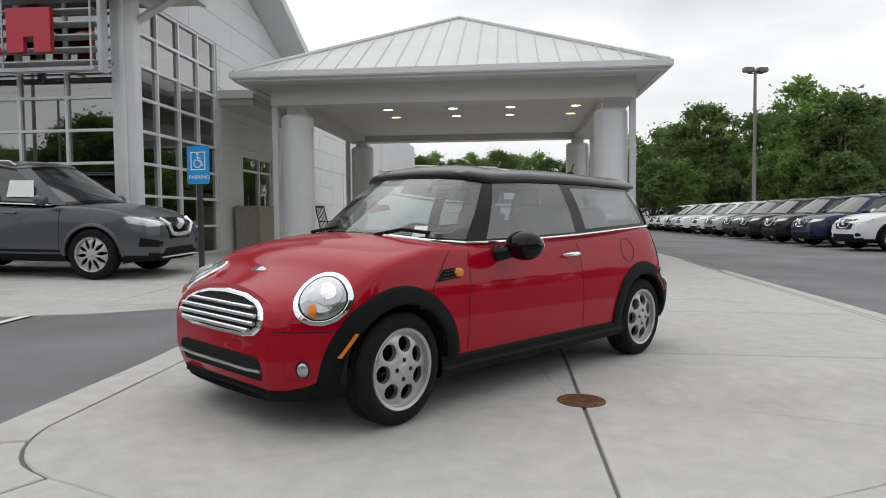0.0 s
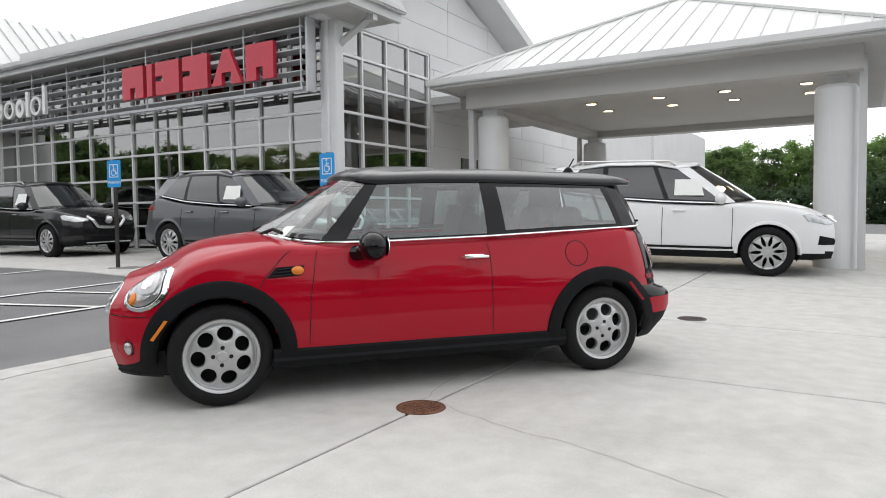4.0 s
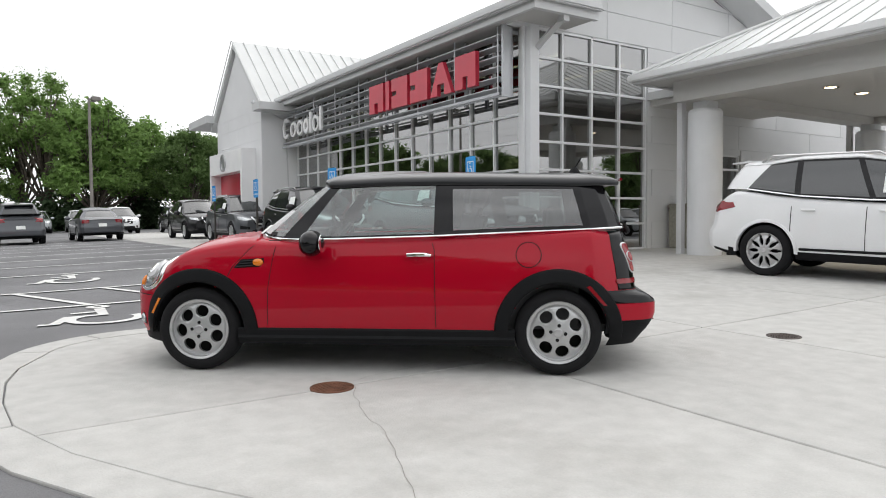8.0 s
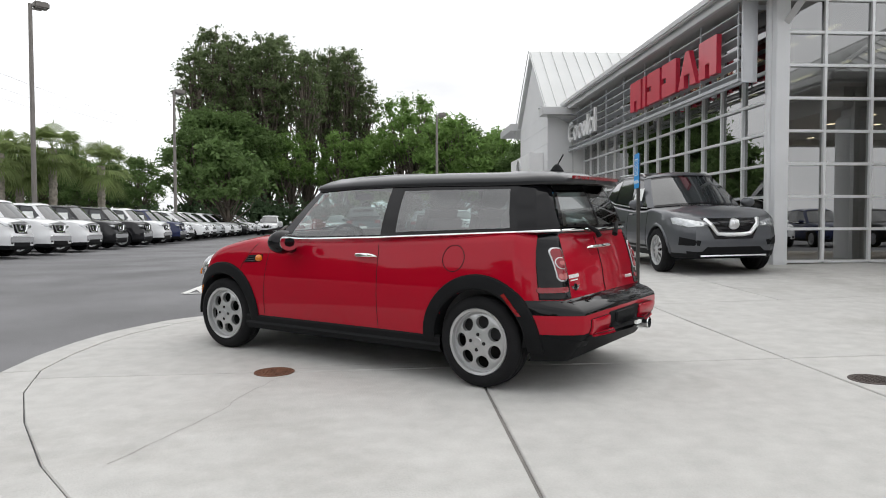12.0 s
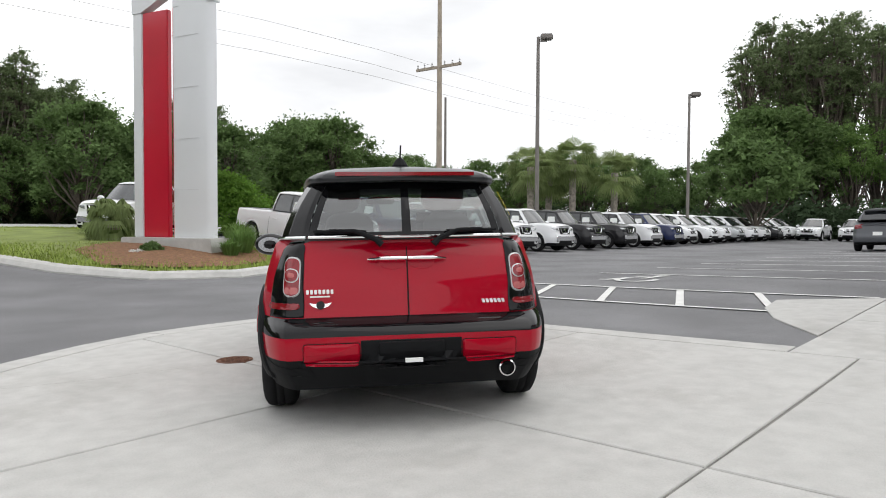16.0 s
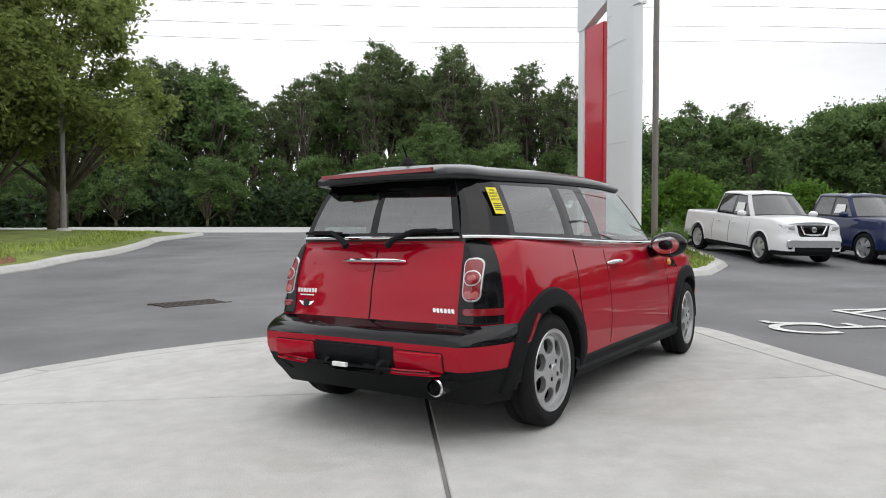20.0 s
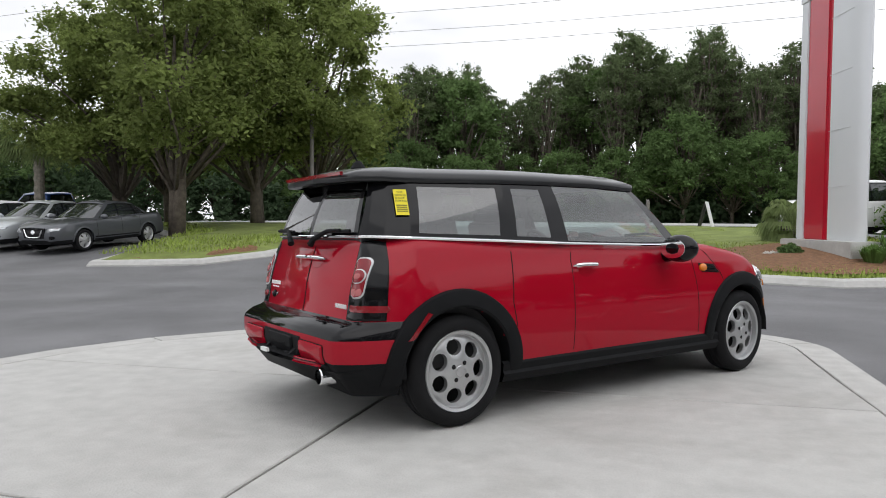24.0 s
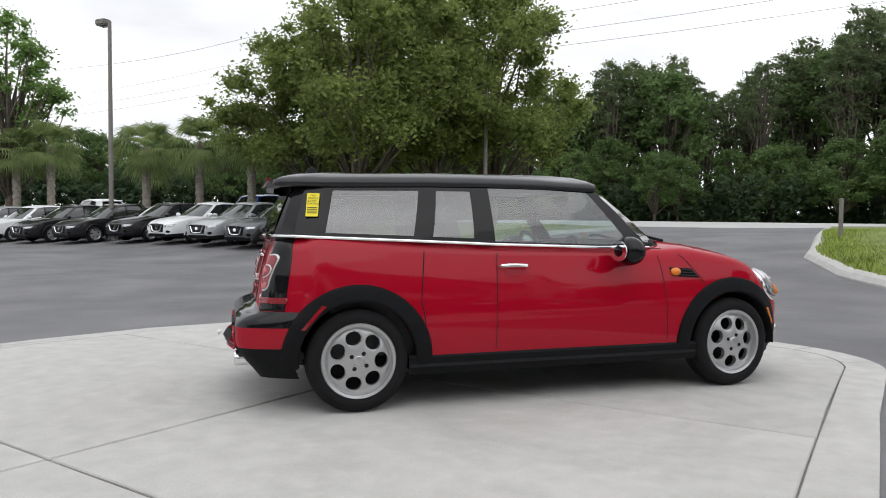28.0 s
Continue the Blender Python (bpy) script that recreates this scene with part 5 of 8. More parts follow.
def wheel_proto(R, w, rim, holes, hr, ht, hole_r, seg_mul=18, m=26, seg=48):
    pr = {"tyre": mesh_of(tyre_mesh(R, w, rim, seg), M["tyre"], "tyre"),
          "rim": mesh_of(rim_mesh(rim * 1.04, w * 0.46, holes, hr, ht, hole_r, seg_mul, 0.02, m), M["alloy"], "rim", True),
          "barrel": mesh_of(L([(rim * 0.98, w * 0.3), (rim * 0.96, -w * 0.3), (0.05, -w * 0.3)], 32, "y", caps=False), M["well"], "barrel"),
          "cap": mesh_of(L([(0.032, w * 0.42), (0.032, w * 0.505), (0.026, w * 0.515), (0.001, w * 0.517)], 20, "y", caps=False), M["steel"], "hub_cap")}
    pr["rim"].set_sharp_from_angle(angle=radians(48))
    return pr

# ---- the red estate hatchback ----
MS = {
    "x0": -2.04, "x1": 1.925, "hw": 0.822, "round": 0.075,
    "plan": ip([(-2.04, 0.78), (-2.015, 0.835), (-1.95, 0.89), (-1.86, 0.93), (-1.76, 0.957), (-1.6, 0.978), (-1.27, 0.99), (-0.9, 0.985), (0, 0.98), (0.8, 0.98), (1.27, 0.985), (1.5, 0.965), (1.66, 0.905), (1.79, 0.815), (1.87, 0.715), (1.925, 0.58)]),
    "bulge": ip([(0.15, 0.9), (0.24, 0.955), (0.32, 0.985), (0.5, 1.0), (0.66, 0.99), (0.8, 0.962), (0.9, 0.925), (1.0, 0.885), (1.05, 0.87)]),
    "top": ip([(-1.95, 0.99), (-1.62, 1.012), (-1.0, 0.985), (-0.43, 0.962), (0.28, 0.942), (0.76, 0.93), (0.94, 0.935), (1.15, 0.905), (1.3, 0.875), (1.5, 0.815), (1.68, 0.76), (1.8, 0.715), (1.95, 0.655)]),
    "zb": ip([(-2.04, 0.37), (-1.92, 0.32), (-1.76, 0.262), (-1.6, 0.22), (-1.2, 0.19), (1.2, 0.19), (1.6, 0.17), (1.95, 0.165)]),
    "crown": ip([(-1.95, 0.0), (0.6, 0.005), (0.9, 0.045), (1.5, 0.075), (1.95, 0.06)]),
    "zabs": [0.2, 0.222, 0.252, 0.28, 0.31, 0.34, 0.38, 0.42, 0.46, 0.497, 0.515, 0.535, 0.555, 0.57, 0.583, 0.6, 0.64, 0.7],
    "zrows": [0] * 23,
    "nose_from": 1.35, "tail_from": -1.35,
    "nose": ip([(0.18, 0.06), (0.28, 0.02), (0.38, 0.0), (0.5, 0.0), (0.58, 0.015), (0.66, 0.07), (0.74, 0.13), (0.82, 0.2)]),
    "tail": ip([(0.2, 0.15), (0.3, 0.07), (0.36, 0.025), (0.42, 0.0), (0.5, 0.0), (0.55, 0.05), (0.58, 0.13), (0.75, 0.165), (0.9, 0.215), (1.02, 0.268)]),
    "sweep": 0.115, "sweep_r": 0.155,
}
WB, WZ, TR = 1.2735, 0.297, 0.297


N_SIDE = 3 + len(MS["zrows"]) + 3


def estate_key(c, xst, j):
    for wx in (WB, -WB):
        if abs(c.y) > 0.4 and math.hypot(c.x - wx, c.z - WZ) < 0.352:
            return None
    if j >= N_SIDE - 1 and (-1.66 < xst < 0.67 or 0.6 < xst < 0.9 and abs(c.y) < 0.5):
        return None
    front = xst > 1.68
    if c.z < (0.222 if front else 0.31 if xst > -1.4 else 0.34 if xst > -1.75 else 0.385):
        return "lower_trim"
    if xst < -1.62 and 0.497 < c.z < 0.583:
        return "bumper_ledge"
    return "body"


rows, mxs = body_shell(MS, 0.03)
tree = full_tree(rows)
car_tilt = tilt_at(0, 0, 1.2)
estate = thing("hatchback_car", Matrix.Translation((0, 0, gz(0, 0) + 0.006)) @ car_tilt @ pose(0, 0, 0, 0, 0, 51.1), "glossy red estate hatchback with dark grey roof on concrete", "car")
looks = {"body": (M["estate_red"], "glossy red paint"), "lower_trim": (M["trim"], "matt black lower trim"), "bumper_ledge": (M["gloss_black"], "gloss black bumper ledge")}
for k, bm in shell_faces(rows, estate_key, mxs).items():
    sharp(part(k, bm, looks[k][0], estate, looks[k][1]), 40)

lo_h = [(1.02, 0, 0.978), (0.96, 0.3, 0.97), (0.83, 0.55, 0.952), (0.68, 0.69, 0.94), (0.53, 0.727, 0.941), (0.28, 0.738, 0.943), (-0.42, 0.738, 0.962), (-0.53, 0.738, 0.967), (-0.845, 0.732, 0.98), (-0.885, 0.73, 0.982), (-1.505, 0.685, 1.005), (-1.63, 0.64, 1.01), (-1.705, 0.56, 1.012), (-1.73, 0.53, 1.012), (-1.765, 0.025, 1.012), (-1.766, 0, 1.012)]
hi_h = [(0.44, 0, 1.355), (0.425, 0.25, 1.352), (0.39, 0.44, 1.34), (0.34, 0.535, 1.322), (0.27, 0.552, 1.318), (-0.05, 0.568, 1.33), (-0.42, 0.57, 1.332), (-0.52, 0.57, 1.332), (-0.77, 0.566, 1.33), (-0.81, 0.565, 1.33), (-1.43, 0.526, 1.318), (-1.54, 0.497, 1.31), (-1.60, 0.45, 1.305), (-1.612, 0.425, 1.305), (-1.63, 0.02, 1.312), (-1.632, 0, 1.312)]
lab_l = [("windscreen", 1), ("windscreen", 1), ("windscreen", 1), ("pillar", 0), ("door_window", 1), ("door_window", 1), ("pillar", 0), ("quarter_window", 1), ("quarter_window", 1), ("quarter_window", 1), ("pillar", 0), ("pillar", 0), ("pillar", 0), ("rear_window", 1), ("pillar", 0)]
lab_r = [("windscreen", 1), ("windscreen", 1), ("windscreen", 1), ("pillar", 0), ("door_window", 1), ("door_window", 1), ("pillar", 0), ("club_door_window", 1), ("pillar", 0), ("quarter_window", 1), ("pillar", 0), ("pillar", 0), ("pillar", 0), ("rear_window", 1), ("pillar", 0)]
gh = greenhouse(lo_h, hi_h, lab_l, rows=(0.0, 0.035, 0.075, 0.16, 0.4, 0.6, 0.78, 0.87, 0.94, 1.0), bulge=0.018, sub=12, labels_r=lab_r, banded=("quarter_window", "club_door_window", "rear_window"))
for k, bm in gh:
    if k in ("frame", "pillar"):
        sharp(part("window_" + k if k == "frame" else "pillar", bm, M["gloss_black"], estate, "gloss black window surround"), 30)
    else:
        g = part(k, bm, M["car_glass_dark" if k in ("quarter_window", "rear_window", "club_door_window") else "windscreen" if k == "windscreen" else "car_glass"], estate, "slightly tinted glass", smooth=True)
        g.visible_shadow = False
roof_hi = hi_h[:11] + [(-1.57, 0.5, 1.322), (-1.67, 0.45, 1.322), (-1.7, 0.42, 1.322), (-1.72, 0.02, 1.332), (-1.722, 0, 1.332)]
sharp(part("roof", roof_cap(roof_hi, [(0.97, -0.02, 0.0), (1.0, -0.016, 0.018), (1.0, 0.0, 0.024), (1.0, 0.022, 0.018), (0.96, 0.045, 0.0), (0.86, 0.066, 0.0), (0.66, 0.083, 0.0), (0.36, 0.09, 0.0), (0.1, 0.092, 0.0)], -0.6), M["roof_dark"], estate, "dark grey painted roof"), 50)
bm = bmesh.new()
prism(bm, [(-0.38, 1.339), (0.38, 1.339), (0.38, 1.359), (-0.38, 1.359)], -1.757, -1.74, Matrix(((0, 0, 1, 0), (1, 0, 0, 0), (0, 1, 0, 0), (0, 0, 0, 1))))
part("brake_lamp", bm, M["tail_red"], estate, "red high-level lamp strip")
# antenna
part("antenna_foot", L([(0.05, 1.395), (0.046, 1.42), (0.026, 1.45), (0.012, 1.462)], 12, "z", (-1.45, 0, 0)), M["trim"], estate)
part("antenna_rod", tube(bmesh.new(), [(-1.45, 0, 1.45), (-1.5, 0, 1.53)], 0.005, 6), M["trim"], estate)

# chrome waistline
for side, s in (("left", 1), ("right", -1)):
    pts = [(0.97, 0.30 * s, 0.977)] + [(p[0], (p[1] + 0.012) * s, p[2] - 0.004) for p in lo_h[2:14]]
    part("chrome_waist_strip", tube(bmesh.new(), pts, 0.0085, 6), M["chrome"], estate, "bright chrome strip")
    for nm, ln in (("door_seam", [(-0.395, 0.945), (-0.425, 0.86), (-0.435, 0.33)]), ("door_seam", [(0.7, 0.93), (0.72, 0.84), (0.755, 0.6), (0.765, 0.33)]), ("wing_seam", [(0.86, 0.9), (0.9, 0.87), (1.02, 0.74), (1.05, 0.68)])):
        part(nm, seam(tree, side, ln, 0.0026), M["well"], estate)
    if side == "right":
        part("club_door_seam", seam(tree, side, [(-0.868, 0.975), (-0.89, 0.8), (-0.905, 0.64), (-0.88, 0.5)], 0.0035), M["well"], estate)
    for wx, a0, a1 in ((WB, -6, 192), (-WB, -12, 186)):
        sharp(part("wheel_arch_trim", arch_flare(tree, side, wx, WZ, 0.34, 0.437, a0, a1), M["trim"], estate, "matt black arch moulding"), 40)
        part("wheel_well", well(wx, WZ, 0.355, side), M["well"], estate)
    # sill
    bm = bmesh.new()
    prof = [(0.19, 0.70), (0.2, 0.79), (0.245, 0.812), (0.262, 0.80), (0.3, 0.806), (0.315, 0.79)]
    ra = ring(bm, [(0.98, y * s, z) for z, y in prof])
    rb = ring(bm, [(-0.98, y * s, z) for z, y in prof])
    bridge(bm, ra, rb, closed=False)
    bmesh.ops.recalc_face_normals(bm, faces=bm.faces)
    part("sill", bm, M["trim"], estate, "black plastic sill")
    # side repeater grille
    part("side_vent", patch(tree, side, dense([(1.012, 0.734), (0.815, 0.747), (0.79, 0.775), (0.79, 0.806), (0.955, 0.797)], 0.03), 0.004), M["trim"], estate)
    for k in range(3):
        part("vent_fin", seam(tree, side, [(0.985 - k * 0.017, 0.746 + k * 0.018), (0.86, 0.754 + k * 0.018)], 0.0045, off=0.008), M["gloss_black"], estate)
    part("side_repeater", patch(tree, side, ell(0.83, 0.776, 0.038, 0.026, 20), 0.012, dome=0.01), M["amber"], estate, "amber indicator lens")
    part("front_marker", patch(tree, side, dense([(1.625, 0.40), (1.643, 0.405), (1.563, 0.523), (1.545, 0.518)], 0.02), 0.026), M["amber"], estate, "amber side marker")
    part("rear_marker", patch(tree, side, dense([(-1.60, 0.485), (-1.575, 0.485), (-1.455, 0.615), (-1.48, 0.625)], 0.03), 0.026), M["tail_red"], estate, "red side marker")
    # door handle with recess
    part("handle_recess", patch(tree, side, ell(-0.315, 0.797, 0.06, 0.04, 20), 0.0015), M["estate_red"], estate)
    hp = [on_skin(tree, side, x, 0.822, o) for x, o in ((-0.225, 0.004), (-0.24, 0.028), (-0.3, 0.034), (-0.36, 0.032), (-0.40, 0.02), (-0.415, 0.002))]
    part("door_handle", tube(bmesh.new(), hp, [0.008, 0.013, 0.014, 0.014, 0.012, 0.006], 8), M["chrome"], estate, "chrome pull handle")
    if side == "left":
        fl = [(-1.074 + 0.086 * math.cos(a / 12 * math.pi), 0.828 + 0.086 * math.sin(a / 12 * math.pi)) for a in range(25)]
        part("fuel_flap", seam(tree, side, fl, 0.003), M["well"], estate)
    # mirror
    mb = bmesh.new()
    bmesh.ops.create_uvsphere(mb, u_segments=20, v_segments=12, radius=1, matrix=pose(0.4, s * 0.915, 0.918) @ Matrix.Diagonal((0.085, 0.13, 0.09, 1)))
    mr = part("door_mirror", mb, M["gloss_black"], estate, "gloss black mirror shell", smooth=True)
    part("mirror_stalk", tube(bmesh.new(), [(0.47, s * 0.75, 0.868), (0.445, s * 0.8, 0.87), (0.42, s * 0.87, 0.893)], [0.05, 0.042, 0.04], 10), M["gloss_black"], estate)
    part("mirror_glass", L([(0.001, 0), (0.07, 0), (0.07, 0.004)], 20, "x", (0, 0, 0)), M["chrome"], estate, m=pose(0.323, s * 0.915, 0.918) @ Matrix.Diagonal((1, 1.35, 0.9, 1)))

# front
ghalf = [(0.0, 0.496), (0.26, 0.5), (0.36, 0.513), (0.41, 0.545), (0.415, 0.58), (0.38, 0.618), (0.31, 0.648), (0.19, 0.672), (0.0, 0.682)]
gpoly = dense(ghalf + [(-x, z) for x, z in ghalf[-2:0:-1]], 0.04)
part("grille_surround", patch(tree, "front", [(x * 1.06, 0.588 + (z - 0.588) * 1.2) for x, z in gpoly], 0.012), M["chrome"], estate, "chrome grille surround")
part("grille_back", patch(tree, "front", gpoly, 0.014), M["well"], estate)
for i, z in enumerate((0.523, 0.559, 0.595, 0.631)):
    w = (0.35, 0.39, 0.385, 0.33)[i]
    pts = [on_skin(tree, "front", -w + 2 * w * k / 24, z, 0.0) + Vector((0.024, 0, 0)) for k in range(25)]
    part("grille_slat", tube(bmesh.new(), pts, 0.0115, 8), M["satin"], estate, "chrome grille slat")
part("lower_intake", patch(tree, "front", dense(rrect(-0.43, 0.43, 0.268, 0.392, 0.06), 0.05), 0.004), M["well"], estate, "black mesh lower intake")
for k in range(5):
    part("intake_bar", seam(tree, "front", [(-0.41, 0.276 + k * 0.024), (0.41, 0.276 + k * 0.024)], 0.003, off=0.004), M["trim"], estate)
part("intake_chrome_bar", seam(tree, "front", [(-0.425, 0.326), (-0.3, 0.318), (0.3, 0.318), (0.425, 0.326)], 0.01, off=0.012), M["satin"], estate)
part("bonnet_badge", patch(tree, "top", ell(1.63, 0, 0.022, 0.07, 20), 0.006), M["chrome"], estate, "winged chrome badge")
for s in (1, -1):
    hv = aim(1.66, s * 0.645, s * 44)
    fv = aim(1.79, s * 0.62, s * 34)
    lamp_ = lambda k, da=0.0, dz=0.0: ell(s * da, 0.678 + dz, 0.152 * k, 0.118 * k, 40, -s * 14)
    part("headlamp_ring", patch(tree, hv, lamp_(1.0), 0.012, levels=(1.0, 0.975, 0.93, 0.88, 0.82), dome=0.02), M["chrome"], estate, "chrome headlamp ring")
    part("headlamp", patch(tree, hv, lamp_(0.78), 0.02, dome=0.02), M["lens"], estate, "clear round headlamp")
    part("headlamp_gasket", patch(tree, hv, lamp_(0.815), 0.019, levels=(1.0, 0.98), dome=0.02), M["gloss_black"], estate)
    part("headlamp_reflector", patch(tree, hv, lamp_(0.48, -0.03, 0.018), 0.04, dome=0.01), M["steel"], estate)
    part("headlamp_bulb", patch(tree, hv, lamp_(0.26, -0.03, 0.018), 0.05, dome=0.006), M["chrome"], estate)
    part("headlamp_indicator", patch(tree, hv, ell(s * 0.045, 0.622, 0.02, 0.028, 18), 0.04, dome=0.008), M["amber"], estate, "amber indicator in the headlamp")
    kv = aim(1.7, s * 0.66, s * 40)
    chin = [(s * q, z) for q, z in ((0.27, 0.19), (0.27, 0.224), (0.16, 0.232), (0.06, 0.256), (-0.02, 0.292), (-0.09, 0.34), (-0.15, 0.34), (-0.15, 0.19))]
    sharp(part("corner_trim", patch(tree, kv, dense(chin, 0.025), 0.004, levels=(1.0, 0.97, 0.88, 0.75, 0.6, 0.45, 0.3, 0.15)), M["trim"], estate, "matt black lower corner trim"), 60)
    part("fog_recess", patch(tree, fv, ell(s * 0.02, 0.348, 0.07, 0.062, 24), 0.0012), M["estate_red"], estate)
    part("fog_rim", seam(tree, fv, [(s * 0.02 + 0.07 * math.cos(a / 12 * math.pi), 0.348 + 0.062 * math.sin(a / 12 * math.pi)) for a in range(25)], 0.003), M["estate_red"], estate)
    part("fog_shade", patch(tree, fv, ell(-s * 0.012, 0.348, 0.034, 0.044, 20), 0.004), M["well"], estate)
    part("fog_lamp", patch(tree, fv, ell(-s * 0.014, 0.348, 0.027, 0.036, 20), 0.012, dome=0.012), M["lens"], estate, "round fog lamp")
    part("bonnet_seam", seam(tree, "front", [(s * 0.5, 0.53), (s * 0.74, 0.53)], 0.0035), M["well"], estate)
    part("washer_jet", L([(0.014, 0.0), (0.012, 0.014), (0.004, 0.018)], 8, "z", on_skin(tree, "top", 0.9, s * 0.22, 0)), M["trim"], estate)
    # wipers
    part("front_wiper", tube(bmesh.new(), [(0.99, s * 0.32 - 0.08, 0.975), (0.93, s * 0.32 + 0.1, 1.012), (0.9, s * 0.32 + 0.3, 0.995)], 0.011, 6), M["trim"], estate)
part("front_splitter", seam(tree, "front", [(-0.6, 0.195), (0.6, 0.195)], 0.012, off=0.0), M["trim"], estate)

# rear
for s in (1, -1):
    tv = aim(-1.78, s * 0.62, 180 - s * 10)
    cv = aim(-1.7, s * 0.68, 180 - s * 42)
    edge = [(s * q, z) for q, z in ((-0.166, 0.586), (0.058, 0.586), (0.062, 0.7), (0.06, 0.8), (0.05, 0.88), (0.034, 0.945), (0.016, 0.982), (-0.112, 0.99), (-0.13, 0.85), (-0.155, 0.7))]
    fine = (1.0, 0.985, 0.93, 0.85, 0.75, 0.65, 0.55, 0.45, 0.35, 0.25, 0.15, 0.06)
    sharp(part("corner_panel", patch(tree, cv, dense(edge, 0.02), 0.004, levels=fine), M["gloss_black"], estate, "gloss black lamp corner panel"), 60)
    low = [(s * q, z) for q, z in ((-0.26, 0.29), (-0.26, 0.336), (-0.17, 0.338), (-0.08, 0.345), (0.0, 0.36), (0.075, 0.382), (0.12, 0.4), (0.15, 0.4), (0.15, 0.29))]
    sharp(part("corner_trim", patch(tree, cv, dense(low, 0.025), 0.004, levels=fine), M["trim"], estate, "matt black lower corner trim"), 60)
    part("tail_lamp_ring", patch(tree, tv, dense(rrect(-0.046, 0.046, 0.694, 0.905, 0.036), 0.02), 0.008), M["steel"], estate, "chrome tail lamp ring")
    part("tail_lamp", patch(tree, tv, dense(rrect(-0.04, 0.04, 0.70, 0.899, 0.032), 0.02), 0.01, dome=0.003), M["tail_red"], estate, "red tail lamp")
    part("reverse_lens", patch(tree, tv, dense(rrect(-0.035, 0.035, 0.708, 0.745, 0.014), 0.02), 0.013), M["tail_clear"], estate, "pale red reversing lens")
    part("tail_lamp_core", patch(tree, tv, ell(0, 0.805, 0.038, 0.038, 24), 0.015, dome=0.003), M["steel"], estate)
    part("tail_lamp_bulb", patch(tree, tv, ell(0, 0.805, 0.032, 0.032, 24), 0.019, dome=0.003), M["tail_red"], estate)
    part("tail_lamp_centre", patch(tree, tv, ell(0, 0.805, 0.014, 0.014, 18), 0.022, dome=0.002), M["tail_clear"], estate)
    refl = [(s * q, z) for q, z in rrect(-0.142, 0.07, 0.627, 0.662, 0.015)]
    part("reflector", patch(tree, cv, dense(refl, 0.02), 0.01), M["tail_red"], estate, "red reflector strip")
    part("bumper_insert", patch(tree, "rear", dense(rrect(s * 0.415 - 0.143, s * 0.415 + 0.143, 0.366, 0.462, 0.014), 0.03), 0.016, dome=0.004), M["estate_red"], estate)
    io = rrect(s * 0.415 - 0.145, s * 0.415 + 0.145, 0.364, 0.464, 0.014)
    part("insert_gap", seam(tree, "rear", io + io[:1], 0.0025, off=0.003), M["well"], estate)
    part("rear_door_seam", seam(tree, "rear", [(s * 0.55, 1.0), (s * 0.568, 0.59)], 0.0035), M["well"], estate)
    hp = [on_skin(tree, "rear", s * y, 0.88, o) for y, o in ((0.003, 0.03), (0.06, 0.032), (0.15, 0.03), (0.215, 0.016))]
    part("rear_handle", tube(bmesh.new(), hp, [0.011, 0.012, 0.011, 0.005], 8), M["chrome"], estate, "chrome rear handle")
    part("handle_recess", patch(tree, "rear", ell(s * 0.08, 0.868, 0.075, 0.04, 20), 0.0015), M["estate_red"], estate)
    part("rear_wiper_arm", tube(bmesh.new(), [(-1.825, s * 0.14, 0.965), (-1.82, s * 0.17, 0.995), (-1.785, s * 0.28, 1.04), (-1.78, s * 0.42, 1.045)], [0.02, 0.016, 0.012, 0.008], 8), M["trim"], estate)
    part("rear_wiper_blade", tube(bmesh.new(), [(-1.772, s * 0.22, 1.035), (-1.76, s * 0.5, 1.04)], 0.009, 6), M["trim"], estate)
part("rear_door_seam", seam(tree, "rear", [(0, 1.0), (0, 0.585)], 0.0045), M["well"], estate)
part("rear_chrome_strip", tube(bmesh.new(), [(-1.736, 0.53, 1.008), (-1.771, 0.2, 1.008), (-1.777, 0, 1.008), (-1.771, -0.2, 1.008), (-1.736, -0.53, 1.008)], 0.0085, 6), M["chrome"], estate)
part("rear_bumper_panel", patch(tree, "rear", dense([(-0.265, 0.34), (0.265, 0.34), (0.265, 0.475), (-0.265, 0.475)], 0.06), 0.006), M["trim"], estate, "black number plate bay")
pl = part("plate_holder", patch(tree, "rear", dense(rrect(-0.175, 0.175, 0.325, 0.466, 0.012), 0.03), 0.02), M["trim"], estate, "empty black plate holder")
part("plate_label", B(-2.052, -2.035, -0.045, 0.045, 0.372, 0.392), M["paper"], pl)
ex = part("exhaust_pipe", L([(0.038, -1.951), (0.045, -1.945), (0.045, -1.8), (0.033, -1.8), (0.033, -1.945)], 24, "x", (0, -0.512, 0.3), caps=False), M["chrome"], estate, "round chrome exhaust tip")
part("pipe_inside", L([(0.034, -1.9), (0.001, -1.9)], 20, "x", (0, -0.512, 0.3), caps=False), M["well"], ex)


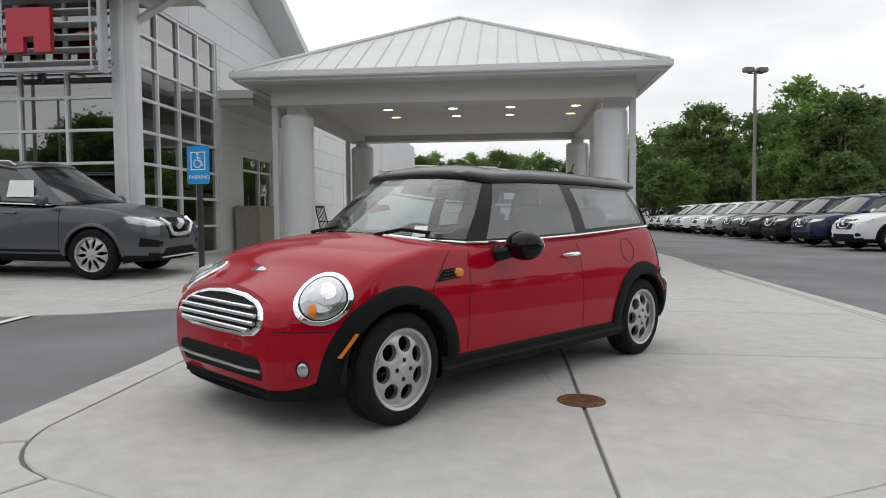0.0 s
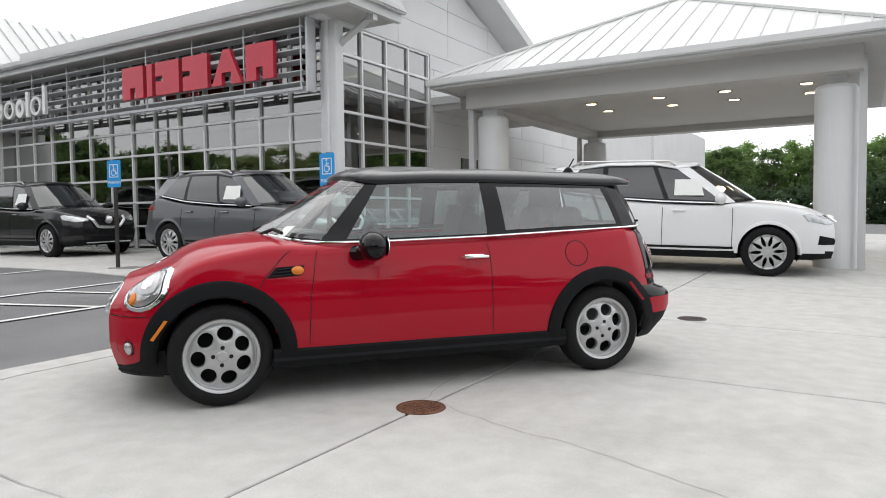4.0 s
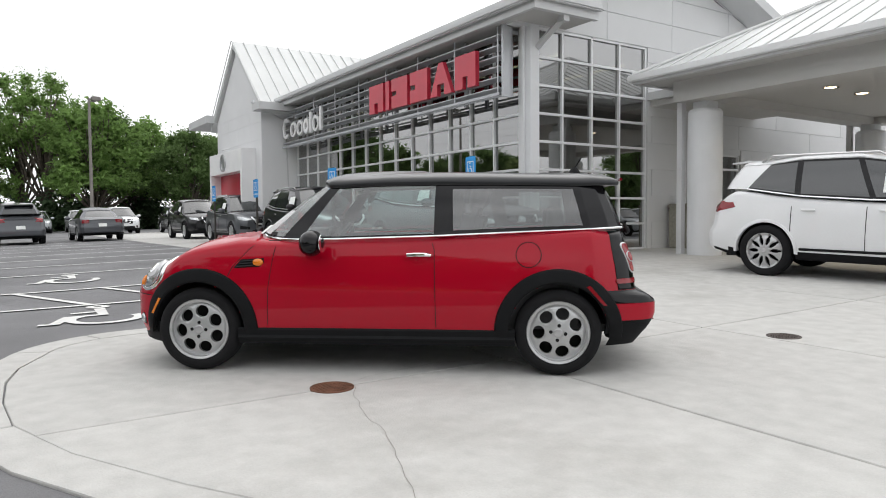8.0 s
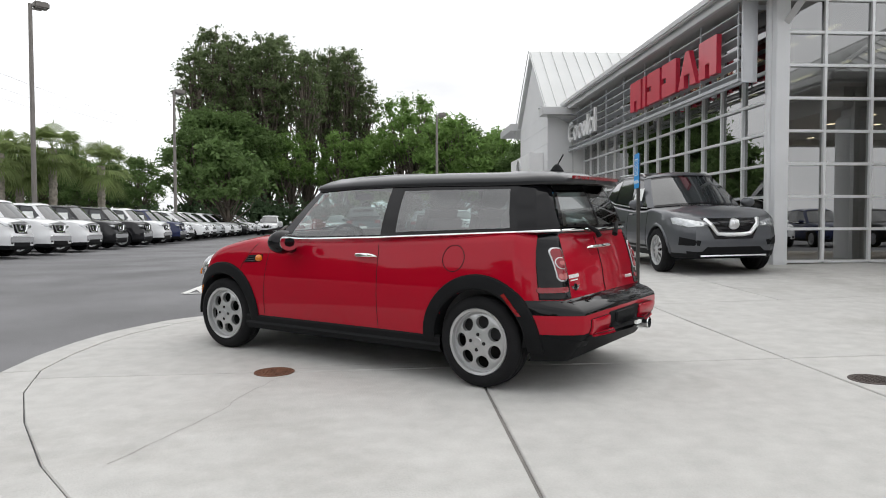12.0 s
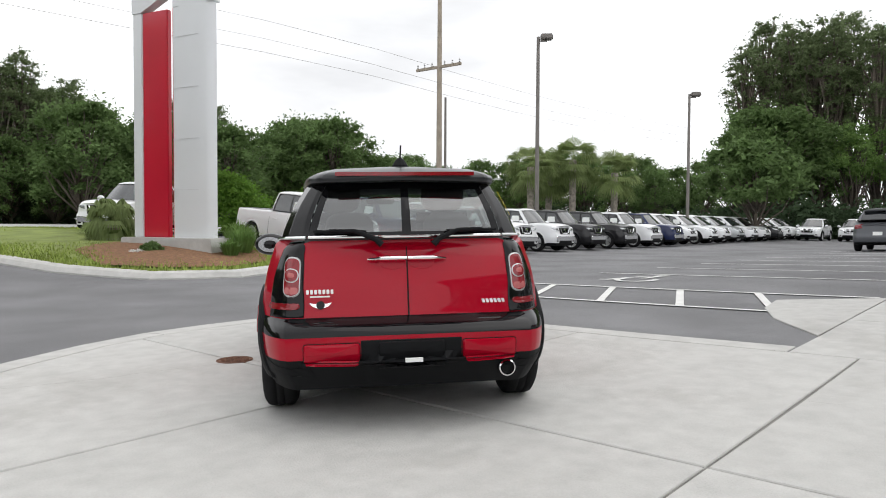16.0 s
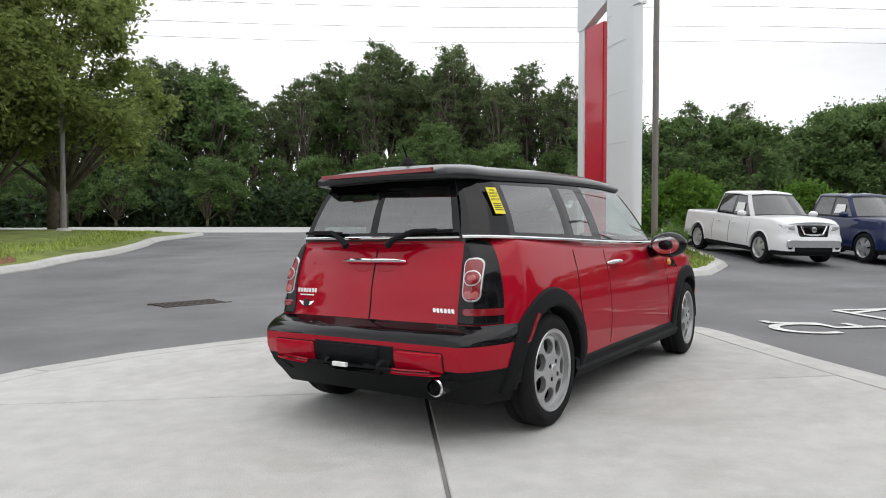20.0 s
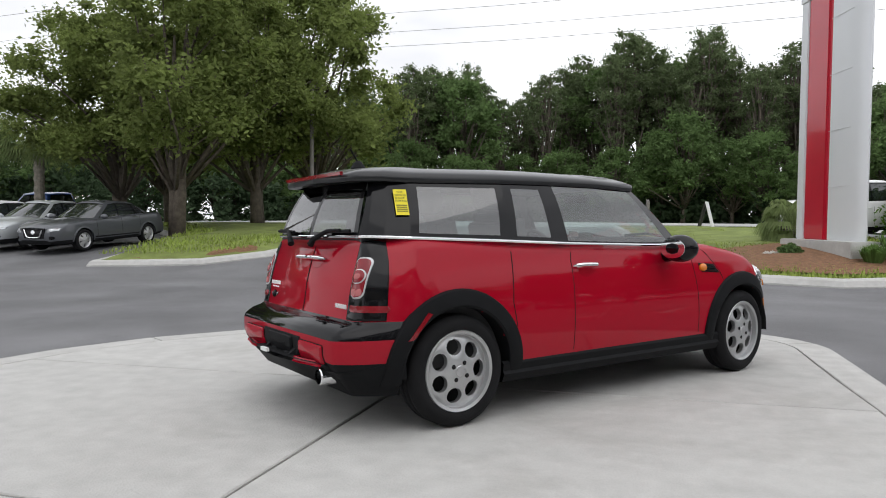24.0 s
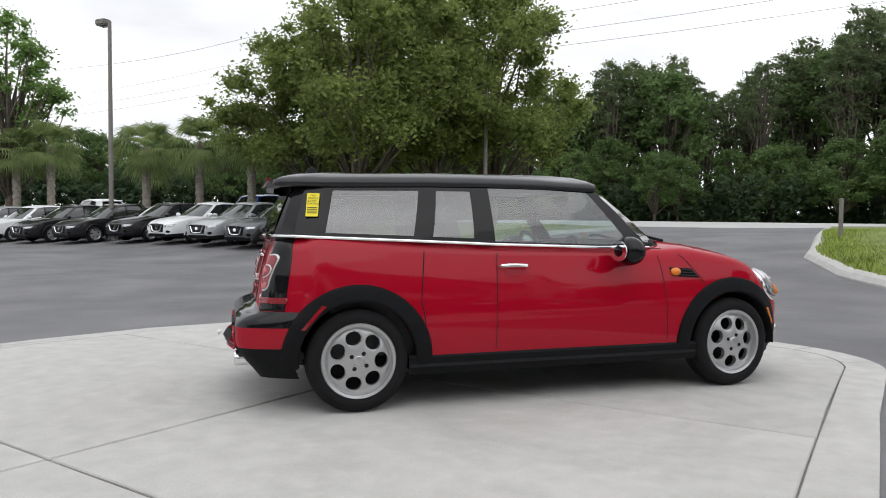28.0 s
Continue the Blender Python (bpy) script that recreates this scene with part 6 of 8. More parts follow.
for k in range(6):
    slab_ = [(-0.416 - k * 0.0222 + (dx - 0.008) + (dz - 0.012) * 0.25, 0.634 + dz) for dx, dz in rrect(0, 0.017, 0, 0.024, 0.006)]
    part("model_letter", patch(tree, "rear", slab_, 0.005, levels=(1.0, 0.85)), M["satin"], estate, "chrome letter shape")
for k in range(7):
    slab_ = [(0.538 - k * 0.0215 + dx - 0.008, 0.706 + dz) for dx, dz in rrect(0, 0.015, 0, 0.024, 0.004)]
    part("letter_shape", patch(tree, "rear", slab_, 0.004, levels=(1.0, 0.85)), M["white_sign"], estate, "small white letter shape")
part("small_print_bar", patch(tree, "rear", dense([(0.42, 0.689), (0.525, 0.689), (0.525, 0.697), (0.42, 0.697)], 0.03), 0.004, levels=(1.0, 0.85)), M["white_sign"], estate, "thin white print line")
wing = [(-0.062, 0.662), (-0.03, 0.655), (0.0, 0.664), (0.03, 0.655), (0.062, 0.662), (0.045, 0.642), (0.02, 0.632), (-0.02, 0.632), (-0.045, 0.642)]
part("rear_badge", patch(tree, "rear", dense([(0.47 + p[0], p[1]) for p in wing], 0.02), 0.005), M["chrome"], estate, "winged chrome badge")
part("rear_badge_disc", patch(tree, "rear", ell(0.47, 0.648, 0.023, 0.023, 20), 0.008), M["gloss_black"], estate)
# sticker on the quarter window
stx = thing("notice_sticker", estate.matrix_basis.copy(), "yellow paper notice with dark print on the window", "sticker")
stp = B(-0.036, 0.036, -0.001, 0.001, -0.078, 0.078)
ax_ = Vector((0.063, -0.017, 0)).normalized()
up_ = Vector((0.018, 0.072, 0.14)).normalized()
up_ = (up_ - ax_ * up_.dot(ax_)).normalized()
nn_ = up_.cross(ax_)
gm2 = Matrix.Translation(Vector((-1.508, -0.592, 1.183)) - nn_ * 0.016) @ Matrix((ax_, nn_, up_)).transposed().to_4x4()
part("paper", stp, M["yellow"], stx, m=gm2)
for k, s in enumerate(("THIS", "VEHICLE", "IS NOT", "FOR SALE")):
    text_part(stx, "lettering", s, 0.0165, gm2 @ Matrix.Translation((-0.031 + (0.012 if k == 0 else 0), -0.002, 0.055 - k * 0.018)) @ pose(0, 0, 0, 90, 0, 0), M["ink"], 0.0003)
for k in range(4):
    part("print_bar", B(-0.029, 0.029, -0.0022, -0.0016, -0.022 - k * 0.012, -0.017 - k * 0.012), M["ink"], stx, m=gm2)

# wheels
mw = wheel_proto(TR, 0.185, 0.2115, 7, 0.0405, 0.046, 0.131)
bolt = mesh_of(L([(0.0125, 0.084), (0.0125, 0.0925), (0.006, 0.093)], 10, "y", caps=True), M["gloss_black"], "wheel_bolt")
for wx, s in ((WB, 1), (-WB, 1), (WB, -1), (-WB, -1)):
    spin = random.uniform(0, 50)
    wm = pose(wx, s * 0.715, WZ, 0, 0, 0 if s > 0 else 180) @ pose(0, 0, 0, 0, spin, 0)
    if wx > 0:
        wm = pose(wx, s * 0.715, WZ, 0, 0, 3) @ pose(0, 0, 0, 0, 0, 0 if s > 0 else 180) @ pose(0, 0, 0, 0, spin, 0)
    w = add_wheel(estate, "wheel", mw, wm)
    for k in range(4):
        o = new("wheel_bolt", bolt)
        a = radians(45 + 90 * k)
        o.parent, o.matrix_basis = w, Matrix.Translation((0.05 * math.sin(a), 0, 0.05 * math.cos(a)))

# cabin
part("cabin_tub", box(bmesh.new(), -1.62, 0.8, -0.68, 0.68, 0.3, 0.34), M["cabin"], estate)
for s in (1, -1):
    part("door_card", B(-1.42, 0.78, s * 0.672 - 0.02, s * 0.672 + 0.02, 0.34, 0.93), M["cabin"], estate)
    bm = B(-0.62, -0.12, s * 0.36 - 0.25, s * 0.36 + 0.25, 0.34, 0.62, bev=0.06)
    st = part("seat", bm, M["seat_light"], estate, "grey cloth seat")
    part("backrest", B(-0.08, 0.08, -0.24, 0.24, 0, 0.62, bev=0.06), M["seat_light"], st, m=pose(-0.55, s * 0.36, 0.55, 0, -14, 0))
    for nm, par, mm in (("headrest", st, pose(-0.55, s * 0.36, 0.55, 0, -14, 0) @ pose(0, 0, 0.74)), ("rear_headrest", estate, pose(-1.28, s * 0.3, 1.03))):
        hb = bmesh.new()
        bmesh.ops.create_uvsphere(hb, u_segments=20, v_segments=12, radius=1)
        for v in hb.verts:
            v.co = Vector([math.copysign(abs(c) ** 0.7, c) * k for c, k in zip(v.co, (0.065, 0.15, 0.12))])
        part(nm, hb, M["cabin"], par, smooth=True, m=mm)
part("headliner", B(-1.56, 0.3, -0.5, 0.5, 1.318, 1.332, bev=0.005), M["headlining"], estate, "grey cloth headlining")
part("rear_bench", box(B(-1.35, -0.85, -0.6, 0.6, 0.34, 0.6, bev=0.05), -1.4, -1.26, -0.6, 0.6, 0.6, 0.94, bev=0.04), M["seat_light"], estate)
part("dashboard", B(0.5, 0.86, -0.66, 0.66, 0.6, 0.985, bev=0.07), M["cabin"], estate, "dark grey dashboard")
part("dial", L([(0.13, 0.47), (0.13, 0.5), (0.1, 0.46)], 24, "x", (0, 0, 0.88)), M["trim"], estate)
bm = bmesh.new()
pts = [(0, 0.18 * math.cos(a / 24 * 2 * math.pi), 0.18 * math.sin(a / 24 * 2 * math.pi)) for a in range(25)]
tube(bm, pts, 0.016, 6)
part("steering_wheel", bm, M["cabin"], estate, m=pose(0.32, 0.36, 0.87, 0, -22, 0))
part("rear_view_mirror", B(0.36, 0.39, -0.12, 0.12, 1.24, 1.3, bev=0.015), M["trim"], estate)
part("shelf_closing", B(-1.72, -1.62, -0.55, 0.55, 0.5, 1.0), M["cabin"], estate)
part("inspection_label", B(0, 0.002, -0.04, 0.04, -0.05, 0.05), M["paper"], estate, m=pose(0.86, 0.5, 1.0, 0, -52, 30))

# ---- parked vehicles ----
KINDS = {
    "suv": dict(x0=-2.3, x1=2.32, hw=0.91, wb=1.36, tr=0.36,
                top=[(-2.3, 1.0), (-2.1, 1.13), (-1.8, 1.19), (-1.2, 1.12), (-0.4, 1.06), (0.6, 1.02), (0.95, 1.05), (1.4, 1.03), (1.9, 0.96), (2.15, 0.88), (2.32, 0.77)],
                lo=[(1.22, 0, 1.1), (1.14, 0.45, 1.09), (0.92, 0.76, 1.06), (0.76, 0.82, 1.05), (0.0, 0.84, 1.07), (-0.07, 0.84, 1.07), (-0.92, 0.83, 1.12), (-1.0, 0.83, 1.13), (-1.66, 0.78, 1.22), (-1.98, 0.7, 1.22), (-2.05, 0.6, 1.22), (-2.08, 0, 1.22)],
                hi=[(0.38, 0, 1.63), (0.35, 0.35, 1.62), (0.24, 0.56, 1.595), (0.06, 0.62, 1.575), (-0.22, 0.645, 1.625), (-0.29, 0.645, 1.63), (-0.95, 0.635, 1.625), (-1.03, 0.63, 1.62), (-1.4, 0.6, 1.57), (-1.8, 0.54, 1.56), (-1.85, 0.48, 1.555), (-1.87, 0, 1.575)]),
    "sedan": dict(x0=-2.4, x1=2.45, hw=0.92, wb=1.39, tr=0.335,
                  top=[(-2.4, 0.92), (-2.1, 1.02), (-1.6, 1.03), (0.8, 0.96), (1.1, 0.96), (1.6, 0.92), (2.1, 0.86), (2.3, 0.8), (2.45, 0.72)],
                  lo=[(1.2, 0, 0.97), (1.12, 0.45, 0.96), (0.9, 0.76, 0.94), (0.74, 0.81, 0.94), (-0.1, 0.83, 0.95), (-0.16, 0.83, 0.95), (-0.9, 0.82, 0.97), (-1.0, 0.82, 0.97), (-1.4, 0.78, 1.0), (-1.62, 0.7, 1.01), (-1.75, 0.6, 1.01), (-1.85, 0, 1.02)],
                  hi=[(0.3, 0, 1.42), (0.27, 0.35, 1.41), (0.16, 0.53, 1.38), (0.04, 0.57, 1.37), (-0.2, 0.59, 1.4), (-0.26, 0.59, 1.4), (-0.85, 0.58, 1.37), (-0.92, 0.58, 1.36), (-1.12, 0.55, 1.32), (-1.2, 0.5, 1.31), (-1.24, 0.45, 1.31), (-1.28, 0, 1.33)]),
    "pickup": dict(x0=-2.65, x1=2.6, hw=0.92, wb=1.6, tr=0.38,
                   top=[(-2.65, 1.16), (-0.75, 1.16), (0.9, 1.14), (1.2, 1.15), (1.7, 1.15), (2.2, 1.12), (2.45, 1.08), (2.6, 1.03)],
                   lo=[(1.3, 0, 1.18), (1.24, 0.45, 1.17), (1.1, 0.74, 1.15), (0.98, 0.8, 1.14), (0.2, 0.82, 1.15), (0.12, 0.82, 1.15), (-0.6, 0.82, 1.16), (-0.68, 0.82, 1.16), (-0.76, 0.8, 1.16), (-0.8, 0.74, 1.16), (-0.82, 0.66, 1.16), (-0.83, 0, 1.16)],
                   hi=[(0.72, 0, 1.73), (0.7, 0.35, 1.72), (0.62, 0.58, 1.7), (0.52, 0.63, 1.68), (0.16, 0.65, 1.71), (0.1, 0.65, 1.71), (-0.5, 0.65, 1.71), (-0.58, 0.65, 1.71), (-0.66, 0.63, 1.7), (-0.7, 0.58, 1.69), (-0.72, 0.5, 1.69), (-0.73, 0, 1.71)]),
}
LABS = [("windscreen", 1), ("windscreen", 1), ("pillar", 0), ("front_window", 1), ("door_pillar", 0), ("rear_door_window", 1), ("door_pillar", 0), ("quarter_window", 1), ("pillar", 0), ("pillar", 0), ("rear_window", 1)]
LABS_P = LABS[:7] + [("pillar", 0), ("pillar", 0), ("pillar", 0), ("rear_window", 1)]
proto_wheels = {}


def vehicle(kind, colour, label, step=0.09, glass="far_glass", rails=False):
    """One parked vehicle with its parts, at the origin."""
    K = KINDS[kind]
    x0, x1, hw, wb, tr = K["x0"], K["x1"], K["hw"], K["wb"], K["tr"]
    S = dict(x0=x0, x1=x1, hw=hw, round=0.07, plan=ip([(x0, 0.8), (x0 + 0.12, 0.93), (x0 + 0.5, 0.99), (0, 1.0), (x1 - 0.8, 0.985), (x1 - 0.4, 0.93), (x1 - 0.15, 0.84), (x1, 0.66)] if kind != "pickup" else [(x0, 0.9), (x0 + 0.1, 0.97), (x0 + 0.5, 0.99), (0, 1.0), (x1 - 0.6, 0.985), (x1 - 0.25, 0.95), (x1 - 0.08, 0.88), (x1, 0.78)]),
             bulge=ip([(0.2, 0.9), (0.32, 0.965), (0.55, 1.0), (0.75, 0.985), (0.9, 0.965), (1.05, 0.93), (1.2, 0.9)]),
             top=ip(K["top"]), zb=ip([(x0, 0.34), (x0 + 0.6, 0.24), (x1 - 0.6, 0.24), (x1, 0.26)]), crown=ip([(x0, 0.01), (0.8, 0.01), (1.2, 0.05), (x1, 0.05)]),
             zrows=[0, 0.06, 0.13, 0.21, 0.3, 0.4, 0.5, 0.6, 0.7, 0.8, 0.88, 0.95, 1.0], nose_from=x1 - 0.8, tail_from=x0 + 0.6,
             nose=ip([(0.2, 0.08), (0.35, 0.02), (0.5, 0.0), (0.65, 0.01), (0.8, 0.05), (1.0, 0.12)]) if kind != "pickup" else ip([(0.2, 0.1), (0.38, 0.01), (0.68, 0.0), (0.72, 0.06), (0.95, 0.09), (1.05, 0.14)]),
             tail=ip([(0.3, 0.06), (0.42, 0.0), (0.6, 0.0), (0.68, 0.05), (0.95, 0.1), (1.1, 0.14)]) if kind != "pickup" else ip([(0.3, 0.05), (0.5, 0.0), (0.62, 0.04), (1.2, 0.05)]),
             sweep=0.18, sweep_r=0.08)
    wz = tr - 0.005
    ra = tr + 0.055

    def key(c, xst, j):
        for wx in (wb, -wb):
            if abs(c.y) > hw * 0.5 and math.hypot(c.x - wx, c.z - wz) < ra * 0.985:
                return None
        if kind == "pickup" and c.x < -0.9 and abs(c.y) < hw * 0.8 and c.z > 1.0 and c.x > x0 + 0.12:
            return None
        if c.z < 0.36:
            return "lower_trim"
        return "body"
    rows_, sx = body_shell(S, step)
    tr_ = full_tree(rows_)
    sx = list(sx)
    car = thing({"suv": "suv_car", "sedan": "sedan_car", "pickup": "pickup_truck"}[kind], Matrix(), label, {"suv": "suv", "sedan": "car", "pickup": "pickup truck"}[kind])
    for k, bm in shell_faces(rows_, key, sx, [(wb, wz, ra, hw * 0.5), (-wb, wz, ra, hw * 0.5)]).items():
        sharp(part(k, bm, colour if k == "body" else M["trim"], car), 40)
    lo, hi = K["lo"], K["hi"]
    for k, bm in greenhouse(lo, hi, {"suv": LABS, "sedan": LABS, "pickup": LABS_P}[kind], rows=(0, 0.06, 0.35, 0.65, 0.92, 1.0), sub=2):
        sharp(part("window_frame" if k == "frame" else k, bm, M["gloss_black"] if k in ("frame", "door_pillar") else colour if k == "pillar" else M[glass], car), 30)
    sharp(part("roof", roof_cap(hi, [(1.0, -0.03, 0.0), (1.0, 0.0, 0.012), (0.98, 0.03, 0.0), (0.88, 0.055, 0.0), (0.6, 0.075, 0.0), (0.2, 0.085, 0.0)], (hi[0][0] + hi[-1][0]) / 2), colour, car), 50)
    if rails:
        for s in (1, -1):
            part("roof_rail", tube(bmesh.new(), [(0.05, s * 0.6, 1.62), (-0.05, s * 0.6, 1.68), (-1.4, s * 0.58, 1.68), (-1.55, s * 0.56, 1.6)], 0.018, 6), M["steel"], car, "silver roof rail")
    if kind == "suv":
        sp = bmesh.new()
        prism(sp, [(-2.02, 1.585), (-1.78, 1.6), (-1.78, 1.63), (-2.02, 1.6)], -0.5, 0.5, Matrix(((1, 0, 0, 0), (0, 0, 1, 0), (0, 1, 0, 0), (0, 0, 0, 1))))
        bmesh.ops.recalc_face_normals(sp, faces=sp.faces)
        part("roof_spoiler", sp, colour, car)
    if kind == "pickup":
        part("bed_floor", B(x0 + 0.14, -0.88, -0.72, 0.72, 0.7, 0.74), M["trim"], car)
        for s in (1, -1):
            part("bed_side", B(x0 + 0.14, -0.88, s * 0.735 - 0.02, s * 0.735 + 0.02, 0.7, 1.14), colour, car)
        part("front_bumper", patch(tr_, "front", dense(rrect(-0.72, 0.72, 0.46, 0.64, 0.05), 0.12), 0.03, 0.02), M["chrome"], car, "chrome bumper")
    gz0 = {"suv": (0.62, 0.9), "sedan": (0.44, 0.74), "pickup": (0.72, 1.0)}[kind]
    if rails:
        part("grille", patch(tr_, "front", dense([(-0.3, 0.56), (0.3, 0.56), (0.46, 0.88), (-0.46, 0.88)], 0.06), 0.01), M["gloss_black"], car, "dark mesh grille")
        pts = [on_skin(tr_, "front", y, z, 0.0) + Vector((0.02, 0, 0)) for y, z in ((-0.42, 0.87), (-0.36, 0.78), (-0.26, 0.645), (-0.13, 0.63), (0, 0.628), (0.13, 0.63), (0.26, 0.645), (0.36, 0.78), (0.42, 0.87))]
        part("grille_bright_bar", tube(bmesh.new(), pts, 0.032, 8), M["satin"], car, "bright U-shaped grille bar")
        part("round_badge", patch(tr_, "front", ell(0, 0.78, 0.085, 0.08, 20), 0.03, dome=0.01), M["satin"], car)
        part("lower_grille", patch(tr_, "front", dense([(-0.56, 0.31), (0.56, 0.31), (0.42, 0.44), (-0.42, 0.44)], 0.08), 0.006), M["trim"], car)
        part("lower_bright_lip", seam(tr_, "front", [(-0.52, 0.305), (0.52, 0.305)], 0.016, off=0.012), M["satin"], car, "bright lower lip")
    else:
        part("grille", patch(tr_, "front", dense([(-0.36, gz0[0]), (0.36, gz0[0]), (0.44, gz0[1]), (-0.44, gz0[1])], 0.1), 0.012), M["gloss_black"], car, "dark grille")
        zc = (gz0[0] + gz0[1]) / 2
        pts = [on_skin(tr_, "front", y, z, 0.03) for y, z in ((-0.34, gz0[1] - 0.02), (-0.24, gz0[0] + 0.06), (-0.12, gz0[0] + 0.03), (0, gz0[0] + 0.03), (0.12, gz0[0] + 0.03), (0.24, gz0[0] + 0.06), (0.34, gz0[1] - 0.02))]
        pts = [p for p in pts if p]
        part("grille_bright_bar", tube(bmesh.new(), pts, 0.022 if kind == "sedan" else 0.026, 6), M["chrome"], car, "bright V-shaped grille bar")
        part("round_badge", patch(tr_, "front", ell(0, zc + 0.03, 0.075, 0.07, 14), 0.04), M["chrome"], car)
        part("lower_grille", patch(tr_, "front", dense(rrect(-0.5, 0.5, 0.33, 0.33 + 0.5 * (gz0[0] - 0.33), 0.04), 0.12), 0.006), M["trim"], car)
    for s in (1, -1):
        if rails:
            lv = aim(x1 - 0.3, s * 0.62, s * 38)
            part("headlamp", patch(tr_, lv, dense([(s * q, z) for q, z in ((0.29, 0.765), (0.26, 0.815), (0.0, 0.86), (-0.22, 0.9), (-0.3, 0.89), (-0.25, 0.8), (0.02, 0.745))], 0.05), 0.012, dome=0.004), M["lens"], car, "clear swept headlamp")
            part("fog_recess", patch(tr_, lv, dense([(s * q, z) for q, z in ((0.2, 0.46), (0.22, 0.54), (-0.12, 0.6), (-0.14, 0.47))], 0.06), 0.004), M["trim"], car)
            part("side_tail_lamp", patch(tr_, "left" if s > 0 else "right", dense([(x0 + 0.14, 0.88), (x0 + 0.5, 0.96), (x0 + 0.46, 1.03), (x0 + 0.2, 1.03)], 0.08), 0.01), M["tail_red"], car, "red tail lamp")
        else:
            part("headlamp", patch(tr_, "front", dense([(s * 0.48, gz0[1] - 0.13), (s * 0.76, gz0[1] - 0.08), (s * 0.8, gz0[1] + 0.0), (s * 0.5, gz0[1] - 0.02)], 0.1), 0.012), M["lens"], car, "clear headlamp")
            part("fog_lamp", patch(tr_, "front", ell(s * 0.62, 0.46, 0.07, 0.05, 12), 0.008), M["gloss_black"], car)
        tz = {"suv": (0.9, 1.05), "sedan": (0.78, 0.92), "pickup": (0.8, 1.1)}[kind]
        part("tail_lamp", patch(tr_, "rear", dense([(s * 0.52, tz[0]), (s * 0.78, tz[0] - 0.02), (s * 0.8, tz[1]), (s * 0.5, tz[1])], 0.08), 0.012), M["tail_red"], car, "red tail lamp")
        side = "left" if s > 0 else "right"
        for wx in (wb, -wb):
            part("wheel_well", well(wx, wz, ra, side, hw * 0.5, hw * 0.96), M["well"], car)
            dark = kind == "suv" and not rails
            sharp(part("arch_trim", arch_flare(tr_, side, wx, wz, ra - 0.016, ra + (0.055 if dark else 0.03), -4, 184, 0.012, 24), M["trim"] if dark else colour, car), 40)
        for xs_ in ((lo[3][0] + 0.12, lo[5][0] - 0.03, lo[7][0] - 0.02) if kind != "pickup" else (lo[3][0] + 0.1, lo[5][0], lo[8][0])):
            part("door_seam", seam(tr_, side, [(xs_, 0.98), (xs_, 0.4)], 0.005), M["well"], car)
        for xs_ in (lo[5][0] + 0.12, lo[7][0] + 0.12):
            part("door_handle", seam(tr_, side, [(xs_, 0.93), (xs_ + 0.18, 0.93)], 0.016, off=0.02), colour, car)
        bm = bmesh.new()
        bmesh.ops.create_uvsphere(bm, u_segments=12, v_segments=8, radius=1, matrix=pose(lo[3][0] - 0.05, s * (hw + 0.1), lo[3][2] + 0.07) @ Matrix.Diagonal((0.08, 0.13, 0.085, 1)))
        part("door_mirror", bm, colour, car, smooth=True)
        if kind != "pickup":
            part("window_strip", tube(bmesh.new(), [(p[0], s * (p[1] + 0.012), p[2]) for p in lo[3:9]], 0.011, 5), M["satin"], car, "bright window strip")
            part("sill_trim", seam(tr_, side, [(wb - ra - 0.05, 0.4), (-wb + ra + 0.05, 0.4)], 0.02, off=0.0), M["trim"], car)
    part("rear_plate", patch(tr_, "rear", dense([(-0.16, 0.62), (0.16, 0.62), (0.16, 0.76), (-0.16, 0.76)], 0.1), 0.01), M["paper"], car)
    wk = (kind, rails)
    if wk not in proto_wheels:
        proto_wheels[wk] = wheel_proto(tr, 0.22, tr * 0.68, 10 if rails else 5, tr * 0.2, tr * (0.072 if rails else 0.15), tr * 0.42, 14 if rails else 9, 18 if rails else 8, 44 if rails else 22)
    for wx in (wb, -wb):
        for s in (1, -1):
            add_wheel(car, "wheel", proto_wheels[wk], pose(wx, s * (hw - 0.12), wz, 0, 0, 0 if s > 0 else 180) @ pose(0, 0, 0, 0, random.uniform(0, 60), 0))
    part("underbody", B(x0 + 0.3, x1 - 0.35, -hw * 0.75, hw * 0.75, 0.24, 0.5), M["well"], car)
    bm = bmesh.new()
    quad = []
    for dx, dz in ((0.06, 0.09), (0.48, 0.09), (0.42, 0.33), (0.06, 0.33)):
        f = dz / (hi[4][2] - lo[4][2])
        quad.append((lo[4][0] + dx, -(lo[4][1] + (hi[4][1] - lo[4][1]) * f) - 0.02, lo[4][2] + dz))
    r0, r1 = ring(bm, quad), ring(bm, [(p[0], p[1] - 0.002, p[2]) for p in quad])
    bridge(bm, r0, r1), bm.faces.new(r0), bm.faces.new(r1[::-1])
    bmesh.ops.recalc_face_normals(bm, faces=bm.faces)
    part("price_sheet", bm, M["paper"], car, "white price sheet in the window")
    return car


P_ = {"white": paint("white_paint", (0.74, 0.75, 0.76)), "black": paint("black_paint", (0.012, 0.012, 0.014)), "grey": paint("gunmetal_paint", (0.095, 0.1, 0.11), 0.4), "navy": paint("navy_paint", (0.012, 0.02, 0.07)), "silver": paint("silver_paint", (0.42, 0.44, 0.45), 0.5), "red": paint("dark_red_paint", (0.2, 0.01, 0.015)), "blue": paint("blue_paint", (0.02, 0.07, 0.25), 0.3)}
CN = {"white": "white", "black": "black", "grey": "dark grey", "navy": "navy blue", "silver": "silver", "red": "dark red", "blue": "blue"}
made_cars = {}


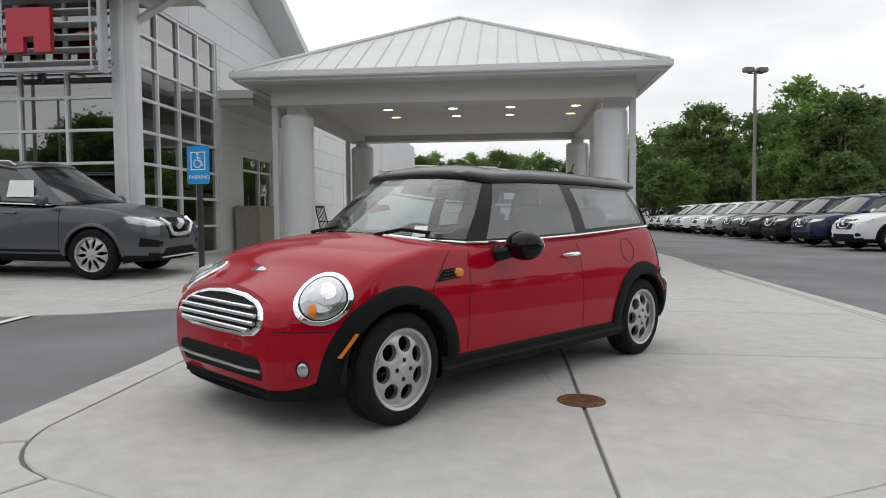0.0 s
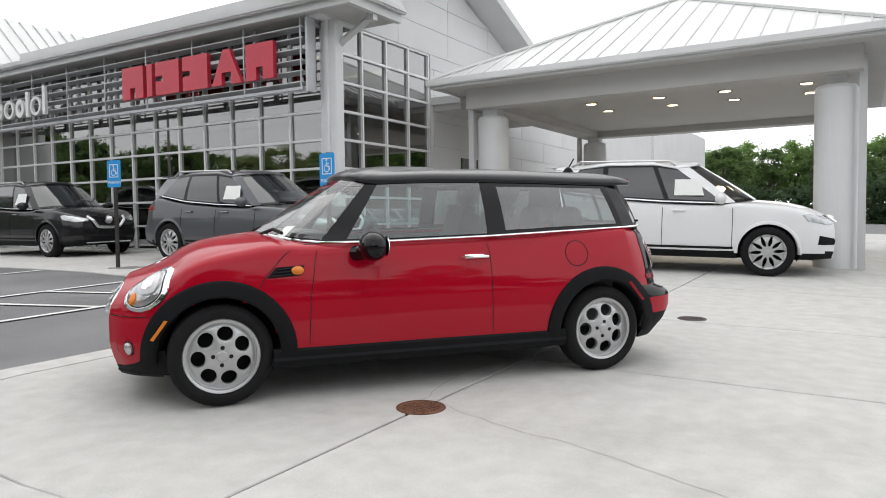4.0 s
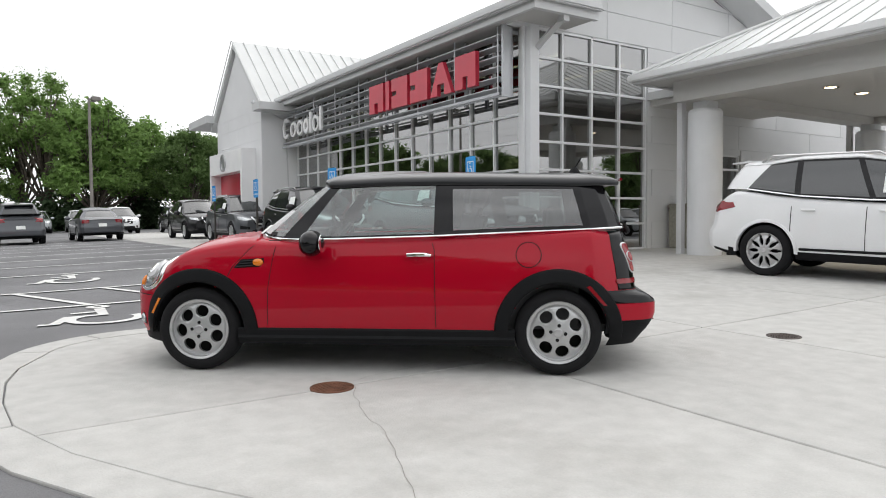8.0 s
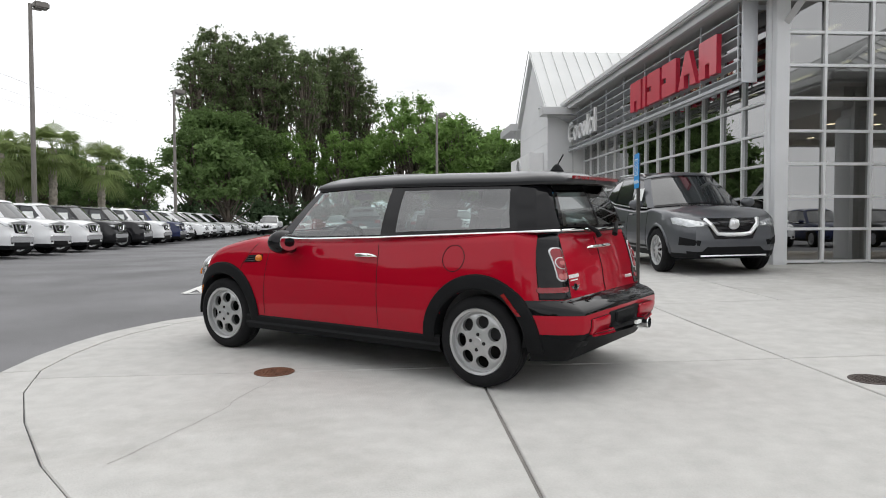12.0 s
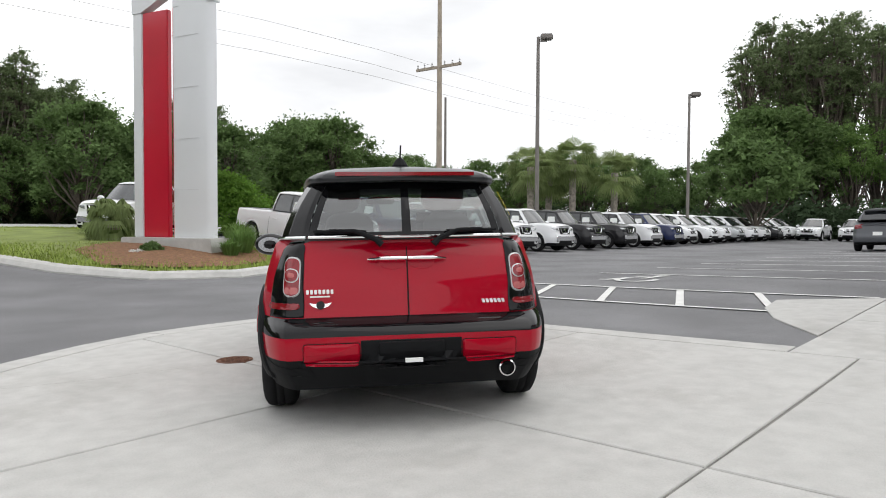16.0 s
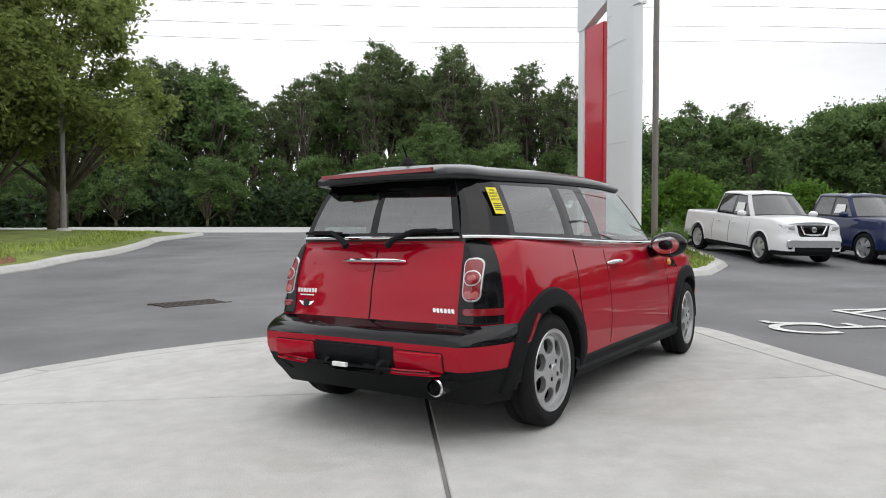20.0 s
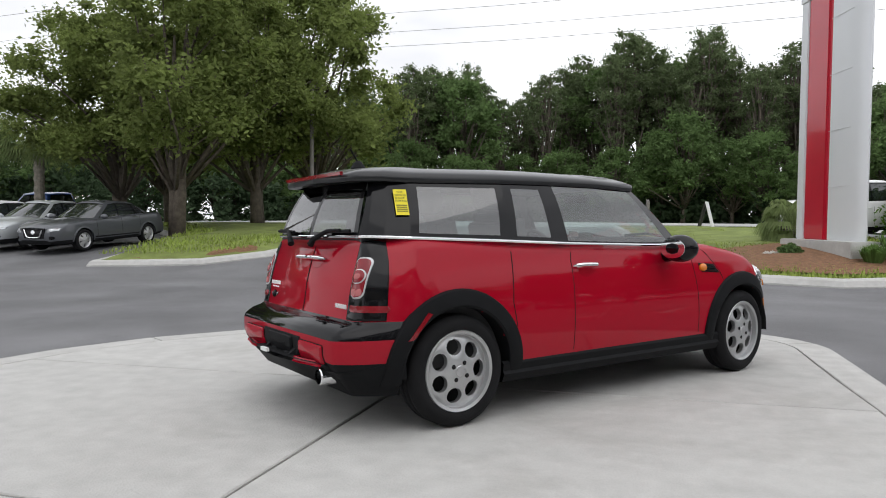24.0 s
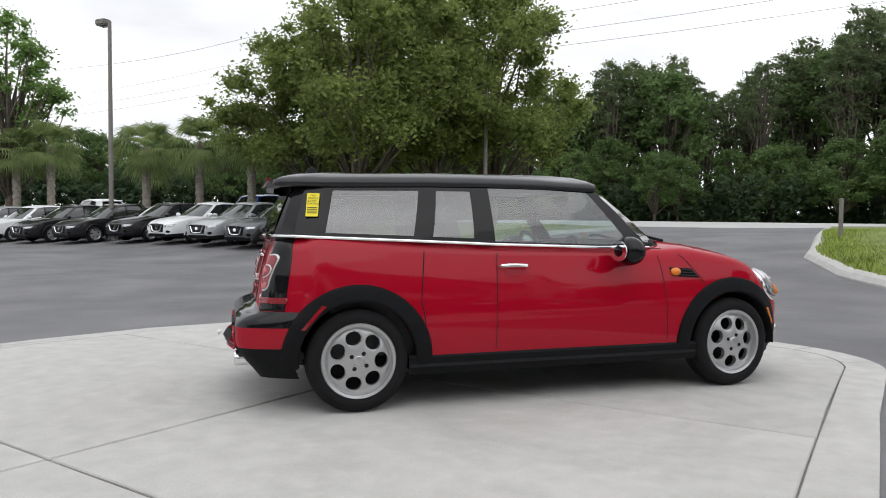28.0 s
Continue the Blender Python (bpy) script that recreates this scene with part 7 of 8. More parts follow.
def park(kind, colour, x, y, heading, group="", rails=False, where="parked on asphalt", size=1.0, lift=0.0):
    k = (kind, colour, rails)
    m = Matrix.Translation((x, y, gz(x, y) + 0.002 + lift)) @ tilt_at(x, y, 1.3) @ pose(0, 0, 0, 0, 0, heading)
    noun = {"suv": "crossover", "sedan": "saloon car", "pickup": "crew cab pickup truck"}[kind]
    label = "glossy %s %s %s" % (CN[colour], noun, where)
    if k not in made_cars:
        made_cars[k] = vehicle(kind, P_[colour], label, rails=rails, step=0.055 if rails else 0.09)
        ob = made_cars[k]
        ob.matrix_basis = m
    else:
        ob = copy_thing(made_cars[k], m)
    if size != 1.0:
        ob.scale = (size, size, size)
    tagged(ob, label, group=group)
    return ob


# beside the showroom front
park("suv", "grey", 6.85, -5.2, 180, rails=True, where="with roof rails beside the showroom")
park("suv", "black", 13.5, -5.1, 180, where="beside the showroom glass", rails=True)
park("suv", "grey", 20.3, -5.2, 180, where="beside the showroom glass", rails=True)
park("suv", "black", 27.0, -5.2, 180, where="beside the showroom")
# under the canopy edge
park("suv", "white", -0.1, -8.3, 189, rails=True, where="with roof rails before the canopy", size=1.08)
# long row of pickups and crossovers across the car park
row = ["white", "navy", "white", "white", "white", "black", "black", "white", "navy", "white", "white", "white", "silver", "white", "white", "black", "white", "white", "black"]
for i, c in enumerate(row):
    x = 8.3 + i * 2.75
    park("pickup" if i < 9 else "suv", c, x + 0.25, 12.6 + 0.09 * i + random.uniform(-0.15, 0.15), 272 + random.uniform(-2, 2), group="long row of parked vehicles", size=0.94 if i < 9 else 1.0)
# end of the car park
for i, (c, y) in enumerate((("white", 11.0), ("white", 8.1), ("white", 5.2), ("white", 2.3), ("silver", -0.6), ("white", -3.5), ("white", -6.4))):
    park("suv", c, 56, y, 180 + random.uniform(-2, 2), group="row at the end of the car park")
park("suv", "grey", 29.5, 1.6, 2)
park("sedan", "grey", 30.5, -1.5, 1)
park("suv", "white", 44, -4.6, 180)
park("suv", "black", 42, -7.8, 180)
# row across the drive
row = ["white", "navy", "black", "black", "grey", "silver", "white", "white", "silver", "white", "white", "white", "silver", "white", "white", "white"]
for i, c in enumerate(row):
    park("suv", c, -12.4 + random.uniform(-0.15, 0.15), -16.3 - i * 2.75, 4 + random.uniform(-2, 2), group="row across the drive")
# saloons by the oak island
for c, x, y in (("grey", -16.65, 13.5), ("silver", -18.95, 13.6), ("white", -21.35, 13.65), ("black", -23.8, 13.4), ("black", -26.4, 12.6), ("black", -28.9, 12.1), ("white", -31.5, 11.7), ("silver", -34.1, 11.3), ("white", -36.7, 10.9)):
    park("sedan", c, x, y, 271 + random.uniform(-2, 2), group="row of saloons by the island")
park("pickup", "blue", -23.6, 18.3, 180, where="parked behind the saloons")
park("suv", "white", -33.9, 16.0, 175, where="parked behind the saloons")
park("pickup", "white", 6.5, 18.5, 212, where="parked behind the pylon", lift=0.13)

# ---- trees and planting ----
def leaf_mat(name, col, var):
    m = mat(name, col, 0.7, var=var, scale=0.6, bscale=6)
    n, l = m.node_tree.nodes, m.node_tree.links
    b = n["Principled BSDF"]
    gi = n.new("ShaderNodeNewGeometry")
    mr = n.new("ShaderNodeMapRange")
    mr.inputs["To Min"].default_value, mr.inputs["To Max"].default_value = 0.8, 1.22
    l.new(gi.outputs["Random Per Island"], mr.inputs["Value"])
    mx = n.new("ShaderNodeMix")
    mx.data_type, mx.blend_type = "RGBA", "MULTIPLY"
    mx.inputs["Factor"].default_value = 1.0
    src = b.inputs["Base Color"].links[0].from_socket
    l.new(src, mx.inputs["A"]), l.new(mr.outputs["Result"], mx.inputs["B"])
    l.new(mx.outputs["Result"], b.inputs["Base Color"])
    b.inputs["Specular IOR Level"].default_value = 0.2
    tl, ms = n.new("ShaderNodeBsdfTranslucent"), n.new("ShaderNodeMixShader")
    ms.inputs["Fac"].default_value = 0.5
    l.new(mx.outputs["Result"], tl.inputs["Color"])
    l.new(b.outputs["BSDF"], ms.inputs[1]), l.new(tl.outputs["BSDF"], ms.inputs[2])
    l.new(ms.outputs["Shader"], n["Material Output"].inputs["Surface"])
    return m


# the dark entry has the shade inside the wood put into its green
LEAF = {"oak": leaf_mat("oak_leaves", (0.2, 0.25, 0.075), 0.35), "wood": leaf_mat("woodland_leaves", (0.135, 0.21, 0.075), 0.35), "bright": leaf_mat("fresh_leaves", (0.18, 0.29, 0.085), 0.3), "pine": leaf_mat("pine_needles", (0.145, 0.19, 0.09), 0.3), "hedge": leaf_mat("hedge_leaves", (0.12, 0.23, 0.035), 0.3), "palm": leaf_mat("palm_fronds", (0.22, 0.28, 0.11), 0.3), "dark": leaf_mat("undergrowth", (0.06, 0.095, 0.048), 0.3)}


def leaves_mesh(centres, count, size, seed, squash=0.7, name="crown", tri=False):
    """Many small leaf sprays scattered round clump centres: (x, y, z, radius)."""
    rng = np.random.default_rng(seed)
    c = np.array(centres)
    wgt = c[:, 3] ** 2
    idx = rng.choice(len(c), count, p=wgt / wgt.sum())
    d = rng.normal(size=(count, 3))
    d /= np.linalg.norm(d, axis=1)[:, None]
    rad = c[idx, 3] * np.minimum(np.abs(rng.normal(size=count)) * 0.62 + 0.12, 1.5)
    p = c[idx, :3] + d * rad[:, None] * np.array([1, 1, squash])
    a = rng.normal(size=(count, 3)) * np.array([1, 1, 0.6])
    a /= np.linalg.norm(a, axis=1)[:, None]
    b = np.cross(a, rng.normal(size=(count, 3)))
    b /= np.linalg.norm(b, axis=1)[:, None]
    s = size * (0.45 + 1.0 * rng.random(count))[:, None]
    k = 3 if tri else 4
    v = np.empty((count, k, 3))
    if tri:
        v[:, 0], v[:, 1], v[:, 2] = p - a * s * 0.5 - b * s * 0.3, p - a * s * 0.3 + b * s * 0.42, p + a * s * 0.75
    else:
        v[:, 0], v[:, 1], v[:, 2], v[:, 3] = p - a * s * 0.6, p + b * s * 0.36 + a * s * 0.1, p + a * s * 0.75, p - b * s * 0.36
    v[:, 2, 2] -= s[:, 0] * 0.18
    me = bpy.data.meshes.new(name)
    me.from_pydata(v.reshape(-1, 3).tolist(), [], (np.arange(count)[:, None] * k + np.arange(k)).tolist())
    return me


def make_tree(style, h, r, base, seed, leaves, size, leaf, label, trunks=1):
    rng = random.Random(seed)
    t = thing("pine_tree" if style == "pine" else "oak_tree" if style == "oak" else "broadleaf_tree", Matrix(), label, "tree")
    clumps = []
    wood = bmesh.new()
    tops = []
    for k in range(trunks):
        ox, oy = (0, 0) if trunks == 1 else (rng.uniform(-1, 1) * r * 0.12, rng.uniform(-1, 1) * r * 0.12)
        lean = (rng.uniform(-0.05, 0.05) * h, rng.uniform(-0.05, 0.05) * h)
        th = h * (0.93 if style == "pine" else 0.7)
        tr0 = max(0.1, h * 0.018) * (1.2 if style == "oak" else 1)
        pts = [(ox + lean[0] * f + rng.uniform(-0.02, 0.02) * h * f, oy + lean[1] * f + rng.uniform(-0.02, 0.02) * h * f, -0.15 + th * f) for f in (0, 0.2, 0.4, 0.6, 0.8, 1.0)]
        tube(wood, pts, [tr0 * q for q in (1.25, 1.0, 0.85, 0.65, 0.45, 0.15)], 8)
        tops.append(pts)
    n = {"pine": 84, "oak": 120, "wood": 105}[style]
    for i in range(n):
        pts = tops[i % len(tops)]
        if style == "pine":
            u = ((i + rng.random()) / n) ** 0.75
            f = base / h + (1 - base / h) * u
            a = i * 2.4 + rng.uniform(-0.5, 0.5)
            q = r * math.sin(math.pi * (0.12 + 0.82 * u)) ** 0.7 * rng.uniform(0.35, 1.0)
            c = (q * math.cos(a), q * math.sin(a), f * h * rng.uniform(0.98, 1.02), rng.uniform(0.45, 0.95))
        else:
            a = rng.uniform(0, 6.28)
            f = rng.random()
            el = rng.uniform(-0.8 if style == "oak" else -0.35, 1.0)
            zc = base + (h - base) * (0.42 + 0.47 * el)
            lobe = 0.78 + 0.3 * math.sin(3 * a + seed) * math.cos(2 * el + seed)
            q = r * lobe * math.sqrt(max(0.05, 1 - max(0, el) ** 2 * 0.85)) * math.sqrt(rng.uniform(0.05, 1.0))
            c = (q * math.cos(a), q * math.sin(a), zc * rng.uniform(0.94, 1.04), r * (rng.uniform(0.09, 0.2) if style == "oak" else rng.uniform(0.1, 0.24)))
        clumps.append(c)
        k = min(4, max(1, int((c[2] / h) * 5) - 1))
        s = Vector(pts[k])
        e = Vector(c[:3])
        mid = s.lerp(e, 0.5) + Vector((rng.uniform(-0.1, 0.1) * r, rng.uniform(-0.1, 0.1) * r, rng.uniform(-0.02, 0.08) * h))
        b0 = max(0.03, h * 0.007)
        i % (4 if style == "oak" else 2) == 0 and tube(wood, [s, mid, e], [b0 * 1.2, b0 * 0.7, b0 * 0.2], 5)
    part("trunk", wood, M["bark"], t, smooth=True)
    me = leaves_mesh(clumps, leaves, size, seed, 0.6 if style == "pine" else 0.75, tri=style != "oak")
    me.materials.append(LEAF[leaf])
    cr = new("crown", me)
    cr.parent = t
    return t


trees = {}


TREES = {"pine": ("pine", 19, 2.7, 8.0, 11, 8500, 0.22, "pine", "tall pine with a bare lower trunk"), "pine_b": ("pine", 21, 2.6, 10.5, 12, 7000, 0.22, "pine", "tall thin pine with a high crown"),
         "wood": ("wood", 14, 4.4, 1.5, 13, 14000, 0.28, "wood", "dense green broadleaf tree at the wood edge"), "wood_b": ("wood", 12, 4.8, 0.8, 14, 14000, 0.28, "wood", "full dark green broadleaf tree"),
         "wood_c": ("wood", 10, 4.0, 0.6, 15, 13000, 0.25, "bright", "fresh green broadleaf tree"), "airy": ("wood", 16, 4.2, 4.5, 17, 9000, 0.25, "bright", "open crowned broadleaf tree with sky between its limbs"), "small": ("wood", 7.5, 3.4, 1.6, 16, 9000, 0.32, "wood", "spreading green lot tree on a thin trunk")}


def plant(kind, x, y, scale=1.0, turn=None, group="woodland edge", lift=0.0):
    spec = TREES[kind]
    tn = random.uniform(0, 360) if turn is None else turn
    m = Matrix.Translation((x, y, gz(x, y) - 0.05 + lift)) @ pose(0, 0, 0, 0, 0, tn)
    if kind not in trees:
        ob = make_tree(*spec)
        trees[kind] = ob
        ob.matrix_basis = m
    else:
        ob = copy_thing(trees[kind], m)
    k = scale * random.uniform(0.94, 1.06)
    ob.scale = (k * random.uniform(0.95, 1.08), k * random.uniform(0.95, 1.08), k)
    tagged(ob, group=group)
    return ob


# how high the woods stand over the horizon, in degrees, by their bearing
SKYLINE = ip([(-125, 8.3), (-112, 8.6), (-105, 7.3), (-101, 6.4), (-75, 6.3), (-30, 8), (-14, 8.4), (-3.5, 9.2), (-2, 10.3), (1, 11.2), (3.3, 12), (4.5, 13.3), (11, 14.6), (14, 15), (18, 14.7), (20.8, 13.6), (21.8, 5.7), (26, 5.4), (32, 6.2), (39, 5.5), (46, 6), (50, 7), (52.5, 10.2), (55.5, 10.4), (59, 8.0), (63, 9.6), (66.7, 10.4), (69, 9.3), (72, 10.6), (76, 11), (80, 11.9), (86, 14), (94, 13.4), (98.5, 11.2), (103, 11), (105.5, 12.8), (109, 12.3), (113, 10.9), (117, 10), (122, 9), (130, 7.5), (141, 7.4), (165, 6.5)])


def belt(az0, az1, d0, d1, n, kinds, share=1.0, s_var=0.06):
    """A belt of trees whose tops reach a share of the skyline."""
    for i in range(n):
        deg = az0 + (az1 - az0) * (i + random.uniform(0.15, 0.85)) / n
        d, kind = random.uniform(d0, d1), random.choice(kinds)
        x, y = d * math.cos(radians(deg)), -3 + d * math.sin(radians(deg))
        high = 1.0 + d * math.tan(radians(SKYLINE(deg) * share)) - gz(x, y)
        plant(kind, x, y, high / TREES[kind][1] * random.uniform(1 - s_var, 1 + s_var))


# wood across the road
belt(72, 121, 66, 72, 18, ["wood", "wood_b", "wood_b"], 0.56, 0.2)
belt(72, 121, 72, 84, 52, ["pine", "pine_b", "pine", "pine", "wood"], 0.99, 0.09)
belt(61, 73, 62, 74, 10, ["wood", "wood_b", "pine"], 0.95)
belt(47, 61, 78, 90, 11, ["wood", "wood_b", "wood_b"], 0.95)
belt(21.5, 48, 112, 130, 17, ["wood_b", "wood_b", "wood"], 1.0)
# tall group past the end of the car park
belt(4, 19.3, 74, 86, 13, ["pine", "pine_b", "pine_b"], 1.0, 0.07)
belt(13.5, 20.3, 68, 73, 5, ["wood", "wood_b"], 0.66)
belt(3.5, 13.5, 68, 74, 4, ["airy", "wood_c"], 0.55)
belt(-2.5, 3.4, 70, 76, 3, ["airy"], 1.0, 0.03)
belt(-24, -1, 62, 76, 14, ["wood", "wood_b", "wood_c"], 0.98)
# behind the row across the drive
belt(-122, -100, 46, 60, 12, ["wood_c", "airy", "wood", "wood_b"], 1.2, 0.14)
belt(-121, -101, 42, 48, 5, ["small", "wood_c"], 0.75, 0.15)
belt(-101, -74, 62, 80, 15, ["wood_b", "wood", "wood_c"], 0.95)
# past the saloons
belt(119, 165, 66, 84, 26, ["wood_b", "wood", "wood_b"], 0.95)

# undergrowth that closes the foot of the woods; its leaf colour holds their shade
bm_pts = []
rng = random.Random(5)
for az0, az1, d, hh in ((60, 123, 68, 4.4), (60, 123, 76, 6.0), (60, 123, 88, 8.0), (20, 60, 118, 4.5), (-24, 22, 66, 2.8), (-124, -72, 62, 3.2), (121, 200, 68, 4.6)):
    k = int((az1 - az0) * d / 57 / 1.6)
    for i in range(k):
        az = radians(az0 + (az1 - az0) * (i + rng.random()) / k)
        dd = d + rng.uniform(-2.5, 3)
        x, y = dd * math.cos(az), -2 + dd * math.sin(az)
        for q in range(3):
            bm_pts.append((x, y, gz(x, y) + hh * (0.1 + 0.3 * q) * rng.uniform(0.7, 1.3), rng.uniform(1.0, 1.8)))
me = leaves_mesh(bm_pts, 260000, 0.42, 77, 0.8, "undergrowth", tri=True)
me.materials.append(LEAF["dark"])
tagged(new("undergrowth", me), "dense undergrowth at the wood edge, wood shade put into its leaf colour", "undergrowth", kind="stuff")

# ---- islands ----
def mound(outline, height, z_edge, name, material, label, rings_=5):
    """Planted island: a gently domed top within a kerb line."""
    cx, cy = sum(p[0] for p in outline) / len(outline), sum(p[1] for p in outline) / len(outline)
    pts = dense(outline, 0.8)
    bm = bmesh.new()
    rr = []
    for k in range(rings_):
        f = 1 - k / rings_
        rr.append(ring(bm, [(cx + (x - cx) * f, cy + (y - cy) * f, gz(cx + (x - cx) * f, cy + (y - cy) * f) + z_edge + height * (1 - f * f)) for x, y in pts]))
    for a, b in zip(rr, rr[1:]):
        bridge(bm, a, b)
    v = bm.verts.new((cx, cy, gz(cx, cy) + z_edge + height))
    for i in range(len(pts)):
        bm.faces.new((rr[-1][i], rr[-1][(i + 1) % len(pts)], v))
    bmesh.ops.recalc_face_normals(bm, faces=bm.faces)
    return solo(name, bm, material, label, "ground", kind="structure", smooth=True)


def kerb_line(outline, name, w=0.3, h=0.14):
    pts = dense(outline, 0.8)
    cx, cy = sum(p[0] for p in outline) / len(outline), sum(p[1] for p in outline) / len(outline)
    t = thing(name, Matrix(), "pale rolled concrete kerb round a planted island", "kerb", kind="structure")
    n = len(pts)
    for s in range(0, n, 3):
        bm = bmesh.new()
        rows_ = []
        for i in range(s, min(s + 3, n) + 1):
            x, y = pts[i % n]
            a, b = pts[(i - 1) % n], pts[(i + 1) % n]
            d = Vector((b[0] - a[0], b[1] - a[1])).normalized()
            nn = Vector((d.y, -d.x))
            if nn.dot(Vector((x - cx, y - cy))) < 0:
                nn = -nn
            z = gz(x, y)
            rows_.append(ring(bm, [(x + nn.x * o, y + nn.y * o, z + dz) for o, dz in ((w * 0.75, -0.05), (w * 0.75, 0.01), (w * 0.5, h * 0.75), (w * 0.25, h), (-w * 0.25, h), (-w * 0.25, -0.05))]))
        for a, b in zip(rows_, rows_[1:]):
            bridge(bm, a, b)
        bm.faces.new(rows_[0]), bm.faces.new(rows_[-1][::-1])
        bmesh.ops.recalc_face_normals(bm, faces=bm.faces)
        part("kerb_stone", bm, M["concrete"], t)


def grass_tufts(name, outline, zfun, count, height, seed, keep, label):
    rng = np.random.default_rng(seed)
    xs_, ys_ = [p[0] for p in outline], [p[1] for p in outline]
    pts = []
    pol = outline
    while len(pts) < count:
        x, y = rng.uniform(min(xs_), max(xs_)), rng.uniform(min(ys_), max(ys_))
        ins = False
        for i in range(len(pol)):
            (x1, y1), (x2, y2) = pol[i], pol[(i + 1) % len(pol)]
            if (y1 > y) != (y2 > y) and x < (x2 - x1) * (y - y1) / (y2 - y1) + x1:
                ins = not ins
        if ins and keep(x, y):
            pts.append((x, y))
    v, f = [], []
    for x, y in pts:
        a = rng.uniform(0, 6.28)
        w, hh = 0.02 * rng.uniform(0.6, 1.6), height * rng.uniform(0.5, 1.3)
        dx, dy = math.cos(a), math.sin(a)
        z = zfun(x, y)
        k = len(v)
        v += [(x - dx * w, y - dy * w, z - 0.01), (x + dx * w, y + dy * w, z - 0.01), (x + dy * hh * 0.4 + rng.normal() * 0.02, y - dx * hh * 0.4, z + hh)]
        f.append((k, k + 1, k + 2))
    me = bpy.data.meshes.new(name)
    me.from_pydata(v, [], f)
    me.materials.append(M["blade"])
    tagged(new(name, me), label, "grass", kind="stuff")


isl1 = [(0.25, 17.5), (0.55, 13.4), (1.4, 11.0), (2.5, 9.4), (4.0, 8.8), (5.6, 9.3), (6.6, 10.6), (6.9, 13.0), (6.9, 18), (5.0, 27), (3, 38), (-1.5, 40), (-0.6, 28)]
mound(isl1, 0.12, 0.1, "lawn", M["grass"], "mown green lawn round the pylon")
kerb_line(isl1, "kerb_pylon_island")
isl2 = [(-13.2, 9.8), (-10.6, 10.6), (-9.6, 12.2), (-9.3, 15), (-9.4, 19), (-10.2, 24), (-11.4, 34), (-30, 34), (-24, 24), (-16, 17.2), (-13.9, 13.5)]
mound(isl2, 0.35, 0.1, "lawn_oak", M["grass"], "grassy mound under the oaks")
kerb_line(isl2, "kerb_oak_island")
straw1 = [(2.0, 10.6), (3.0, 9.7), (4.2, 9.3), (5.4, 9.8), (6.2, 11.0), (6.5, 13.2), (6.5, 16), (5.6, 15.2), (3.6, 14.9), (2.4, 13.4)]
mound(straw1, 0.09, 0.16, "mulch_bed", M["straw"], "brown pine straw bed")
straw2 = [(-13.2, 10.2), (-10.8, 11.0), (-10.0, 12.4), (-9.9, 14.8), (-10.6, 17.5), (-12.2, 17.5), (-12.6, 14)]
mound(straw2, 0.1, 0.13, "mulch_bed_oak", M["straw"], "brown pine straw bed under the oaks")
mz = lambda x, y: gz(x, y) + 0.12
grass_tufts("grass", isl1, mz, 26000, 0.09, 3, lambda x, y: y < 26, "short green mown grass blades")
grass_tufts("grass_oak", isl2, lambda x, y: gz(x, y) + 0.3, 9000, 0.1, 4, lambda x, y: y < 24, "short grass under the oaks")

# oaks on the island
for i, (x, y, sc, tn) in enumerate(((-15.3, 16.8, 1.02, 20), (-16.2, 21.3, 1.02, 140), (-14.3, 24.2, 1.12, 260), (-19.6, 17.2, 0.86, 215), (-21.9, 23.6, 0.95, 100))):
    if i == 0:
        oak = make_tree("oak", 10.4, 4.6, 2.9, 31, 50000, 0.14, "oak", "spreading live oak with many limbs on the island", trunks=2)
        oak.matrix_basis = Matrix.Translation((x, y, gz(x, y) + 0.3)) @ pose(0, 0, 0, 0, 0, tn)
    else:
        o = copy_thing(oak, Matrix.Translation((x, y, gz(x, y) + 0.3)) @ pose(0, 0, 0, 0, 0, tn))
        o.scale = (sc, sc, sc)


def hedge(x, y, r, h, seed, leaf="hedge", label="rounded clipped green shrub"):
    rng = random.Random(seed)
    t = thing("shrub", pose(x, y, gz(x, y)), label, "shrub")
    cl = []
    for i in range(70):
        a, u = i * 2.4, (i + 0.5) / 70
        q = math.cos(u * 1.5) * rng.uniform(0.72, 0.86)
        cl.append((r * q * math.cos(a), r * q * math.sin(a), h * (0.16 + 0.64 * math.sin(u * 1.5)) * rng.uniform(0.93, 1.07), min(r, h) * rng.uniform(0.17, 0.26)))
    me = leaves_mesh(cl, 15000, 0.1 if r > 1 else 0.07, seed, 0.85, "foliage")
    me.materials.append(LEAF[leaf])
    o = new("foliage", me)
    o.parent = t
    wood = bmesh.new()
    for i in range(6):
        tube(wood, [(0, 0, -0.1), cl[i][:3]], [0.05, 0.01], 5)
    part("stems", wood, M["bark"], t)


hedge(8.7, 17.3, 1.75, 2.45, 41)
hedge(10.6, 18.2, 1.3, 1.7, 42)
hedge(12.9, 17.2, 1.6, 2.4, 43)


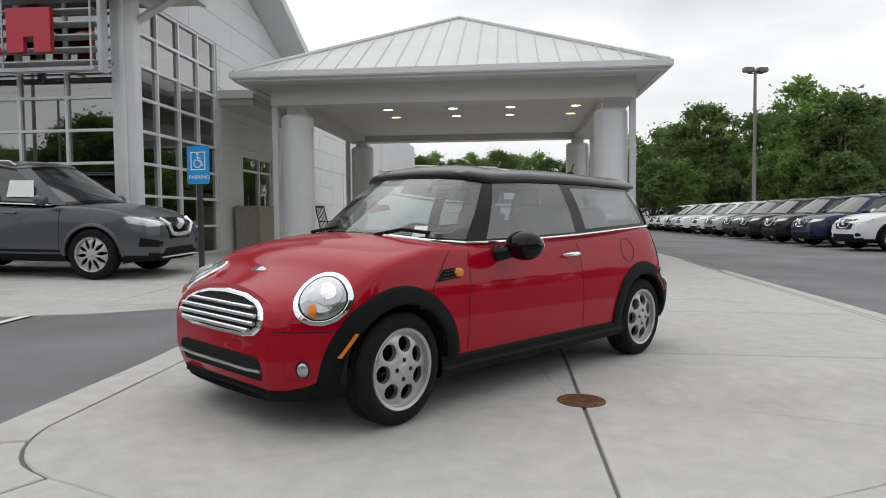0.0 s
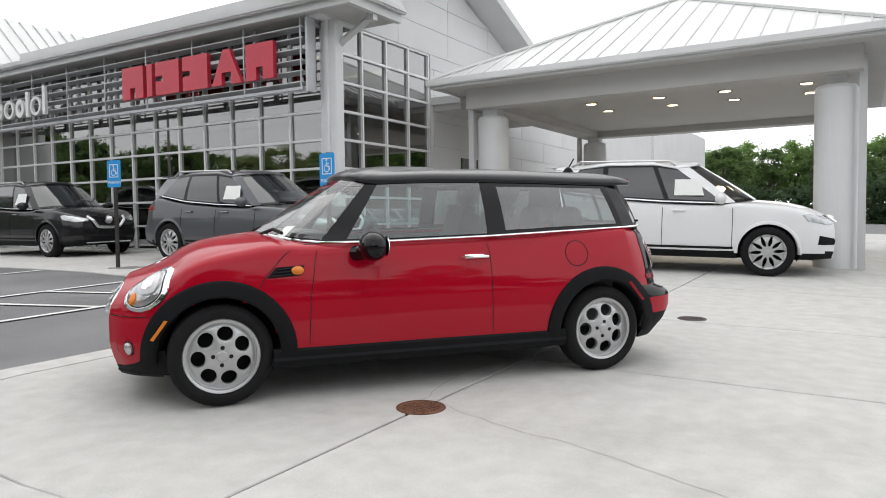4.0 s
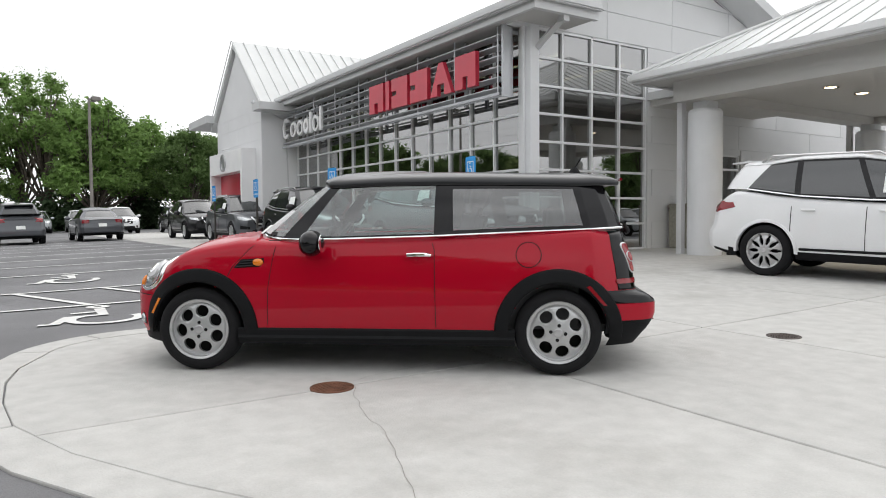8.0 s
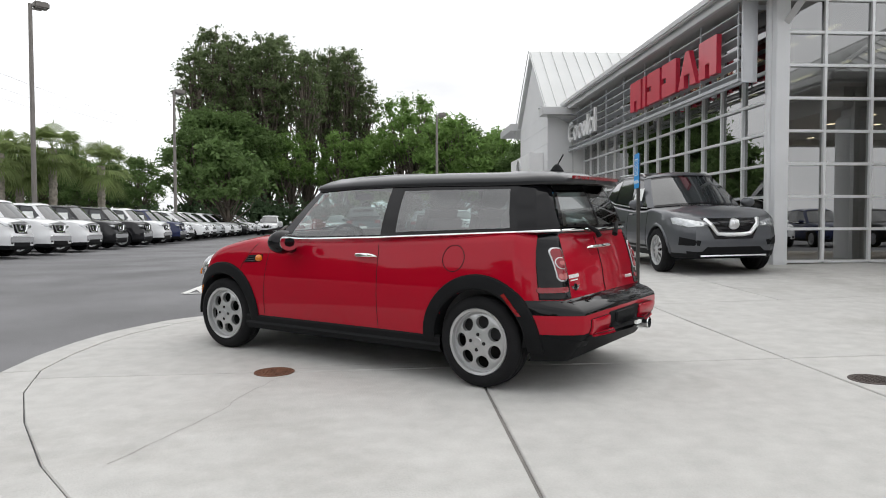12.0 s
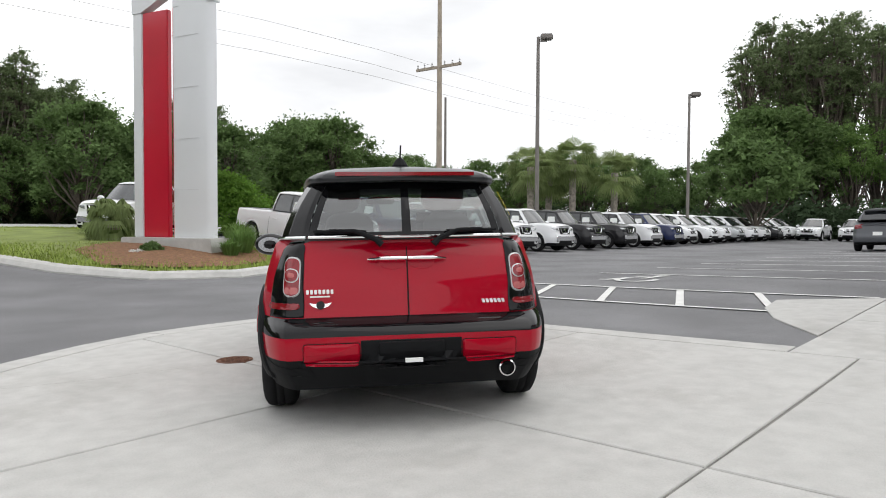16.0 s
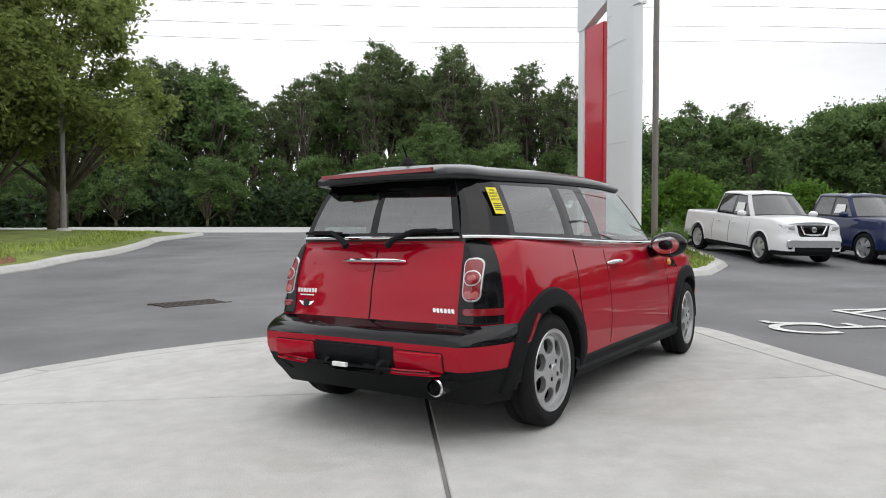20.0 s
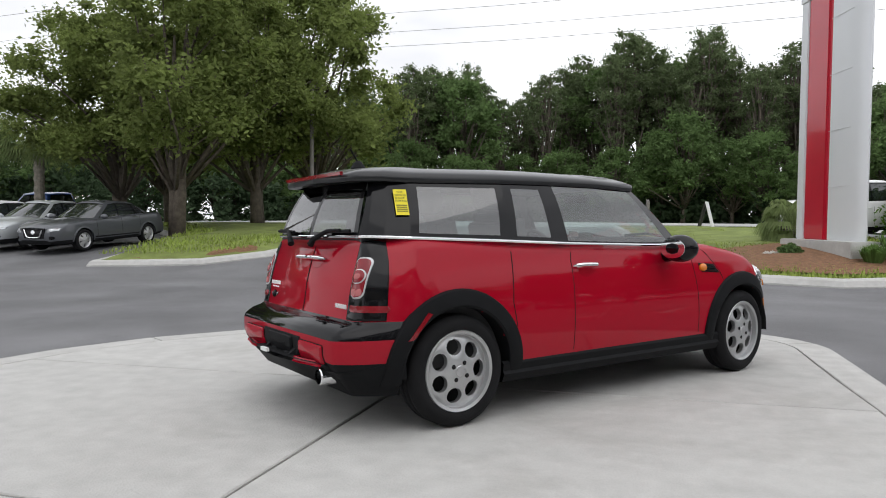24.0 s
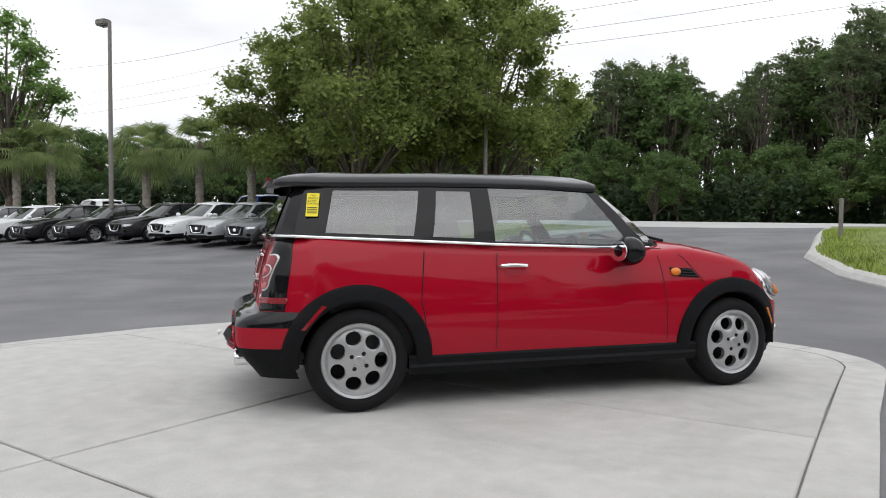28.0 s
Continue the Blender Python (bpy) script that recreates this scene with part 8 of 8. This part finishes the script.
def grass_clump(x, y, r, h, seed):
    """Feathery clump of long arching blades."""
    rng = random.Random(seed)
    t = thing("ornamental_grass", pose(x, y, gz(x, y) + 0.14), "feathery green grass clump in pine straw", "grass clump")
    v, f = [], []
    for i in range(420):
        a, q, k = rng.uniform(0, 6.28), rng.random() ** 0.7, rng.uniform(0.6, 1.0) * h
        b = Vector((math.cos(a), math.sin(a), 0))
        w = Vector((-b.y, b.x, 0)) * 0.011
        p0, p1, p2 = b * r * 0.3 * q, b * r * 0.6 * q + Vector((0, 0, k * 0.75)), b * r * (0.75 + 0.4 * q) * q + Vector((0, 0, k * (1.05 - 0.35 * q)))
        n = len(v)
        v += [tuple(p) for p in (p0 - w, p0 + w, p1 + w, p1 - w, p2)]
        f += [(n, n + 1, n + 2, n + 3), (n + 3, n + 2, n + 4)]
    me = bpy.data.meshes.new("blades")
    me.from_pydata(v, [], f)
    me.materials.append(LEAF["bright"])
    o = new("blades", me)
    o.parent = t


grass_clump(5.6, 11.2, 0.75, 0.75, 45)
grass_clump(6.2, 12.3, 0.8, 0.8, 46)
grass_clump(5.0, 10.7, 0.45, 0.5, 49)
LEAF["white"] = leaf_mat("white_petals", (0.75, 0.75, 0.72), 0.1)
hedge(3.3, 11.9, 0.4, 0.22, 48, "white", "low patch of small white flowers")
hedge(3.7, 12.0, 0.3, 0.4, 47, "wood", "small dark green shrub by the plinth")


def palm(x, y, h, seed, spread=2.0):
    rng = random.Random(seed)
    z0 = gz(x, y)
    t = thing("palm_tree", pose(x, y, z0, 0, 0, rng.uniform(0, 360)), "cabbage palm with rough trunk and fan fronds", "palm", group="palms")
    prof = []
    k = 24
    for i in range(k + 1):
        prof.append((0.16 + 0.035 * (i % 2) + 0.03 * (i / k), -0.1 + h * i / k))
    part("trunk", L(prof, 12), M["bark_palm"], t)
    v, f = [], []
    for i in range(60):
        a, el = rng.uniform(0, 6.28), rng.uniform(-0.95, 1.2)
        ln = spread * rng.uniform(0.75, 1.05)
        d = Vector((math.cos(a) * math.cos(el), math.sin(a) * math.cos(el), math.sin(el)))
        tip = Vector((0, 0, h)) + d * ln * 0.5 - Vector((0, 0, 0.1 * ln))
        side = d.cross(Vector((0, 0, 1))).normalized()
        upv = side.cross(d)
        k0 = len(v)
        v += [tuple(Vector((0, 0, h)) + side * 0.02), tuple(Vector((0, 0, h)) - side * 0.02), tuple(tip)]
        f.append((k0, k0 + 1, k0 + 2))
        for b in range(15):
            fa = -1.35 + 2.7 * b / 14
            q = (d * math.cos(fa) + side * math.sin(fa)).normalized()
            e = tip + q * ln * 0.55 * rng.uniform(0.8, 1.0) - Vector((0, 0, 0.18 * ln * abs(fa) * 0.5 + 0.3))
            w = upv.cross(q).normalized() * 0.035
            k0 = len(v)
            v += [tuple(tip - w * 0.5), tuple(tip + q * ln * 0.25 + w), tuple(e), tuple(tip + q * ln * 0.25 - w)]
            f.append((k0, k0 + 1, k0 + 2, k0 + 3))
    me = bpy.data.meshes.new("fronds")
    me.from_pydata(v, [], f)
    me.materials.append(LEAF["palm"])
    o = new("fronds", me)
    o.parent = t


def from_eye(ex, ey, az, d):
    return ex + d * math.cos(radians(az)), ey + d * math.sin(radians(az))


for i, (az, d, h) in enumerate(((155.5, 42, 4.3), (153.4, 41.5, 4.6), (147.1, 36, 4.2), (143.3, 35, 4.4), (139.4, 33, 4.5))):
    palm(*from_eye(2.42, -4.55, az, d), h, 60 + i)
for i, (az, d, h) in enumerate(((35.6, 40, 4.4), (32.2, 41, 4.9), (28.9, 42, 4.2), (34.1, 42, 4.1))):
    palm(*from_eye(-3.5, -4.3, az, d), h, 70 + i)
palm(4.2, 15.4, 0.8, 80, 0.9)
lamp_pole(-26, 12.2, 9.3, 190)
lamp_pole(-13.6, -33.5, 8.8, 10, 2)
plant("airy", -37, 13.0, 0.75, group="lot trees")
plant("small", 47, 12.5, 1.0, group="lot trees")

# road past the site
bm = bmesh.new()
rows_ = [ring(bm, [(x, y, z) for x in range(-300, 31, 10)]) for y, z in ((44, 0.55), (47, 0.7), (52, 0.9), (57, 1.04))]
for a, b in zip(rows_, rows_[1:]):
    bridge(bm, a, b, closed=False)
solo("road", bm, mat("pale_road", (0.46, 0.46, 0.45), 0.9, var=0.08, scale=0.4), "pale grey highway past the site", "road", kind="structure")
bm = bmesh.new()
ra, rb = ring(bm, [(x, 57, 1.02) for x in range(-300, 301, 10)]), ring(bm, [(x, 160, 1.02) for x in range(-300, 301, 10)])
bridge(bm, ra, rb, closed=False)
solo("verge", bm, M["grass"], "rough grass verge before the wood", "ground", kind="structure")


# overhead lines along the road
for y, z, x0, x1 in ((23.3, 9.0, -110, 60), (23.6, 9.7, -110, 60), (22.9, 10.3, -110, 60), (15.8, 9.2, -110, -14)):
    n = 26
    pts = [(x0 + (x1 - x0) * i / n, y, z - 0.5 * math.sin(math.pi * ((i * 4 / n) % 1))) for i in range(n + 1)]
    solo("power_line", tube(bmesh.new(), pts, 0.009, 4), M["pole"], "thin dark overhead power line", "power line", group="overhead lines")
